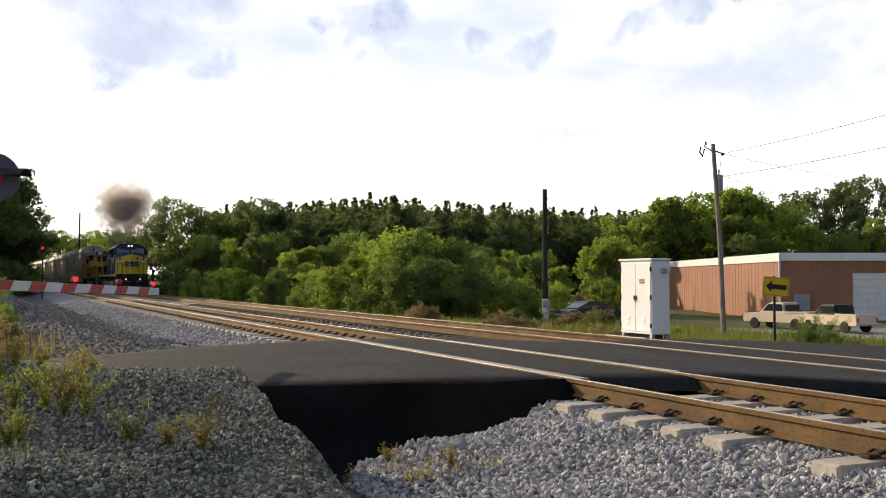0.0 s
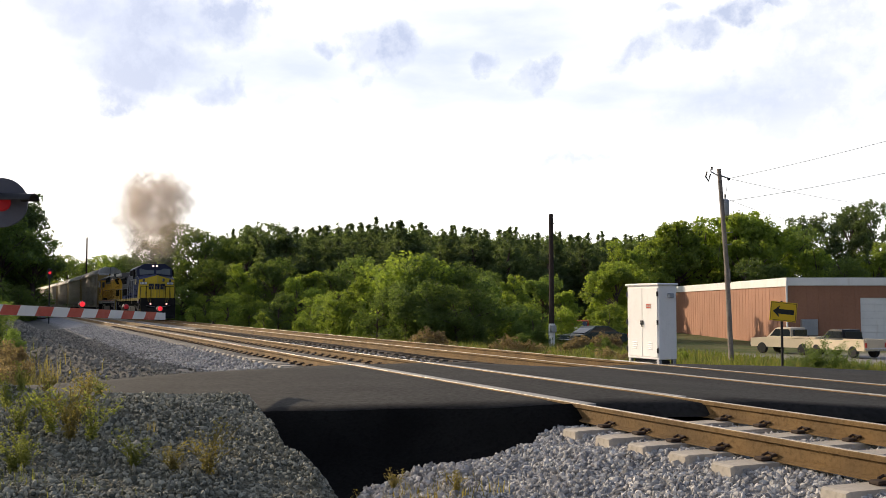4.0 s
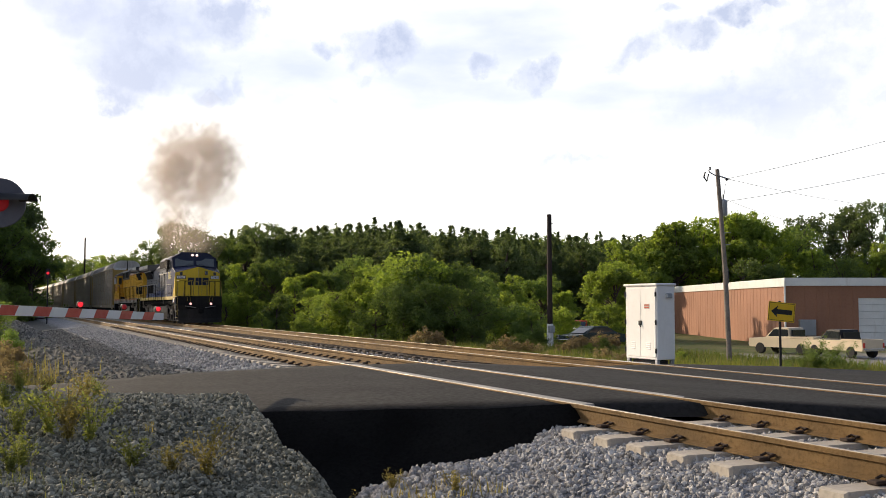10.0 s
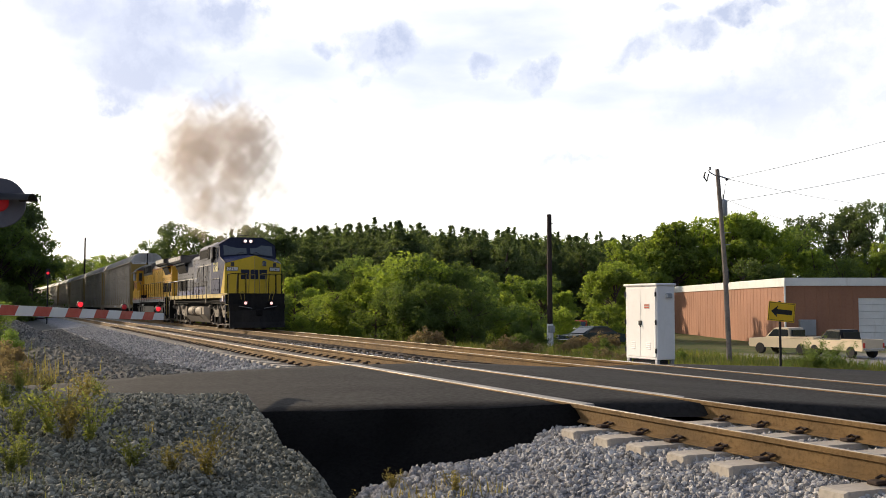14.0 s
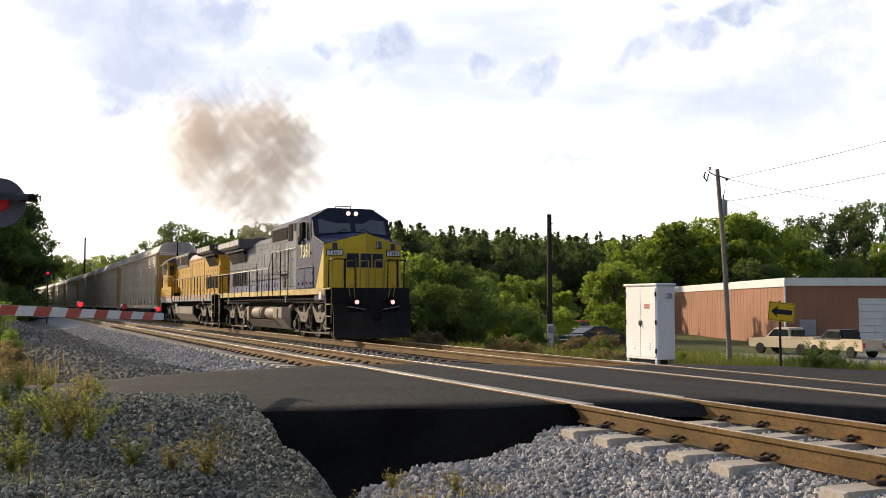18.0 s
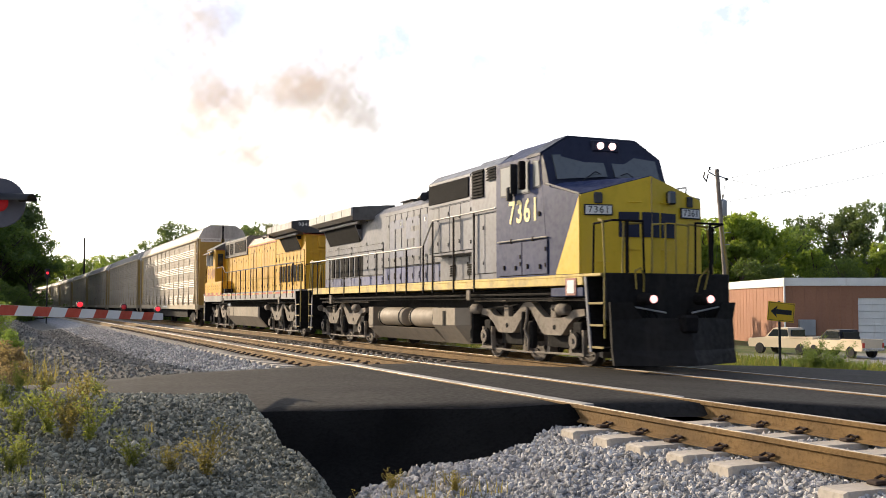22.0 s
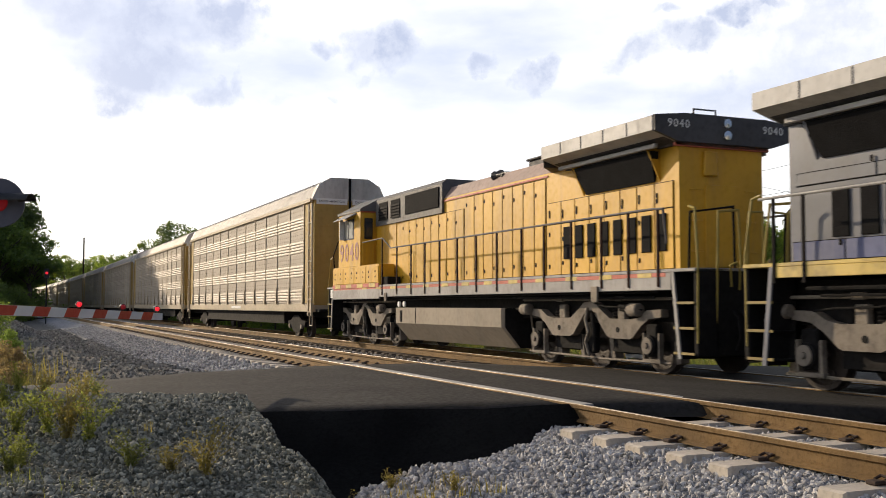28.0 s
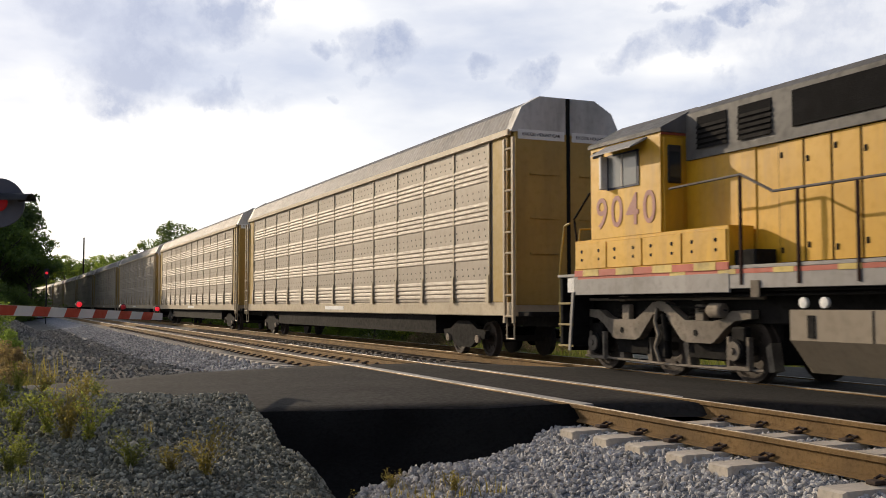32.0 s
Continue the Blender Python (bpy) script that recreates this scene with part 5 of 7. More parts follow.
M.update(
    c_grey=mat("engine_grey", (.145, .152, .178), .42, var=.3, scale=2.5, grain=.12, bump=.06, dirt=(.10, .093, .09), dirt_amount=.5, streak=1),
    c_blue=mat("engine_dark_blue", (.022, .026, .05), .5, var=.2, scale=2.5, grain=.1, bump=.05, spec=.2),
    c_lblue=mat("engine_slate_blue", (.036, .048, .11), .55, var=.2, scale=2.5, grain=.1, bump=.06, spec=.15, dirt=(.055, .066, .11), dirt_amount=.3, streak=1),
    c_fade=mat("faded_blue", (.07, .09, .215), .55, var=.3, scale=2.5, grain=.15, bump=.06, dirt=(.13, .14, .19), dirt_amount=.45, streak=1),
    c_ghost=mat("ghost_blue", (.125, .145, .215), .5, var=.3, scale=2.5, grain=.15, bump=.06, dirt=(.19, .19, .21), dirt_amount=.55, streak=1),
    plow=mat("plow_black", (.017, .015, .013), .7, var=.35, scale=3, grain=.2, bump=.15, dirt=(.04, .034, .027), dirt_amount=.5, streak=1, spec=.2),
    c_yellow=mat("engine_yellow", (.66, .46, .025), .45, var=.1, scale=2.5, grain=.08, bump=.05, dirt=(.40, .27, .06), dirt_amount=.3, streak=1),
    sill_yellow=mat("sill_yellow", (.62, .45, .12), .6, var=.2, scale=3, grain=.15, bump=.06, dirt=(.13, .11, .085), dirt_amount=.6),
    u_yellow=mat("armour_yellow", (.62, .34, .016), .5, var=.14, scale=2.5, grain=.1, bump=.06, dirt=(.25, .15, .05), dirt_amount=.5, streak=1),
    # darker grey for the cab roof; carries the blower housing's shade too
    u_dark=mat("roof_grey_and_shade", (.10, .096, .092), .65, var=.25, scale=3, grain=.15, bump=.08, dirt=(.2, .18, .16), dirt_amount=.35, streak=1),
    u_stain=mat("stained_hood_roof", (.33, .23, .19), .65, var=.25, scale=3, grain=.2, bump=.08, dirt=(.17, .14, .12), dirt_amount=.5),
    wing_edge=mat("pale_wing_edge", (.50, .48, .45), .6, var=.15, scale=3, grain=.12, bump=.05, dirt=(.25, .22, .2), dirt_amount=.4, streak=1),
    u_grey=mat("harbour_grey", (.30, .285, .27), .6, var=.2, scale=3, grain=.15, bump=.08, dirt=(.16, .14, .12), dirt_amount=.5, streak=1),
    u_red=mat("faded_red", (.45, .11, .07), .6, var=.2, scale=3, grain=.1, bump=.05),
    roof=mat("sooty_roof", (.06, .058, .06), .7, var=.3, scale=3, grain=.2, bump=.1),
    # dark patches paint in the shadow among truck parts, over dust
    bogie=mat("dusty_shaded_bogie", (.23, .19, .145), .85, var=.35, scale=6, grain=.3, bump=.3, dirt=(.035, .03, .026), dirt_amount=.62),
    frame_tan=mat("pale_dusty_frame", (.225, .19, .15), .85, var=.3, scale=5, grain=.25, bump=.25, dirt=(.035, .03, .026), dirt_amount=.48),
    tank=mat("dusty_tank", (.25, .205, .15), .7, var=.15, scale=2.5, grain=.1, bump=.08, dirt=(.16, .14, .11), dirt_amount=.5, streak=1),
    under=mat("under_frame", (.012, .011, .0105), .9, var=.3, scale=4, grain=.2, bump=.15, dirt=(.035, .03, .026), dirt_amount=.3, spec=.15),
    wheel=mat("wheel_steel", (.045, .034, .027), .75, metal=.1, var=.2, scale=6),
    tread=mat("wheel_tread", (.45, .43, .40), .3, metal=1, var=.1, bump=.02),
    mesh=mat("dark_screen", (.008, .008, .009), .9, var=.3, scale=20, grain=.4, bump=.3, spec=.1),
    rail_y=mat("yellow_handrail", (.30, .22, .04), .5, var=.15, bump=.03),
    rail_d=mat("dark_handrail", (.012, .010, .010), .8, var=.2, bump=.03, spec=.1),
    rail_l=mat("worn_handrail", (.30, .29, .27), .5, var=.15, bump=.03),
    rail_m=mat("grimy_handrail", (.11, .095, .085), .7, var=.2, bump=.03),
    rail_r=mat("red_brown_stanchion", (.028, .012, .010), .8, var=.2, bump=.03, spec=.1),
    r_cap=mat("rack_roof_end", (.58, .56, .52), .6, var=.2, scale=2.5, grain=.15, bump=.06, dirt=(.20, .17, .13), dirt_amount=.5, streak=1),
    step=mat("step_edge", (.26, .19, .06), .6, var=.2),
    letter_y=mat("number_yellow", (.82, .72, .34), .6, var=.1),
    letter_r=mat("number_red", (.36, .16, .13), .6, var=.1),
    letter_w=mat("letter_white", (.75, .74, .70), .6, var=.08),
    letter_k=mat("letter_black", (.02, .02, .025), .6, var=.1),
    r_body=mat("rack_panel", (.38, .32, .25), .6, metal=.0, var=.12, scale=2, grain=.12, bump=.05, dirt=(.30, .24, .18), dirt_amount=.5, streak=1, rand=.25),
    r_roof=mat("rack_roof", (.17, .165, .165), .65, metal=.1, var=.15, scale=3, grain=.15, bump=.1, dirt=(.20, .17, .14), dirt_amount=.4),
    r_end=mat("rack_yellow", (.40, .265, .07), .65, var=.15, scale=2.5, grain=.1, bump=.05, dirt=(.22, .15, .06), dirt_amount=.45, streak=1),
    r_post=mat("rack_post", (.46, .38, .26), .55, var=.15, scale=3, grain=.12, bump=.05, dirt=(.30, .22, .14), dirt_amount=.4, rand=.25),
)
WHEELS = []                                  # (wheelset, radius, x, direction)


def wheelset(parent, x, r, sign=1):
    ob = new("wheelset")
    ob.parent = parent
    ob.matrix_basis = pose(x, 0, r)
    part("axle", Geo().cyl((0, -.9, 0), (0, .9, 0), .08, 10), M["wheel"], ob)
    for s in (-1, 1):
        part("wheel", Geo().turned([(0, -.03 * s), (r * .35, -.03 * s), (r * .42, .0), (r * .8, .02 * s), (r * .86, .065 * s), (r, .065 * s), (r * 1.0, -.055 * s), (r + .028, -.06 * s), (r + .028, -.085 * s), (r * .8, -.08 * s), (0, -.06 * s)],
                                       (0, .765 * s, 0), "y", 26), M["wheel"], ob)
        for k in range(5):
            a = k * 1.2566
            p = (r * .6 * math.cos(a), .765 * s + .02 * s, r * .6 * math.sin(a))
            part("wheel_boss", Geo().cyl(p, (p[0], p[1] + .02 * s, p[2]), .05, 8), M["wheel"], ob)
    WHEELS.append((ob, r, x, sign))
    return ob


def engine_bogie(eng, cx, sign):
    """Three-axle truck with a sculpted frame, journals, springs and brake gear."""
    # bolster widened and near black to fill in the shade between wheels
    b = part("truck", Geo().box(cx - 2.6, cx + 2.6, -.66, .66, .3, 1.45, .03), M["under"], eng, "near-black bolster block filling the shade between wheels")
    for i, ax in enumerate((-2.08, 0, 2.08)):
        wheelset(eng, cx + ax, .515, sign)
    for s in (-1, 1):
        y0, y1 = (.93 * s, 1.10 * s) if s > 0 else (1.10 * s, .93 * s)
        # frame: plate with two flat-bottomed bellies between the axles
        half = [(0.0, 1.32), (.2, 1.30), (.42, 1.16), (.74, .99), (1.46, .98), (1.7, 1.02), (1.95, 1.15), (2.4, 1.17)]
        low = [(2.4, 1.03), (2.02, .99), (1.78, .86), (1.5, .64), (1.42, .61), (.76, .61), (.62, .66), (.34, .93), (.13, 1.14)]
        outline = [(-x, z) for x, z in half[:0:-1]] + half + low + [(-x, z) for x, z in low[::-1]]
        side = part("side_frame", Geo().prism([(cx + x, z) for x, z in outline], "y", y0, y1), M["frame_tan"], b, "pale dusty cast side frame")
        part("top_rail", Geo().cyl((cx - 2.75, 1.1 * s, 1.36), (cx + 2.75, 1.1 * s, 1.36), .028, 8), M["frame_tan"], b)
        for ax in (-1.1, 1.1):
            part("rail_bracket", Geo().box(cx + ax - .11, cx + ax + .11, min(1.07 * s, 1.15 * s), max(1.07 * s, 1.15 * s), 1.32, 1.42, .01), M["frame_tan"], b)
            part("spring_pad", Geo().box(cx + ax - .12, cx + ax + .12, min(.96 * s, 1.08 * s), max(.96 * s, 1.08 * s), .97, 1.26, .02), M["frame_tan"], b)
            for k in range(3):
                part("spring_coil", Geo().turned([(.065, -.02), (.085, 0), (.065, .02)], (cx + ax + .3, .98 * s, 1.03 + k * .06), "z", 10), M["under"], b)
            part("frame_hole", Geo().cyl((cx + ax + .08, 1.102 * s, .78), (cx + ax + .08, 1.112 * s, .78), .055, 10), M["under"], side)
            # dark plate added behind the frame for the shade there
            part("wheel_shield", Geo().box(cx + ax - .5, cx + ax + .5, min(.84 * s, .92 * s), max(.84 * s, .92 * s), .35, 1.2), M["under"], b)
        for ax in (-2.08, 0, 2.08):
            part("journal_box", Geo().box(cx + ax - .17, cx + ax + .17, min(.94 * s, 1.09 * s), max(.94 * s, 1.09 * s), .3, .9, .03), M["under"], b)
            if ax:
                part("bearing_cap", Geo().turned([(0, 0), (.19, 0), (.19, .05 * s), (.13, .08 * s), (.06, .085 * s), (.05, .11 * s), (0, .11 * s)], (cx + ax, 1.10 * s, .515), "y", 18), M["under"], b, smooth=True)
                part("bearing_ring", Geo().turned([(.115, .055 * s), (.155, .055 * s), (.155, .078 * s), (.115, .078 * s)], (cx + ax, 1.12 * s, .515), "y", 18), M["frame_tan"], b, "pale bearing ring")
                part("bearing_hub", Geo().turned([(0, 0), (.05, 0), (.045, .03 * s), (0, .035 * s)], (cx + ax, 1.2 * s, .515), "y", 12), M["frame_tan"], b)
                part("pedestal_tie", Geo().box(cx + ax - .28, cx + ax + .28, min(.98 * s, 1.1 * s), max(.98 * s, 1.1 * s), .2, .27, .01), M["frame_tan"], b)
                part("pedestal_leg", Geo().box(cx + ax - .27, cx + ax - .2, min(1.0 * s, 1.1 * s), max(1.0 * s, 1.1 * s), .26, .74, .01).box(cx + ax + .2, cx + ax + .27, min(1.0 * s, 1.1 * s), max(1.0 * s, 1.1 * s), .26, .74, .01), M["bogie"], b)
        for ax in (-2.72, 1.48):
            q = min(ax * sign, (ax + .36) * sign)
            part("brake_cylinder", Geo().turned([(0, 0), (.10, 0), (.125, .03), (.125, .3), (.09, .36), (0, .36)], (cx + q, 1.16 * s, 1.16), "x", 14), M["frame_tan"], b, "pale brake cylinder", smooth=True)
            part("cylinder_rod", Geo().cyl((cx + ax * sign - .3 * sign, 1.14 * s, 1.16), (cx + ax * sign, 1.14 * s, 1.16), .03, 8), M["under"], b)
        for ax in (-2.7, -.62, .5, 1.42, 2.62):
            part("brake_shoe", Geo().prism([(cx + ax, .22), (cx + ax + .12, .19), (cx + ax + .2, .58), (cx + ax + .08, .66)], "y", .70 * s, .90 * s), M["bogie"], b)
        part("brake_rod", Geo().tube([(cx - 2.6, 1.02 * s, .22), (cx - .4, 1.02 * s, .2), (cx + 2.6, 1.02 * s, .24)], .026), M["frame_tan"], b)
        part("sand_pipe", Geo().tube([(cx + 2.75, .95 * s, 1.2), (cx + 2.72, .85 * s, .5), (cx + 2.62, .78 * s, .12)], .022), M["bogie"], b)
        part("centre_link", Geo().tube([(cx + .02, 1.13 * s, 1.2), (cx + .06, 1.15 * s, .95), (cx - .05, 1.15 * s, .72), (cx + .08, 1.13 * s, .5), (cx, 1.1 * s, .25)], .035), M["frame_tan"], b)
        part("shock_strut", Geo().cyl((cx - .16, 1.12 * s, 1.1), (cx - .24, 1.12 * s, .62), .05, 8), M["under"], b)
        part("air_hose", Geo().tube([(cx - 1.9, 1.16 * s, 1.16), (cx - 1.5, 1.17 * s, 1.2), (cx - .7, 1.17 * s, 1.22), (cx - .3, 1.16 * s, 1.28)], .016), M["under"], b)


def handrail(eng, pts, posts, s, mat_top, mat_post, z0, dy=1.46):
    """Walkway railing on side s: pts are (x, z) of the bar, posts their x."""
    xs, zs = [p[0] for p in pts], [p[1] for p in pts]
    order = sorted(range(len(xs)), key=lambda i: xs[i])
    h = part("handrail", Geo().tube([(x, (dy + .045) * s, z) for x, z in pts], .022, 8), mat_top, eng)
    for x in posts:
        z = float(np.interp(x, [xs[i] for i in order], [zs[i] for i in order]))
        part("stanchion", Geo().box(x - .026, x + .026, (dy + .045) * s - .018, (dy + .045) * s + .018, z0 - .3, z, .004), mat_post, h)


def steps(eng, x, dirn, side_mat):
    """Corner steps at one end: wells, treads with bright edges, grab irons."""
    for s in (-1, 1):
        x0, x1 = sorted((x, x - .62 * dirn))
        part("step_side", Geo().prism([(x - .66 * dirn, 1.80), (x - .58 * dirn, 1.80), (x - .40 * dirn, .35), (x - .48 * dirn, .35)], "y", 1.08 * s, 1.47 * s), M["under"], eng, "black step stringer plate")
        part("step_strip", Geo().prism([(x - .66 * dirn, 1.80), (x - .58 * dirn, 1.80), (x - .40 * dirn, .35), (x - .48 * dirn, .35)], "y", 1.47 * s, 1.5 * s), side_mat, eng)
        part("step_back", Geo().box(x0, x1, min(1.04 * s, 1.07 * s), max(1.04 * s, 1.07 * s), .4, 1.8), M["under"], eng)
        for k, z in enumerate((.42, .84, 1.26)):
            t = part("step_tread", Geo().box(x0 + .06, x1, min(1.07 * s, 1.48 * s), max(1.07 * s, 1.48 * s), z, z + .03, .006), M["under"], eng)
            part("step_edge", Geo().box(x0 + .06, x1, min(1.465 * s, 1.49 * s), max(1.465 * s, 1.49 * s), z + .0, z + .045, .004), M["step"], t, "worn yellow step edge")
        part("grab_iron", Geo().tube([(x - .02 * dirn, 1.44 * s, .62), (x + .0, 1.44 * s, 2.0), (x - .12 * dirn, 1.40 * s, 2.85), (x - .3 * dirn, 1.38 * s, 2.9)], .022, 8), M["rail_y"], eng, "yellow grab iron")
        part("grab_iron", Geo().tube([(x - .02 * dirn, 1.06 * s, .95), (x + .02 * dirn, 1.06 * s, 1.9), (x - .04 * dirn, .98 * s, 2.8), (x - .06 * dirn, .55 * s, 2.84), (x - .06 * dirn, .5 * s, 1.8)], .022, 8), M["rail_y"], eng, "yellow grab iron")


def end_gear(eng, x, dirn, plow):
    """Pilot, coupler, hoses and drop step at one end."""
    p = part("pilot", Geo().box(min(x, x - .12 * dirn), max(x, x - .12 * dirn), -1.45, 1.45, .95 if plow else .4, 1.86, .02), M["plow" if plow else "under"], eng, "black pilot plate")
    part("coupler", Geo().box(min(x, x + .55 * dirn), max(x, x + .55 * dirn), -.11, .11, .78, 1.0, .03).box(min(x + .42 * dirn, x + .72 * dirn), max(x + .42 * dirn, x + .72 * dirn), -.2, .16, .72, 1.06, .05), M["under"], p)
    if plow:
        for s in (-1, 1):
            part("plow_blade", Geo().loft([[(x + (.62 + .25 * t) * dirn, 0, z), (x + (.12 + .1 * t) * dirn, 1.42 * s, z), (x + (.06 + .1 * t) * dirn, 1.42 * s, z), (x + (.55 + .25 * t) * dirn, 0, z)] for z, t in ((.12, 1), (.4, .45), (1.0, 0))]).loft([[(x + .32 * dirn, .85 * s, .98), (x + .13 * dirn, 1.42 * s, .98), (x + .07 * dirn, 1.42 * s, .98), (x + .26 * dirn, .85 * s, .98)], [(x + .28 * dirn, 1.05 * s, 1.3), (x + .16 * dirn, 1.46 * s, 1.3), (x + .1 * dirn, 1.46 * s, 1.3), (x + .22 * dirn, 1.05 * s, 1.3)]]), M["plow"], p, "black snow plow blade")
        for s in (-1, 1):
            part("uncoupling_lever", Geo().tube([(x + .1 * dirn, 1.4 * s, 1.25), (x + .25 * dirn, .9 * s, 1.2), (x + .3 * dirn, .3 * s, 1.1)], .018), M["rail_l"], p)
    for k, y in enumerate((-.75, -.58, -.42, .42, .58, .75)):
        part("air_hose", Geo().tube([(x + .02 * dirn, y, 1.15), (x + .16 * dirn, y, 1.02), (x + .2 * dirn, y, .72), (x + .12 * dirn, y + .03, .5)], .022), M["under"], p)
    part("drop_step", Geo().tube([(x - .0, -.42, 1.86), (x + .05 * dirn, -.42, 2.8), (x + .05 * dirn, -.12, 2.82), (x + .05 * dirn, -.12, 1.86)], .02).tube([(x, .42, 1.86), (x + .05 * dirn, .42, 2.8), (x + .05 * dirn, .12, 2.82), (x + .05 * dirn, .12, 1.86)], .02), M["rail_y"], p, "end railing")
    for s in (-1, 1):
        part("coupler_loop", Geo().tube([(x + .03 * dirn, .62 * s, 1.5), (x + .1 * dirn, .66 * s, 1.8), (x + .16 * dirn, .78 * s, 1.95), (x + .1 * dirn, .86 * s, 1.9), (x + .05 * dirn, .8 * s, 1.55)], .018), M["rail_y"], p)


def door_row(eng, x0, x1, z0, z1, y, n, material, latch, s, gap=.014, skip=()):
    """A row of hood doors, each with two latches."""
    w = (x1 - x0) / n
    part("door_gap", Geo().box(x0, x1, min(y * s, (y + .007) * s), max(y * s, (y + .007) * s), z0 - .012, z1 + .012), M["under"], eng)
    for k in range(n):
        if k in skip:
            continue
        a, b = x0 + k * w + gap, x0 + (k + 1) * w - gap
        d = part("hood_door", Geo().box(a, b, min(y * s, (y + .022) * s), max(y * s, (y + .022) * s), z0, z1, .006), material, eng)
        for z in ((z0 + .18, z1 - .2) if k % 2 else (z1 - .32, z0 + .24)):
            part("latch", Geo().box(b - .09, b - .035, min((y + .022) * s, (y + .035) * s), max((y + .022) * s, (y + .035) * s), z - .045, z + .045, .006), latch, d)


def underframe(eng, x0, x1, mid_mat, band_mat, tank0, tank1, reservoirs):
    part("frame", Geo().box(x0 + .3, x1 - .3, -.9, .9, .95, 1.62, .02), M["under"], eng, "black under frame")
    part("deck", Geo().box(x0, x1, -1.5, 1.5, 1.80, 1.86, .01), band_mat, eng, "walkway deck")
    for s in (-1, 1):
        b = part("sill", Geo().box(x0 + .66, x1 - .66, min(1.44 * s, 1.50 * s), max(1.44 * s, 1.50 * s), 1.64 if band_mat is M["sill_yellow"] else 1.5, 1.80, .008), band_mat, eng)
        part("bracket", Geo().box(x1 - 6.0, x1 - 5.8, min(1.5 * s, 1.53 * s), max(1.5 * s, 1.53 * s), 1.36, 1.62, .01), M["bogie"], eng)
        part("jack_pad", Geo().box(x0 + 2.9, x0 + 3.12, min(1.5 * s, 1.55 * s), max(1.5 * s, 1.55 * s), 1.3, 1.6, .01), M["bogie"], eng)
        # pipes and cables under the sill
        part("pipe", Geo().tube([(x0 + 1.2, 1.36 * s, 1.48), (x1 - 1.2, 1.36 * s, 1.48)], .03), M["under"], eng)
        part("conduit", Geo().tube([(x0 + 1.4, 1.3 * s, 1.38), (0, 1.3 * s, 1.42), (x1 - 1.6, 1.3 * s, 1.38)], .022), M["under"], eng)
    # fuel tank with bevelled lower edge
    prof = [(-1.42, 1.18), (-1.42, .74), (-1.0, .26), (1.0, .26), (1.42, .74), (1.42, 1.18)]
    if reservoirs:
        cut = tank1 - 1.65
        part("fuel_tank", Geo().loft([[(x, p[0], p[1]) for p in prof] for x in (cut, tank1 - .22)] + []).loft([[(tank1 - .22, p[0], p[1]) for p in prof], [(tank1 + .1, p[0] * .8, p[1] * .98 + .03) for p in prof]]), M["tank"], eng, "dusty fuel tank")
        low = [(-1.38, .62), (-1.0, .26), (1.0, .26), (1.38, .62)]
        part("fuel_tank_lower", Geo().loft([[(x, p[0], p[1]) for p in low] for x in (tank0, cut)]), M["tank"], eng)
        part("tank_end", Geo().box(tank1 + .0, tank1 + .16, -1.1, 1.1, .3, 1.3, .02), M["under"], eng, "black tank end")
        part("tank_core", Geo().box(tank0 + .1, cut, -.85, .85, .6, 1.3), M["under"], eng)
        part("tank_end", Geo().box(tank0 - .02, tank0 + .4, -1.36, 1.36, .55, 1.2, .02), M["tank"], eng)
        for s in (-1, 1):
            for a in (tank0 + .82, tank0 + 3.35):
                r = part("air_reservoir", Geo().turned([(0, 0), (.16, .0), (.25, .06), (.27, .14), (.27, 1.95), (.25, 2.03), (.16, 2.08), (0, 2.08)], (a, 1.12 * s, .92), "x", 20), M["tank"], eng, "pale cylindrical air reservoir", smooth=True)
                for q in (.22, 1.86):
                    part("strap", Geo().turned([(.272, -.03), (.285, -.03), (.285, .03), (.272, .03)], (a + q, 1.12 * s, .92), "x", 20), M["under"], r)
            part("fuel_gauge", Geo().box(tank1 - .95, tank1 - .8, min(1.42 * s, 1.44 * s), max(1.42 * s, 1.44 * s), .72, 1.1), M["under"], eng)
    else:
        part("fuel_tank", Geo().loft([[(x, p[0] * k, p[1]) for p in prof] for x, k in ((tank0, .96), (tank0 + .06, 1), (tank1 - .06, 1), (tank1, .96))]), M["tank"], eng, "large dusty fuel tank")
        for xx in (tank0 - .012, tank1 + .012):
            part("tank_end", Geo().prism([(p[0] * .95, p[1]) for p in prof], "x", xx - .012, xx + .012), M["under"], eng, "black tank end")
        for s in (-1, 1):
            part("fuel_gauge", Geo().box(tank1 - .55, tank1 - .42, min(1.42 * s, 1.44 * s), max(1.42 * s, 1.44 * s), .78, 1.1), M["under"], eng)
            part("tank_seam", Geo().box(tank1 - 1.6, tank1 - 1.57, min(1.42 * s, 1.428 * s), max(1.42 * s, 1.428 * s), .74, 1.17), M["under"], eng)
            for a in (.35, .75):
                part("filler_cap", Geo().turned([(0, 0), (.08, 0), (.08, .05 * s), (0, .06 * s)], (tank1 - a, 1.4 * s, 1.28), "y", 12), M["letter_w"], eng, "round filler cap")


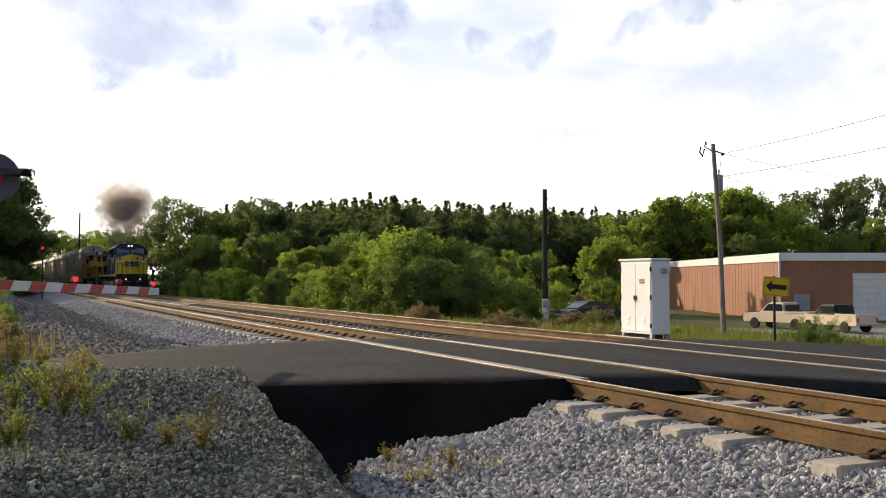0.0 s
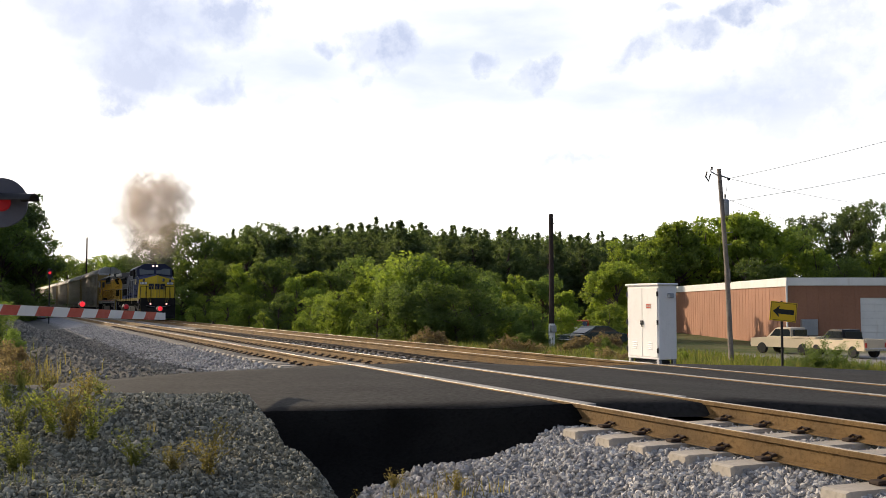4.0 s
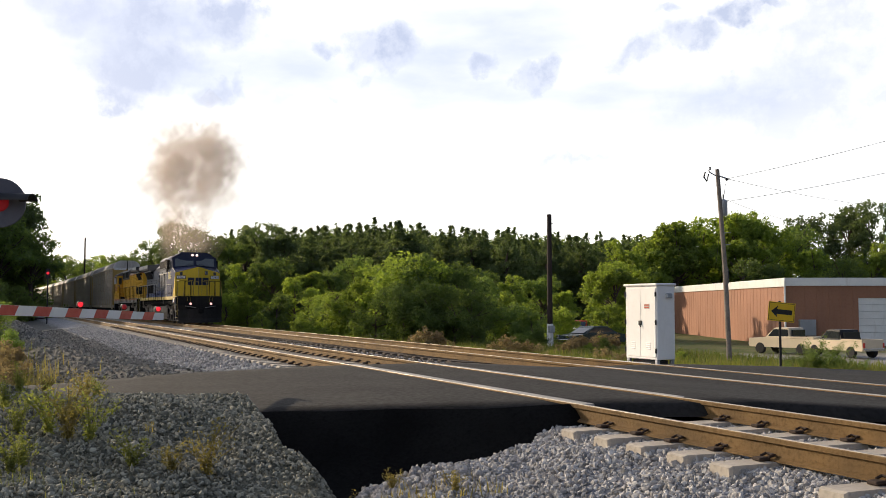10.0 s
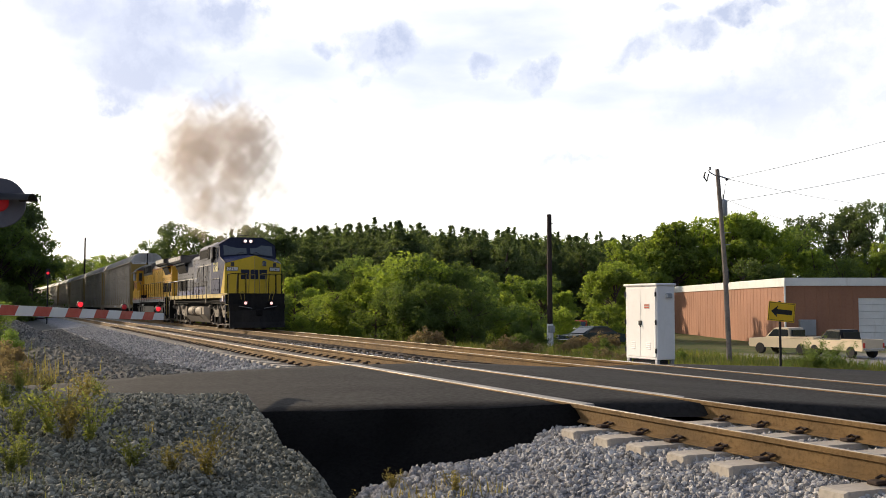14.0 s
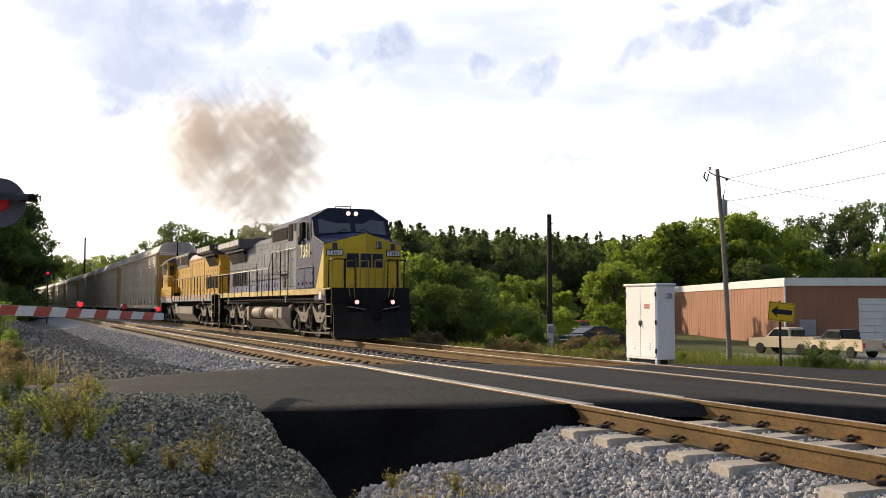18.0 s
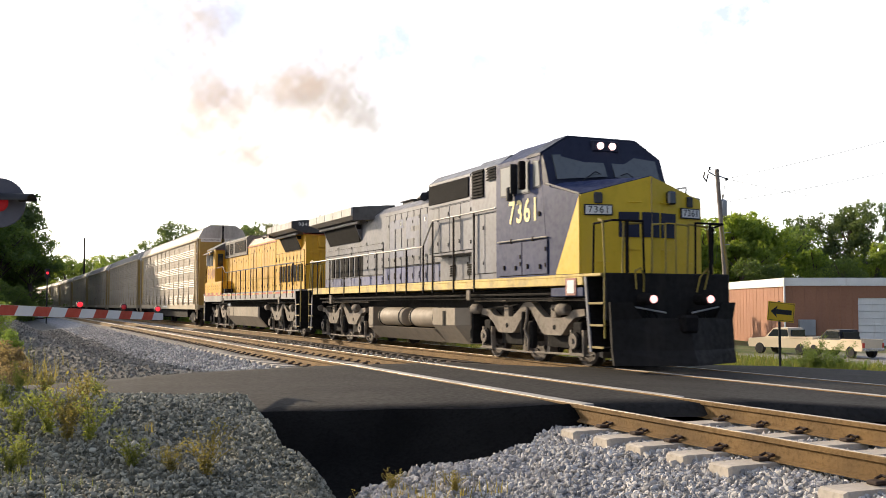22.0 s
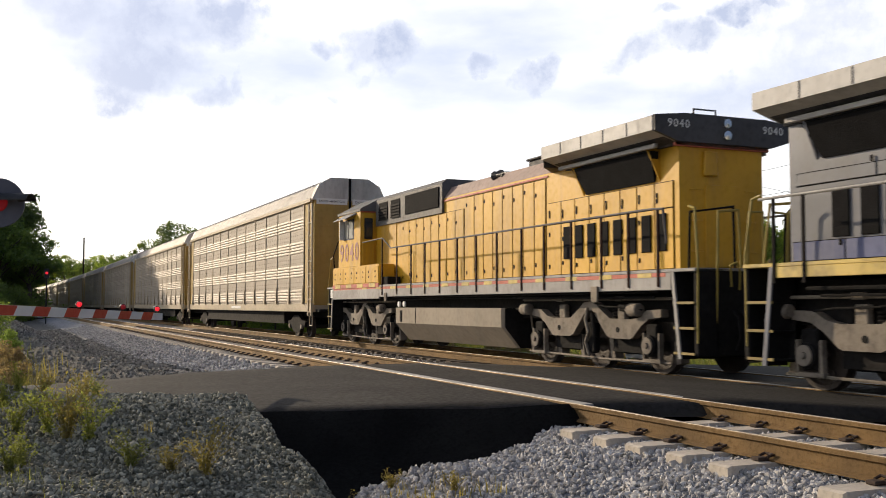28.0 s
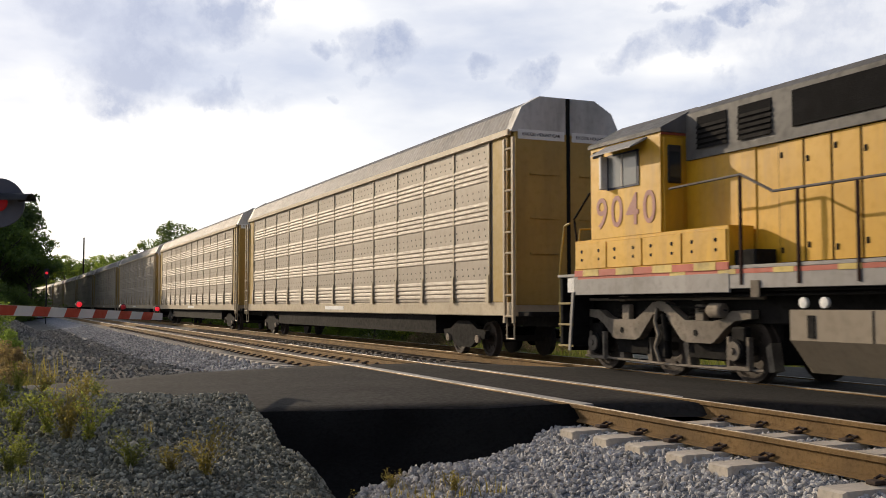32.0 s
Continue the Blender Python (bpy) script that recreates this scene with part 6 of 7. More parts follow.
def radiator(eng, x0, x1, z, hood, edge_mat, under_mat):
    """Overhanging radiator wings with a shaded intake below and fan screens above."""
    w = part("radiator_wing", Geo().prism([(-1.56, z - .26), (-1.56, z), (-.9, z + .06), (.9, z + .06), (1.56, z), (1.56, z - .26), (1.05, z - .42), (-1.05, z - .42)], "x", x0, x1), edge_mat, eng, "overhanging radiator housing")
    for s in (-1, 1):
        part("wing_shoulder", Geo().prism([(x1, 1.5 * s), (x1, .4 * s), (x1 + 1.0, .4 * s), (x1 + 1.0, .62 * s)], "z", z - .42, z + .02), M["roof"], w, "dark slanting wing shoulder")
    part("wing_underside", Geo().prism([(-1.5, z - .27), (-1.02, z - .44), (-1.0, z - .47), (1.0, z - .47), (1.02, z - .44), (1.5, z - .27), (1.3, z - .30), (-1.3, z - .30)], "x", x0 + .05, x1 - .05), M["roof"], w)
    for k in range(2):
        part("fan_screen", Geo().turned([(0, 0), (.72, 0), (.72, .06), (.66, .1), (0, .1)], ((x0 * (3 - 2 * k) + x1 * (1 + 2 * k)) / 4, 0, z + .05), "z", 24), M["roof"], w)
    for k in range(1, 5):
        for s in (-1, 1):
            part("seam", Geo().box(x0 + (x1 - x0) * k / 5 - .012, x0 + (x1 - x0) * k / 5 + .012, min(1.56 * s, 1.568 * s), max(1.56 * s, 1.568 * s), z - .25, z - .01), M["roof"], w)
    for s in (-1, 1):
        # slanted intake screen and its frame
        a, b = x0 + .75, x1 - .75
        part("intake_screen", Geo().loft([[(a + .05, (hood + .03) * s, z - 1.05), (b - .05, (hood + .03) * s, z - 1.05), (b + .15, 1.18 * s, z - .52), (a - .15, 1.18 * s, z - .52)], [(a + .05, hood * s - .05 * s, z - 1.05), (b - .05, hood * s - .05 * s, z - 1.05), (b + .15, 1.1 * s - .1 * s, z - .52), (a - .15, 1.1 * s - .1 * s, z - .52)]]), M["mesh"], w, "dark slanted intake screen")
        for c, d in ((a - .06, a - .26), (b + .06, b + .26)):
            part("intake_cheek", Geo().prism([(hood, z - 1.06), (1.22, z - .46), (hood, z - .46)] if s > 0 else [(-hood, z - 1.06), (-1.22, z - .46), (-hood, z - .46)], "x", c, c + (.04 if d > c else -.04)), under_mat, w)
        part("gutter", Geo().box(x0 + .35, x1 - .2, min(1.19 * s, 1.27 * s), max(1.19 * s, 1.27 * s), z - .5, z - .42, .01), M["u_grey"], w)


def louvres(eng, x0, x1, z0, z1, y, n):
    for s in (-1, 1):
        for k in range(n):
            a = x0 + (x1 - x0) * (k + .2) / n
            b = x0 + (x1 - x0) * (k + .8) / n
            part("air_intake", Geo().box(a, b, min(y * s, (y + .03) * s), max(y * s, (y + .03) * s), z0, z1, .006), M["mesh"], eng)


def horn(eng, x, z, y=0):
    g = Geo()
    for k in range(3):
        yy = y - .16 + .16 * k
        g.turned([(.025, 0), (.04, .1), (.06, .3), (.13, .45), (.1, .46)], (x, yy, z + .13 + .05 * (k == 1)), "x", 10)
    g.cyl((x + .05, y - .2, z + .1), (x + .05, y + .2, z + .1), .035, 8)
    g.cyl((x + .05, y, z - .1), (x + .05, y, z + .1), .03, 8)
    part("horn", g, M["black"], eng, "black air horn")


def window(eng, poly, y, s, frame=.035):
    """Side window: dark frame, and a pane whose pale colour stands for sky."""
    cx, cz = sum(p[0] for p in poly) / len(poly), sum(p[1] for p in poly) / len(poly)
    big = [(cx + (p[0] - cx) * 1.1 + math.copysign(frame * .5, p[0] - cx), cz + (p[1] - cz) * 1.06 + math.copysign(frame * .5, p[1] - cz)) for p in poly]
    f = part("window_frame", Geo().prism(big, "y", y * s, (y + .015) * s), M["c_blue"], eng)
    part("pane", Geo().prism(poly, "y", (y + .012) * s, (y + .022) * s), M["sky_tint_glass"], f, "glass pane with the sky's brightness painted in")


TURN_NEAR = {-1: (90, 0, 0), 1: (90, 0, 180)}


def lead_engine():
    e = thing("locomotive", "grey and blue diesel locomotive with yellow nose and numbers 7361", "locomotive")
    underframe(e, -10.2, 9.9, M["c_grey"], M["sill_yellow"], -3.72, 3.2, True)
    for cx in (6.26, -7.2):
        engine_bogie(e, cx, 1)
    # long hood
    hw = .95
    part("hood", Geo().prism([(-hw, 1.86), (-hw, 4.12), (-.72, 4.32), (.72, 4.32), (hw, 4.12), (hw, 1.86)], "x", -9.75, 1.45), M["c_grey"], e, "grey engine hood")
    for s in (-1, 1):
        door_row(e, -3.4, 1.1, 2.42, 4.0, hw, 9, M["c_grey"], M["under"], s, .026)
        door_row(e, -3.4, 1.1, 1.9, 2.38, hw, 9, M["c_fade"], M["under"], s, .026)
        door_row(e, -9.6, -3.5, 3.02, 3.2, hw, 4, M["c_grey"], M["under"], s)
        door_row(e, -9.7, -3.5, 1.9, 2.18, hw, 6, M["c_fade"], M["under"], s)
        door_row(e, -5.6, -3.5, 2.22, 3.0, hw, 3, M["c_grey"], M["under"], s)
        for xa, xb, za, zb in ((-2.9, -1.75, 2.68, 2.95), (-2.9, -2.5, 2.95, 3.55), (-2.9, -1.75, 3.55, 3.82), (-1.5, -.5, 2.68, 2.95), (-.85, -.5, 2.95, 3.3), (-1.5, -.5, 3.2, 3.4), (-1.5, -1.15, 3.4, 3.6), (-1.5, -.5, 3.55, 3.82), (-.25, .15, 2.68, 3.82), (.55, .95, 2.68, 3.82), (.15, .55, 3.1, 3.4)):
            part("blue_patch", Geo().box(xa, xb, min((hw + .023) * s, (hw + .026) * s), max((hw + .023) * s, (hw + .026) * s), za, zb), M["c_ghost"], e, "faded blue emblem paint")
        for xx in (-2.0, -.1, 1.25):
            part("sticker", Geo().box(xx, xx + .09, min((hw + .023) * s, (hw + .029) * s), max((hw + .023) * s, (hw + .029) * s), 3.62, 3.74), M["letter_w"], e, "small white sticker")
    louvres(e, -9.0, -5.3, 2.22, 2.9, hw, 7)
    radiator(e, -9.85, -4.95, 4.43, hw, M["wing_edge"], M["c_grey"])
    part("exhaust_outlet", Geo().box(-3.6, -2.6, -.3, .42, 4.32, 4.5, .03).box(-3.65, -2.52, -.36, .5, 4.5, 4.54, .02), M["roof"], e)
    part("roof_hatch", Geo().box(-.6, 1.2, -.6, .6, 4.32, 4.38, .02), M["c_grey"], e)
    horn(e, -.75, 4.22, -.74)
    # blower and equipment cab between hood and cab, full width above the walkway
    bw = 1.36
    part("equipment_box", Geo().prism([(-bw, 2.55), (-bw, 4.5), (-1.1, 4.7), (1.1, 4.7), (bw, 4.5), (bw, 2.55)], "x", 1.15, 4.0), M["c_grey"], e)
    part("equipment_base", Geo().box(1.15, 5.5, -1.02, 1.02, 1.86, 2.56), M["c_grey"], e)
    part("electrical_cabinet", Geo().prism([(-1.42, 1.86), (-1.42, 4.5), (-1.1, 4.74), (1.1, 4.74), (1.42, 4.5), (1.42, 1.86)], "x", 4.0, 5.5), M["c_grey"], e)
    for s in (-1, 1):
        part("intake_screen", Geo().box(1.2, 3.72, min(bw * s, (bw + .03) * s), max(bw * s, (bw + .03) * s), 3.92, 4.42, .01), M["mesh"], e, "long dark intake screen")
        part("screen_frame", Geo().box(1.17, 3.82, min(bw * s, (bw + .02) * s), max(bw * s, (bw + .02) * s), 3.84, 3.91).box(1.17, 3.82, min(bw * s, (bw + .02) * s), max(bw * s, (bw + .02) * s), 4.43, 4.49), M["c_grey"], e)
        door_row(e, 1.2, 3.95, 2.62, 3.8, bw, 4, M["c_grey"], M["under"], s)
        door_row(e, 1.3, 3.95, 1.9, 2.5, 1.03, 3, M["c_grey"], M["under"], s, .026)
        for xx in (1.9, 3.0):
            for k in range(5):
                part("louvre", Geo().prism([(1.06 * s, 2.02 + .06 * k), (1.09 * s, 2.0 + .06 * k), (1.06 * s, 2.05 + .06 * k)], "x", xx, xx + .36), M["under"], e)
        door_row(e, 4.06, 5.5, 2.0, 3.4, 1.42, 2, M["c_grey"], M["under"], s)
        for k in range(9):
            part("vent_slat", Geo().prism([(1.43 * s, 3.86 + .075 * k), (1.47 * s, 3.83 + .075 * k), (1.43 * s, 3.90 + .075 * k)], "x", 4.06, 4.68), M["under"], e)
        part("vent_back", Geo().box(4.04, 4.70, min(1.42 * s, 1.428 * s), max(1.42 * s, 1.428 * s), 3.82, 4.50), M["mesh"], e)
        for k in range(5):
            part("vent_slat", Geo().prism([(1.43 * s, 4.2 + .065 * k), (1.47 * s, 4.17 + .065 * k), (1.43 * s, 4.23 + .065 * k)], "x", 4.88, 5.36), M["under"], e)
        # step down of the walkway rail
        handrail(e, [(-9.8, 2.82), (1.05, 2.82), (1.75, 3.47), (5.45, 3.48)], [-9.5, -8.9, -7.4, -5.8, -4.2, -2.6, -1.0, -.15, 1.1, 1.75, 3.1, 4.3], s, M["rail_l"], M["rail_d"], 1.86)
    # cab
    cw = 1.5
    sec = [(-cw, 1.86), (-cw, 4.46), (-.85, 4.86), (.85, 4.86), (cw, 4.46), (cw, 1.86)]
    part("cab", Geo().loft([[(5.5, y, z) for y, z in sec], [(7.35 + (.55 if z < 3.6 else .22), y, z) for y, z in sec]]), M["c_lblue"], e, "wide slate blue cab")
    part("cab_roof", Geo().loft([[(x, y * 1.012, z + .018) for y, z in [(-cw, 4.4), (-cw, 4.46), (-.85, 4.86), (.85, 4.86), (cw, 4.46), (cw, 4.4)]] for x in (7.0, 7.62)]), M["c_blue"], e, "dark blue cab brow")
    # windscreen wall, leaning back
    for s in (-1, 1):
        wall = [(8.0, 0.0, 3.86), (7.95, 1.49 * s, 3.72), (7.66, 1.49 * s, 4.44), (7.64, .85 * s, 4.82), (7.70, 0, 4.82)]
        part("brow_panel", Geo().loft([wall, [(p[0] - .3, p[1], p[2]) for p in wall]]), M["c_blue"], e, "dark blue windscreen surround")
        pane = [(7.97, .1 * s, 3.98), (7.93, 1.3 * s, 3.88), (7.71, 1.3 * s, 4.42), (7.725, .1 * s, 4.52)]
        w = part("windscreen", Geo().loft([[(p[0] + .03, p[1], p[2]) for p in pane], [(p[0] - .05, p[1], p[2]) for p in pane]]), M["screen_glass"], e, "grey windscreen pane")
        part("wiper", Geo().tube([(8.06, .75 * s, 3.86), (8.0, .4 * s, 4.08), (7.98, .25 * s, 4.03)], .012), M["letter_k"], w)
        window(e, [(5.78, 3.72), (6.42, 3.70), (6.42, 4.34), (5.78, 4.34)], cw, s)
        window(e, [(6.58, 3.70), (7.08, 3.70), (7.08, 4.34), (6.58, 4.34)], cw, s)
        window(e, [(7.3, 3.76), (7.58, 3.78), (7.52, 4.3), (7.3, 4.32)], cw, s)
        part("wind_deflector", Geo().box(6.95, 7.07, min(1.56 * s, 1.72 * s), max(1.56 * s, 1.72 * s), 3.74, 4.36, .03), M["rail_d"], e, "dark wind deflector")
        part("wind_deflector", Geo().box(6.48, 6.53, min(1.5 * s, 1.66 * s), max(1.5 * s, 1.66 * s), 3.7, 4.36, .01), M["black"], e, "black wind deflector")
        part("mirror", Geo().box(6.3, 6.42, min(1.54 * s, 1.68 * s), max(1.54 * s, 1.68 * s), 3.55, 3.86, .03), M["black"], e, "black mirror")
        digits("7361", .70, M["letter_y"], e, pose(6.82, 1.508 * s, 3.27, *TURN_NEAR[s]) @ Matrix.Diagonal((.88, 1, 1, 1)), "yellow road number 7361", .012, .58)
        part("cab_latch", Geo().cyl((7.55, 1.5 * s, 3.18), (7.55, 1.53 * s, 3.18), .05, 10), M["under"], e)
        # nose side: grey then yellow on a slant, battery doors below
        door_row(e, 5.66, 7.9, 1.9, 2.62, cw, 2, M["c_lblue"], M["under"], s)
        part("door_rail", Geo().tube([(5.62, 1.53 * s, 2.67), (7.92, 1.53 * s, 2.67)], .018), M["rail_l"], e)
        part("marker_plate", Geo().box(8.62, 9.02, min(1.5 * s, 1.52 * s), max(1.5 * s, 1.52 * s), 1.44, 1.78), M["letter_r"], e, "rusty reflector frame")
        part("marker_glass", Geo().box(8.70, 8.96, min(1.52 * s, 1.53 * s), max(1.52 * s, 1.53 * s), 1.48, 1.74), M["letter_w"], e)
        part("corner_plate", Geo().box(8.0, 9.25, min(1.42 * s, 1.5 * s), max(1.42 * s, 1.5 * s), 1.42, 1.60, .01), M["c_lblue"], e)
    # nose: loft from the cab to a faceted front
    def nose_ring(x, w, zs, zc, k):
        return [(x, -w, 1.86), (x, -w, zs), (x + k, 0, zc), (x, w, zs), (x, w, 1.86)]
    part("nose", Geo().loft([nose_ring(7.6, 1.5, 3.80, 3.98, 0), nose_ring(9.06, 1.46, 3.42, 3.82, .33)]), M["c_lblue"], e, "slate blue nose sides")
    top = [(7.78, 0, 3.985), (7.78, -1.47, 3.78), (9.07, -1.45, 3.445), (9.40, 0, 3.845), (9.07, 1.45, 3.445), (7.78, 1.47, 3.78)]
    part("nose_top", Geo().loft([top, [(p[0], p[1], p[2] - .03) for p in top]]), M["c_blue"], e, "dark anti-glare nose top")
    for s in (-1, 1):
        part("nose_edge", Geo().tube([(7.8, 1.48 * s, 3.80), (9.08, 1.46 * s, 3.455)], .018), M["rail_l"], e, "pale edge line of the nose top")
        for xx, zz in ((5.95, 2.08), (6.5, 2.06), (7.05, 2.08), (7.6, 2.06), (6.3, 2.66), (7.3, 2.66)):
            part("door_catch", Geo().box(xx - .035, xx + .035, min(1.52 * s, 1.55 * s), max(1.52 * s, 1.55 * s), zz - .05, zz + .05, .01), M["under"], e)
        face = [(9.41, 0, 1.87), (9.41, 0, 3.83), (9.09, 1.45 * s, 3.43), (9.09, 1.45 * s, 1.87)]
        part("nose_face", Geo().loft([[(p[0] + .02, p[1], p[2]) for p in face], [(p[0] - .05, p[1], p[2]) for p in face]]), M["c_yellow"], e, "bright yellow nose front")
        wedge = [(9.09, 1.465, 3.41), (9.09, 1.465, 1.87), (8.2, 1.487, 1.87)]
        part("nose_flash", Geo().loft([[(p[0], (p[1] + .012) * s, p[2]) for p in wedge], [(p[0], (p[1] - .03) * s, p[2]) for p in wedge]]), M["c_yellow"], e, "yellow slanted flash")
        nf = Vector((1.45, .32 * s, 0)).normalized()

        def on_face(u, z, out=.03):
            """A point on the nose face: u metres from the middle."""
            return Vector((9.43 - .32 * u / 1.45, u * s, z)) + nf * out

        ang = math.degrees(math.atan2(nf.y, nf.x))
        nb = part("number_board", Geo().box(-.012, .02, -.30, .30, -.11, .11, .01), M["black"], e, "white lit number board with black digits 7361", at=Matrix.Translation(on_face(1.1, 3.13)) @ pose(0, 0, 0, 0, 0, ang))
        part("number_glass", Geo().box(.02, .026, -.27, .27, -.085, .085), M["letter_w"], nb)
        digits("7361", .19, M["letter_k"], nb, pose(.03, 0, 0, 90, 0, 90), "black digits 7361")
        part("class_light", Geo().box(0, .05, -.09, .09, -.11, .11, .02), M["roof"], e, at=Matrix.Translation(on_face(1.1, 3.37, .0)) @ pose(0, 0, 0, 0, 0, ang))
        for u, z in ((.35, 3.3), (.35, 2.35), (1.0, 2.1), (.5, 2.9)):
            p = on_face(u, z, .045)
            part("grab_iron", Geo().tube([tuple(p + Vector((-.26 * .13, .13 * s, 0))), tuple(p - Vector((-.26 * .13, .13 * s, 0)))], .012), M["c_yellow"], e)
        # plain dark lettering blocks across the nose
        for u0, u1, z0, z1 in ((.26, .68, 2.6, 3.1), (.0, .2, 2.6, 3.1)):
            q = [on_face(u0, z0, .012), on_face(u1, z0, .012), on_face(u1, z1, .012), on_face(u0, z1, .012)]
            part("logo_bar", Geo().loft([[tuple(v) for v in q], [tuple(v + nf * .012) for v in q]]), M["c_blue"], e, "dark blue emblem bar")
    part("nose_seam", Geo().box(9.40, 9.45, -.015, .015, 1.9, 3.8), M["sill_yellow"], e)
    part("nose_door", Geo().box(9.30, 9.372, .08, .36, 1.95, 3.3, .01), M["c_yellow"], e)
    part("door_window", Geo().box(9.30, 9.44, .42, .62, 3.28, 3.55, .03), M["glass"], e)
    hl = part("headlight_housing", Geo().box(7.6, 7.80, -.34, .34, 4.54, 4.80, .03), M["c_blue"], e)
    for y in (-.15, .15):
        part("headlight", Geo().turned([(0, 0), (.08, 0), (.076, .03), (0, .04)], (7.805, y, 4.67), "x", 16), M["lamp_white"], hl, "lit round headlight")
    part("antenna_frame", Geo().tube([(6.7, -.3, 4.86), (6.7, -.3, 5.04), (6.7, .3, 5.04), (6.7, .3, 4.86)], .018), M["black"], e)
    part("ac_unit", Geo().box(5.7, 6.5, -.6, .6, 4.86, 4.92, .03), M["c_grey"], e)
    part("nose_rail", Geo().tube([(9.1, 1.1, 3.5), (9.1, 1.1, 3.68), (8.7, 1.2, 3.72), (8.7, 1.2, 3.5)], .015), M["black"], e)
    end_gear(e, 10.0, 1, True)
    steps(e, 9.95, 1, M["c_grey"])
    end_gear(e, -10.25, -1, False)
    steps(e, -10.2, -1, M["c_grey"])
    for y in (-.66, .66):
        d = part("ditch_light_housing", Geo().cyl((9.99, y, 1.36), (10.4, y, 1.36), .11, 14), M["under"], e)
        part("ditch_light", Geo().turned([(0, 0), (.078, 0), (.07, .03), (0, .035)], (10.4, y, 1.36), "x", 14), M["lamp_amber"], d, "lit ditch light")
    for s in (-1, 1):
        part("porch_rail", Geo().tube([(9.5, 1.42 * s, 1.86), (9.55, 1.42 * s, 2.82), (10.0, 1.3 * s, 2.86), (10.02, .62 * s, 2.86), (10.02, .6 * s, 1.86)], .022, 8), M["rail_d"], e)
        part("porch_post", Geo().box(9.99, 10.04, .98 * s - .03, .98 * s + .03, 1.86, 2.86, .005), M["rail_d"], e)
    part("hood_end_light", Geo().box(-9.82, -9.74, -.18, .18, 3.9, 4.15, .02), M["roof"], e)
    return e


def second_engine():
    """Cab-backwards engine; built cab forward and turned about on the track."""
    e = thing("locomotive", "dirty yellow diesel locomotive with grey roof and red numbers 9040", "locomotive")
    underframe(e, -10.2, 10.2, M["u_grey"], M["u_grey"], -3.1, 3.75, False)
    for cx in (7.3, -6.3):
        engine_bogie(e, cx, -1)
    hw = .93
    part("hood", Geo().prism([(-hw, 1.86), (-hw, 4.14), (hw, 4.14), (hw, 1.86)], "x", -9.05, 4.9), M["u_yellow"], e, "yellow engine hood")
    part("hood_roof", Geo().prism([(-hw - .005, 4.14), (-.72, 4.46), (.72, 4.46), (hw + .005, 4.14)], "x", -9.0, 4.9), M["u_stain"], e, "stained brownish hood roof")
    for s in (-1, 1):
        part("red_line", Geo().box(-4.4, 4.9, min(hw * s, (hw + .026) * s), max(hw * s, (hw + .026) * s), 4.05, 4.09), M["u_red"], e, "thin red stripe")
        door_row(e, -4.3, -.1, 1.9, 4.02, hw, 8, M["u_yellow"], M["under"], s, .02)
        door_row(e, 0.0, 4.4, 1.9, 3.74, hw, 8, M["u_yellow"], M["under"], s, .02)
        door_row(e, -8.9, -4.4, 3.0, 3.46, hw, 8, M["u_yellow"], M["under"], s)
        door_row(e, -8.9, -4.4, 1.9, 2.98, hw, 8, M["u_yellow"], M["under"], s)
        part("sill_stripe", Geo().box(-9.4, 9.4, min(1.5 * s, 1.506 * s), max(1.5 * s, 1.506 * s), 1.73, 1.80), M["u_red"], e, "red stripe with yellow blocks along the sill")
        for k in range(13):
            xx = -9.0 + k * 1.25
            part("reflector_block", Geo().box(xx, xx + .42, min(1.506 * s, 1.511 * s), max(1.506 * s, 1.511 * s), 1.725, 1.805), M["sill_yellow"], e)
        handrail(e, [(-9.45, 2.3), (-9.35, 2.9), (-8.9, 2.92), (3.9, 2.92), (4.6, 3.25), (6.4, 3.22)], [-9.2, -8.3, -7.4, -6.3, -5.2, -4.2, -3.0, -1.9, -.8, .3, 1.3, 2.3, 3.4, 4.62], s, M["rail_m"], M["rail_r"], 1.86)
    louvres(e, -8.8, -5.0, 2.22, 2.9, hw + .02, 8)
    radiator(e, -9.15, -5.2, 4.55, hw, M["wing_edge"], M["u_yellow"])
    part("radiator_end", Geo().prism([(-1.55, 4.28), (-1.55, 4.56), (-.9, 4.63), (.9, 4.63), (1.55, 4.56), (1.55, 4.28), (1.05, 4.12), (-1.05, 4.12)], "x", -9.22, -9.15), M["roof"], e, "dark grey radiator end")
    part("red_line", Geo().box(-9.10, -9.05, -1.05, 1.05, 4.06, 4.12), M["u_red"], e)
    for y in (-1.05, 1.05):
        digits("9040", .2, M["letter_w"], e, pose(-9.226, y, 4.43, 90, 0, -90), "small white road number 9040")
    for z in (4.28, 4.5):
        part("headlight", Geo().turned([(0, 0), (.09, 0), (.085, -.03), (0, -.04)], (-9.226, 0, z), "x", 14), M["chrome"], e, "unlit round headlight")
    part("hood_end_box", Geo().box(-9.12, -9.05, .12, .42, 3.55, 4.0, .02), M["u_yellow"], e)
    part("hood_end_door", Geo().box(-9.08, -9.05, -.32, .38, 1.92, 3.4, .008), M["u_yellow"], e)
    for z in (2.2, 2.75, 3.3):
        for y in (-.6, .6):
            part("grab_iron", Geo().tube([(-9.1, y - .14, z), (-9.12, y + .14, z)], .012), M["u_yellow"], e)
    part("roof_handle", Geo().tube([(-8.6, -.25, 4.69), (-8.6, -.25, 4.86), (-8.6, .25, 4.86), (-8.6, .25, 4.69)], .016), M["black"], e)
    horn(e, -1.9, 4.3, .6)
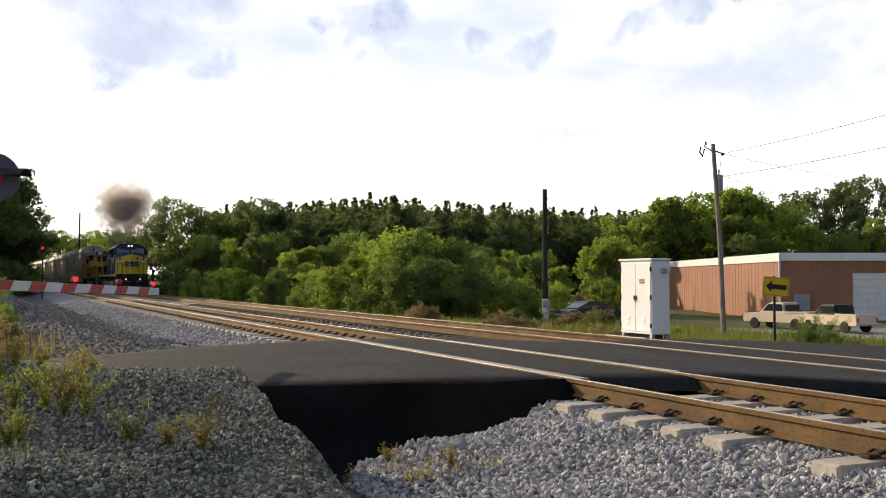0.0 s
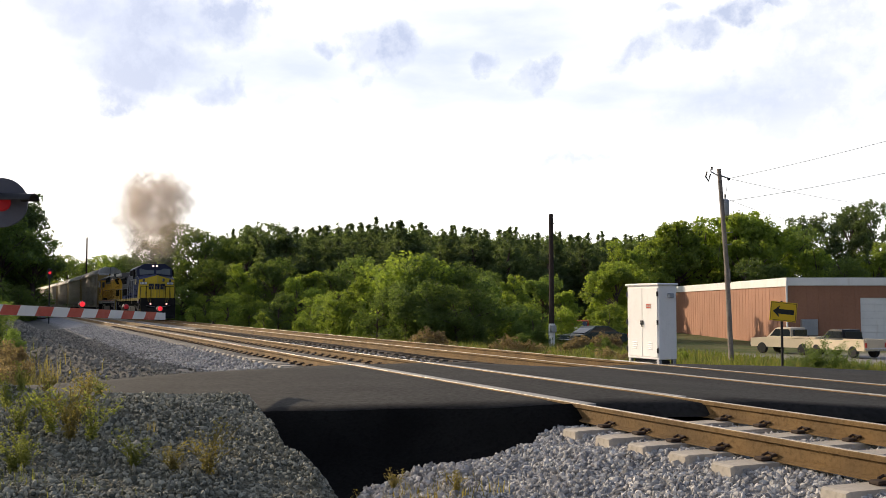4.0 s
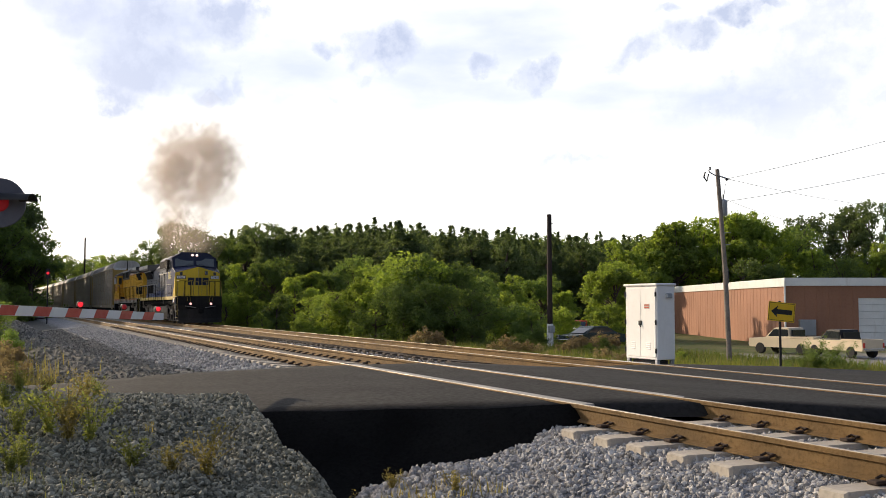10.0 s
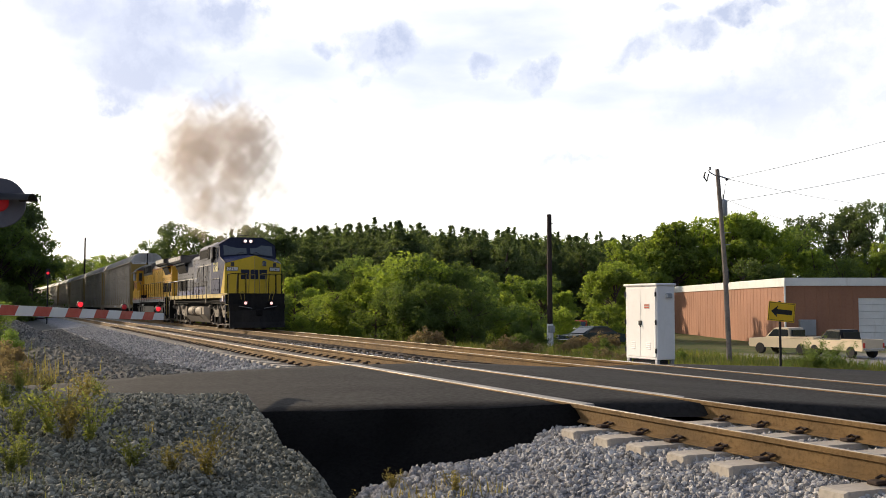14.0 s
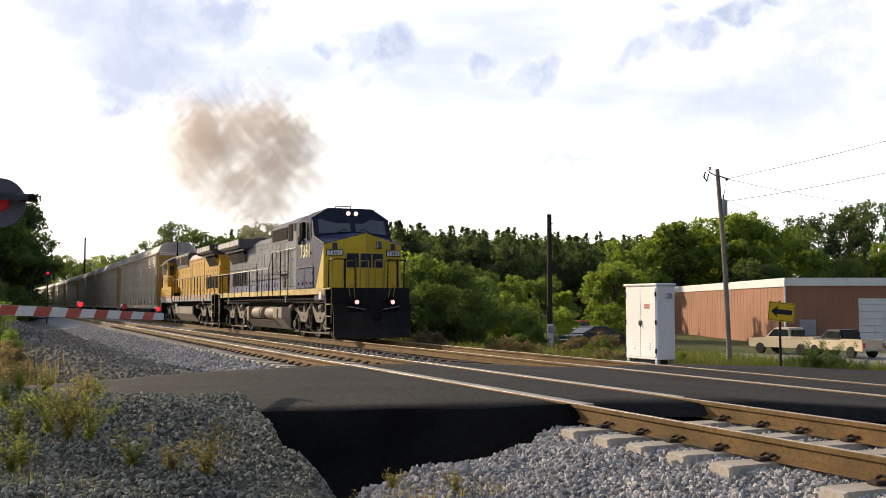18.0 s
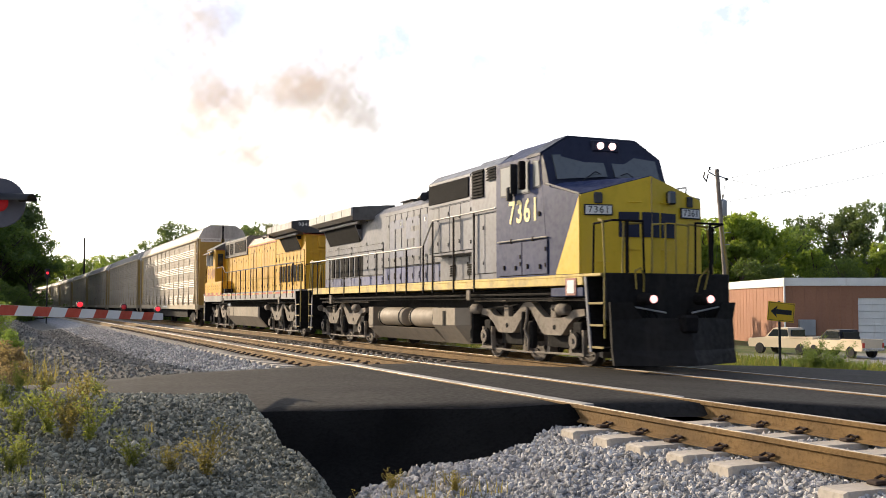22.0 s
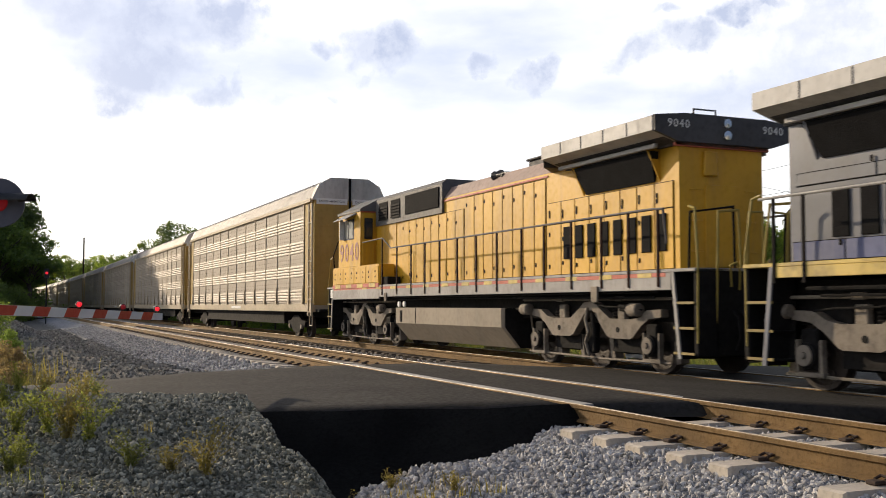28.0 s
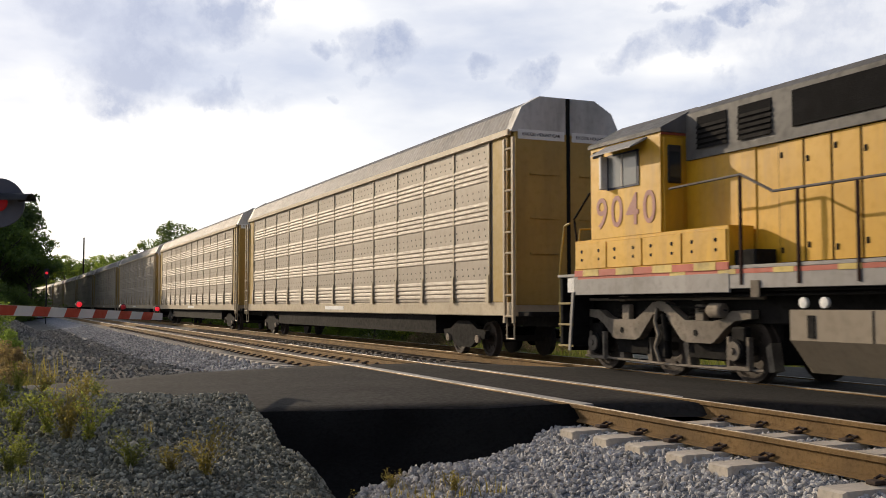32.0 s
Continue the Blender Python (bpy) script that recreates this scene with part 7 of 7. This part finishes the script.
    part("exhaust_outlet", Geo().box(-3.5, -2.5, -.4, .4, 4.46, 4.68, .03).box(-3.55, -2.45, -.45, .45, 4.68, 4.73, .02), M["roof"], e)
    # blower housing
    part("blower_housing", Geo().prism([(-1.0, 3.75), (-1.0, 4.56), (-.85, 4.68), (.85, 4.68), (1.0, 4.56), (1.0, 3.75)], "x", 1.3, 6.6), M["u_dark"], e)
    for s in (-1, 1):
        part("intake_screen", Geo().box(1.5, 4.0, min(1.0 * s, 1.03 * s), max(1.0 * s, 1.03 * s), 3.92, 4.48, .01), M["mesh"], e, "long dark intake screen")
        for xx in (4.45, 5.5):
            part("grille", Geo().box(xx, xx + .78, min(1.0 * s, 1.015 * s), max(1.0 * s, 1.015 * s), 3.92, 4.46, .01), M["mesh"], e, "dark grille")
            for k in range(5):
                part("grille_bar", Geo().prism([(1.015 * s, 3.92 + .09 * k), (1.04 * s, 3.9 + .09 * k), (1.015 * s, 3.96 + .09 * k)], "x", xx, xx + .78), M["under"], e)
    part("equipment_cabinet", Geo().box(4.9, 6.7, -.95, .95, 1.86, 3.78, .01), M["u_yellow"], e)
    # cab
    cw = 1.5
    part("cab", Geo().prism([(-cw, 2.5), (-cw, 4.26), (cw, 4.26), (cw, 2.5)], "x", 6.66, 8.9), M["u_yellow"], e, "yellow cab")
    part("cab_roof", Geo().prism([(-cw - .03, 4.24), (-cw - .03, 4.31), (-.75, 4.72), (.75, 4.72), (cw + .03, 4.31), (cw + .03, 4.24)], "x", 6.6, 8.95), M["u_dark"], e, "dark grey sloping cab roof")
    part("red_line", Geo().box(6.64, 6.66, -1.49, 1.49, 4.2, 4.25), M["u_red"], e)
    part("short_hood", Geo().prism([(-.95, 1.86), (-.95, 3.5), (-.7, 3.66), (.7, 3.66), (.95, 3.5), (.95, 1.86)], "x", 8.9, 9.75), M["u_yellow"], e)
    for s in (-1, 1):
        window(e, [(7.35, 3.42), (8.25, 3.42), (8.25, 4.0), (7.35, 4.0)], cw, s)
        part("mullion", Geo().box(7.78, 7.83, min(1.51 * s, 1.535 * s), max(1.51 * s, 1.535 * s), 3.42, 4.0), M["u_grey"], e)
        part("wind_deflector", Geo().box(8.3, 8.36, min(1.5 * s, 1.66 * s), max(1.5 * s, 1.66 * s), 3.4, 4.02, .01), M["letter_w"], e)
        part("sunshade", Geo().prism([(1.5 * s, 4.22), (1.86 * s, 4.02), (1.86 * s, 4.0), (1.5 * s, 4.17)], "x", 7.05, 8.35), M["u_grey"], e, "grey window awning")
        part("cab_vent", Geo().box(8.45, 8.8, min(1.5 * s, 1.515 * s), max(1.5 * s, 1.515 * s), 4.05, 4.17), M["mesh"], e)
        digits("9040", .82, M["letter_r"], e, pose(7.75, 1.508 * s, 2.94, *TURN_NEAR[s]), "faded red road number 9040", .004)
        # battery boxes below the cab
        b = part("battery_box", Geo().box(4.9, 9.5, min(1.0 * s, 1.5 * s), max(1.0 * s, 1.5 * s), 1.86, 2.5, .01), M["u_yellow"], e, "yellow battery box")
        for k in range(4):
            d = part("box_door", Geo().box(4.95 + k * 1.14, 6.05 + k * 1.14, min(1.5 * s, 1.52 * s), max(1.5 * s, 1.52 * s), 1.94, 2.44, .008), M["u_yellow"], b)
            for q in (.25, .85):
                part("vent_hole", Geo().cyl((4.95 + k * 1.14 + q, 1.519 * s, 2.28), (4.95 + k * 1.14 + q, 1.526 * s, 2.28), .035, 10), M["under"], d)
                part("vent_hole", Geo().cyl((4.95 + k * 1.14 + q, 1.519 * s, 2.12), (4.95 + k * 1.14 + q, 1.526 * s, 2.12), .03, 10), M["under"], d)
        part("lower_skirt", Geo().box(4.9, 9.5, min(1.46 * s, 1.512 * s), max(1.46 * s, 1.512 * s), 1.44, 1.75, .01), M["u_grey"], e)
        part("box_stripe", Geo().box(4.9, 9.5, min(1.5 * s, 1.524 * s), max(1.5 * s, 1.524 * s), 1.80, 1.92), M["u_red"], e)
        for k in range(4):
            part("reflector_block", Geo().box(5.2 + k * 1.14, 5.75 + k * 1.14, min(1.52 * s, 1.53 * s), max(1.52 * s, 1.53 * s), 1.80, 1.93), M["sill_yellow"], e)
        part("marker_plate", Geo().box(9.55, 9.8, min(1.46 * s, 1.5 * s), max(1.46 * s, 1.5 * s), 1.5, 1.78), M["letter_w"], e, "pale marker plate")
        # cab back wall door window
        part("door", Geo().box(6.62, 6.66, min(1.05 * s, 1.45 * s), max(1.05 * s, 1.45 * s), 2.5, 4.15, .01), M["u_yellow"], e)
        w = part("door_window", Geo().box(6.60, 6.63, min(1.1 * s, 1.38 * s), max(1.1 * s, 1.38 * s), 3.35, 4.02, .02), M["black"], e)
        part("pane", Geo().box(6.59, 6.605, min(1.14 * s, 1.34 * s), max(1.14 * s, 1.34 * s), 3.45, 3.9), M["glass"], w)
        part("cab_steps", Geo().box(4.4, 4.9, min(1.0 * s, 1.4 * s), max(1.0 * s, 1.4 * s), 1.86, 2.1, .01), M["under"], e)
        part("porch_rail", Geo().tube([(9.5, 1.46 * s, 2.5), (9.6, 1.46 * s, 2.95), (8.95, 1.5 * s, 3.4)], .022, 8), M["rail_d"], e)
        part("porch_rail", Geo().tube([(-9.45, 1.05 * s, 1.86), (-9.5, 1.05 * s, 2.85), (-10.1, .62 * s, 2.9), (-10.1, .6 * s, 1.86)], .022, 8), M["rail_d"], e)
    end_gear(e, 10.2, 1, False)
    steps(e, 10.2, 1, M["u_grey"])
    end_gear(e, -10.2, -1, False)
    steps(e, -10.2, -1, M["u_grey"])
    return e


def rack_truck(r, cx):
    b = part("truck", Geo().box(cx - .3, cx + .3, -1.0, 1.0, .42, .7, .03), M["under"], r, "freight car truck")
    for s in (-1, 1):
        prof = [(-1.25, .62), (-.8, .66), (-.35, .86), (.35, .86), (.8, .66), (1.25, .62), (1.2, .42), (.85, .42), (.4, .2), (-.4, .2), (-.85, .42), (-1.2, .42)]
        part("side_frame", Geo().prism([(cx + x, z) for x, z in prof], "y", 1.0 * s, 1.12 * s), M["under"], b)
        for k in (-.14, .0, .14):
            part("spring", Geo().cyl((cx + k, 1.05 * s, .36), (cx + k, 1.05 * s, .6), .05, 8), M["bogie"], b)
        for ax in (-.88, .88):
            part("bearing_cap", Geo().cyl((cx + ax, 1.1 * s, .42), (cx + ax, 1.18 * s, .42), .1, 10), M["bogie"], b)
    for ax in (-.88, .88):
        wheelset(r, cx + ax, .42)


PANEL = {}


def rack_panel(w):
    """A side panel of that width, with rolled ribs in four groups and rows of holes."""
    key = round(w, 3)
    if key not in PANEL:
        g = Geo()
        prof = [(0, .0)]
        z = 0.0
        for grp in range(4):
            z0 = grp * .92 + .06
            for k in range(4):
                a = z0 + k * .115
                prof += [(0, a), (.021, a + .016), (.024, a + .038), (.015, a + .08), (0, a + .108)]
        prof.append((0, 3.75))
        prof += [(-.03, 3.75), (-.03, 0)]
        g.prism(prof, "x", -w / 2 + .01, w / 2 - .01)
        PANEL[key] = g.mesh("side_panel", M["r_body"])
    return PANEL[key]


def rack_holes():
    g = Geo()
    for grp in range(4):
        for k in range(2):
            for c in range(6):
                x, z = -.8 + c * .32 + (.05 if k else 0), grp * .92 + .62 + k * .16
                g.add([(x - .022, .003, z - .022), (x + .022, .003, z - .022), (x + .022, .003, z + .022), (x - .022, .003, z + .022)], [(0, 1, 2, 3)])
    return g.mesh("panel_holes", M["under"])


def autorack(detail=True):
    r = thing("autorack", "pale weathered covered car carrier with ribbed side panels", "railway car", group="car carriers")
    part("sill", Geo().box(-13.3, 13.3, -1.42, 1.42, 1.0, 1.32, .02), M["r_post"], r, "yellowed side sill")
    part("centre_sill", Geo().box(-13.9, 13.9, -.35, .35, .75, 1.05), M["under"], r)
    # dark block added for the shaded underside of the car
    part("floor_beam", Geo().box(-8.4, 8.4, -1.2, 1.2, .5, 1.02), M["under"], r)
    part("inner_body", Geo().box(-12.9, 12.9, -1.38, 1.38, 1.3, 5.15), M["r_body"], r)
    for s in (-1, 1):
        part("eave_rail", Geo().box(-13.2, 13.2, min(1.40 * s, 1.50 * s), max(1.40 * s, 1.50 * s), 5.08, 5.22, .01), M["r_post"], r)
        holes = rack_holes()
        n, x0, x1 = 12, -12.1, 12.1
        w = (x1 - x0) / n
        post = Geo().prism([(-.045, 1.42), (.045, 1.42), (.038, 1.446), (-.038, 1.446)], "z", 1.32, 5.1)
        pm = post.mesh("post", M["r_post"])
        foot = Geo().loft([[(-.045, 1.42, 1.3), (.045, 1.42, 1.3), (.1, 1.50, 1.3), (-.1, 1.50, 1.3)], [(-.045, 1.42, 1.95), (.045, 1.42, 1.95), (.045, 1.475, 1.95), (-.045, 1.475, 1.95)]]).mesh("post_foot", M["r_post"])
        for k in range(n):
            m = pose(x0 + (k + .5) * w, 1.415 * s, 1.34, 0, 0, 0 if s > 0 else 180)
            p = part("side_panel", rack_panel(w), None, r, at=m)
            part("panel_holes", holes, None, p)
        for k in range(n + 1):
            m = pose(x0 + k * w, 0, 0, 0, 0, 0 if s > 0 else 180)
            p = part("post", pm, None, r, at=m)
            part("post_foot", foot, None, p)
        # corner posts and end ladders
        for e in (-1, 1):
            part("corner_panel", Geo().box(min(12.3 * e, 13.05 * e), max(12.3 * e, 13.05 * e), min(1.36 * s, 1.43 * s), max(1.36 * s, 1.43 * s), 1.32, 5.1, .01), M["r_end"], r)
            lad = part("ladder", Geo().box(min(13.00 * e, 13.08 * e), max(13.00 * e, 13.08 * e), min(1.47 * s, 1.53 * s), max(1.47 * s, 1.53 * s), .85, 5.0).box(min(13.42 * e, 13.50 * e), max(13.42 * e, 13.50 * e), min(1.47 * s, 1.53 * s), max(1.47 * s, 1.53 * s), .85, 5.0), M["r_post"], r, "end ladder")
            for k in range(9):
                part("rung", Geo().cyl((13.05 * e, 1.5 * s, 1.0 + k * .47), (13.45 * e, 1.5 * s, 1.0 + k * .47), .027, 6), M["r_post"], lad)
            part("stirrup", Geo().tube([(13.05 * e, 1.45 * s, 1.0), (13.05 * e, 1.45 * s, .5), (13.4 * e, 1.45 * s, .5), (13.4 * e, 1.45 * s, 1.0)], .02), M["r_post"], r)
    # roof: gambrel with corrugations
    sec = [(-1.46, 5.2), (-1.18, 5.72), (-.72, 5.98), (.72, 5.98), (1.18, 5.72), (1.46, 5.2)]
    g = Geo()
    rings = []
    for k in range(0, 261):
        q = 1 + .006 * ((k // 1) % 2)
        x = -13.0 + k * .1
        rings.append([(x, y * q, 5.2 + (z - 5.2) * (1 + .014 * (k % 2))) for y, z in sec])
    g.loft(rings)
    part("roof", g, M["r_roof"], r, "grey corrugated roof")
    for e in (-1, 1):
        part("roof_end", Geo().prism([(-1.47, 5.16), (-1.19, 5.74), (-.73, 6.01), (.73, 6.01), (1.19, 5.74), (1.47, 5.16)], "x", 12.95 * e, 13.3 * e), M["r_cap"], r, "weathered grey roof end")
        part("end_door", Geo().box(min(13.0 * e, 13.32 * e), max(13.0 * e, 13.32 * e), -1.36, -.02, 1.25, 5.16, .01), M["r_end"], r, "yellow end door")
        part("end_door", Geo().box(min(13.0 * e, 13.32 * e), max(13.0 * e, 13.32 * e), .02, 1.36, 1.25, 5.16, .01), M["r_end"], r, "yellow end door")
        part("door_gap", Geo().box(min(13.2 * e, 13.34 * e), max(13.2 * e, 13.34 * e), -.045, .045, 1.2, 6.0), M["under"], r)
        for y in (-.7, .7):
            part("notice_band", Geo().box(min(13.32 * e, 13.326 * e), max(13.32 * e, 13.326 * e), y - .6, y + .6, 5.0, 5.22), M["letter_w"], r, "white band with black writing")
            text("notice", "EXCESS HEIGHT CAR", .105, M["letter_k"], r, pose(13.329 * e, y, 5.11, 90, 0, 90 * e), "black words EXCESS HEIGHT CAR")
        for z in (2.4, 3.2, 4.2):
            part("door_bar", Geo().box(min(13.32 * e, 13.36 * e), max(13.32 * e, 13.36 * e), -1.0, -.3, z, z + .04).box(min(13.32 * e, 13.36 * e), max(13.32 * e, 13.36 * e), .3, 1.0, z, z + .04), M["r_end"], r)
        part("end_platform", Geo().box(min(13.3 * e, 13.9 * e), max(13.3 * e, 13.9 * e), -1.3, 1.3, 1.0, 1.1, .01), M["under"], r)
        part("coupler", Geo().box(min(13.9 * e, 14.6 * e), max(13.9 * e, 14.6 * e), -.12, .12, .78, 1.0, .03), M["under"], r)
    for y in (-1.0, 1.0):
        part("reporting_mark", Geo().box(-1.0, 1.1, 1.43 * y - .004, 1.43 * y + .004, 1.1, 1.22), M["letter_w"], r, "pale unreadable reporting marks")
    for cx in (-10.0, 10.0):
        rack_truck(r, cx)
    return r


def build_train():
    TRAIN.append((lead_engine(), 0, 6.7))
    TRAIN.append((second_engine(), 21.55, 6.7))
    first = len(WHEELS)
    car = autorack()
    mine = WHEELS[first:]
    del WHEELS[first:]
    TRAIN.append((car, 47.15, 10))
    for o in mine:
        WHEELS.append(o)
    for k in range(1, 10):
        c = copy_thing(car, pose(-300 - 29 * k, 11, 0))
        TRAIN.append((c, 47.15 + 28.9 * k, 10))
        if k <= 2:
            for o in [q for q in c.children if q.name.startswith("wheelset")]:
                WHEELS.append((o, .42, o.matrix_basis.translation.x, 1))


build_train()


# ---- loose stones, weeds, ties ----
def on_bank(x, y):
    return (x > -10.4) & (y < 2.5 - (x + 9.2) * .06)


scatter("ballast_stones", 20000, (-9.7, -3.2), (2.25, 5.9), (.018, .040), M["stone"], "pale angular ballast stones beside the rail", lambda x, y: (land(x, y) > -.66 + .08 * wave(x, y, 3.0, 4)) & (y > 2.5 + .1 * wave(x, y, 3.0, 1)), seed=2)
scatter("ballast_stones", 6000, (-9.0, -3.0), (5.4, 9.2), (.02, .04), M["stone"], "pale ballast between the rails", seed=3)
scatter("ballast_stones", 13000, (-72, -18.4), (3.75, 5.6), (.03, .06), M["stone"], "pale ballast shoulder", seed=4)
scatter("bank_stones", 60000, (-10.4, -4.6), (-2.0, 2.8), (.006, .026), M["dark_stone"], "dark gravel heaped at the road's edge", on_bank, seed=5)
scatter("bank_stones", 5000, (-76, -48), (-1.5, 3.6), (.035, .08), M["spoil_stone"], "dark spoil heaped far along the track", seed=16)
scatter("bank_stones", 18000, (-50, -18.6), (-1.0, 4.2), (.018, .055), M["spoil_stone"], "dark spoil beside the track", seed=6)
scatter("ballast_stones", 4500, (-60, -18.4), (9.6, 14.0), (.03, .055), M["brown_stone"], "brown stained ballast along the far track", seed=8)

rw = random.Random(21)
blades("grass_tufts", [(rw.uniform(-9.4, -6.0), rw.uniform(-1.2, .45), rw.uniform(.5, 1.1)) for _ in range(40)], .11, M["weed"], "thin green weeds on the gravel bank", 26, .18, 3, .003)
blades("dry_grass", [(rw.uniform(-9.2, -7.2), rw.uniform(-.8, 1.4), rw.uniform(.4, .9)) for _ in range(10)], .14, M["dry"], "dry brown weeds on the gravel bank", 16, .12, 4, .004)
for wx, wy, wh, leafy, seed in ((-6.68, .76, .26, 1, 61), (-6.42, 1.18, .36, 0, 62), (-6.5, .98, .18, 0, 63), (-9.1, .32, .24, 0, 64), (-8.85, .12, .24, 1, 65), (-8.7, .62, .26, 0, 66), (-8.3, .02, .28, 1, 67), (-8.0, .42, .3, 0, 68),
                                (-9.3, .75, .2, 1, 69), (-8.1, -.25, .34, 1, 70), (-7.6, .1, .3, 1, 71), (-7.4, .42, .46, 0, 72), (-7.9, 3.55, .22, 0, 73), (-8.5, 3.2, .2, 0, 74), (-7.55, .3, .42, 1, 75), (-7.3, .55, .38, 1, 76),
                                (-6.6, .05, .26, 1, 77), (-6.4, -.05, .24, 1, 78), (-6.9, .12, .28, 1, 79), (-7.0, -.15, .34, 1, 80), (-8.35, 2.75, .34, 0, 81), (-7.95, 2.6, .3, 0, 82), (-9.0, 2.9, .4, 0, 83)):
    build_weed(wh, M["weed"] if leafy else M["dry"], "leafy green weed growing on the gravel bank" if leafy else "drying brown weed growing on the gravel bank", seed, stand(wx, wy))
for yaw, depth, wh, seed in ((20.2, 33.5, 1.35, 90), (20.8, 34, 1.2, 91), (19.6, 34, .9, 92), (21.6, 34.5, .8, 93), (18.9, 33, .6, 94), (22.6, 34, .6, 95)):
    build_weed(wh, M["leaf_mid"], "tall leafy green weed on the verge", seed, stand(*spot(yaw, depth)), .4, 3200)
blades("dry_grass", [(rw.uniform(-8.4, -7.4), rw.uniform(3.1, 3.9), rw.uniform(.5, .9)) for _ in range(9)], .22, M["dry"], "dry tufts at the ballast toe", 22, .12, 5, .006)
blades("dry_grass", [(rw.uniform(-27, -18.8), rw.uniform(-.7, .7), rw.uniform(.8, 1.5)) for _ in range(36)], .36, M["dry"], "dry roadside grass", 36, .35, 6, .008)
blades("grass_tufts", [(rw.uniform(-32, -19.0), rw.uniform(-1.4, .5), rw.uniform(.6, 1.2)) for _ in range(26)], .36, M["grass"], "green roadside weeds", 40, .4, 7, .009)
blades("grass_tufts", [(rw.uniform(-62, -19), rw.uniform(15.4, 34), rw.uniform(.7, 1.5)) for _ in range(1500)], .34, M["grass"], "rough grass beyond the tracks", 24, .6, 8, .016)
blades("dry_grass", [(rw.uniform(-56, -19), rw.uniform(15.2, 30), rw.uniform(.6, 1.2)) for _ in range(420)], .36, M["dry"], "dry grass beyond the tracks", 20, .5, 9, .014)

build_ties(near_track, NEAR_Y, NEAR_Z, True)
build_ties(far_track, FAR_Y, 0.0, False)


def motions():
    times = [i * .5 for i in range(65)]
    for ob, back, half in TRAIN:
        about = pose(0, 0, 0, 0, 0, 180 if back == 21.55 else 0)
        walk(ob, [(t, on_track(gone(t) - back, half) @ about) for t in times])
    fine = [i * .15 for i in range(214)]
    for ob, r, x, sign in WHEELS:
        walk(ob, [(t, pose(x, 0, r) @ Matrix.Rotation(sign * (gone(t) - gone(0)) / r, 4, "Y")) for t in fine])

    for i, (ob, d, spin) in enumerate(PUFFS):
        walk(ob, [(t, puff_place(i, t)) for t in times])


motions()
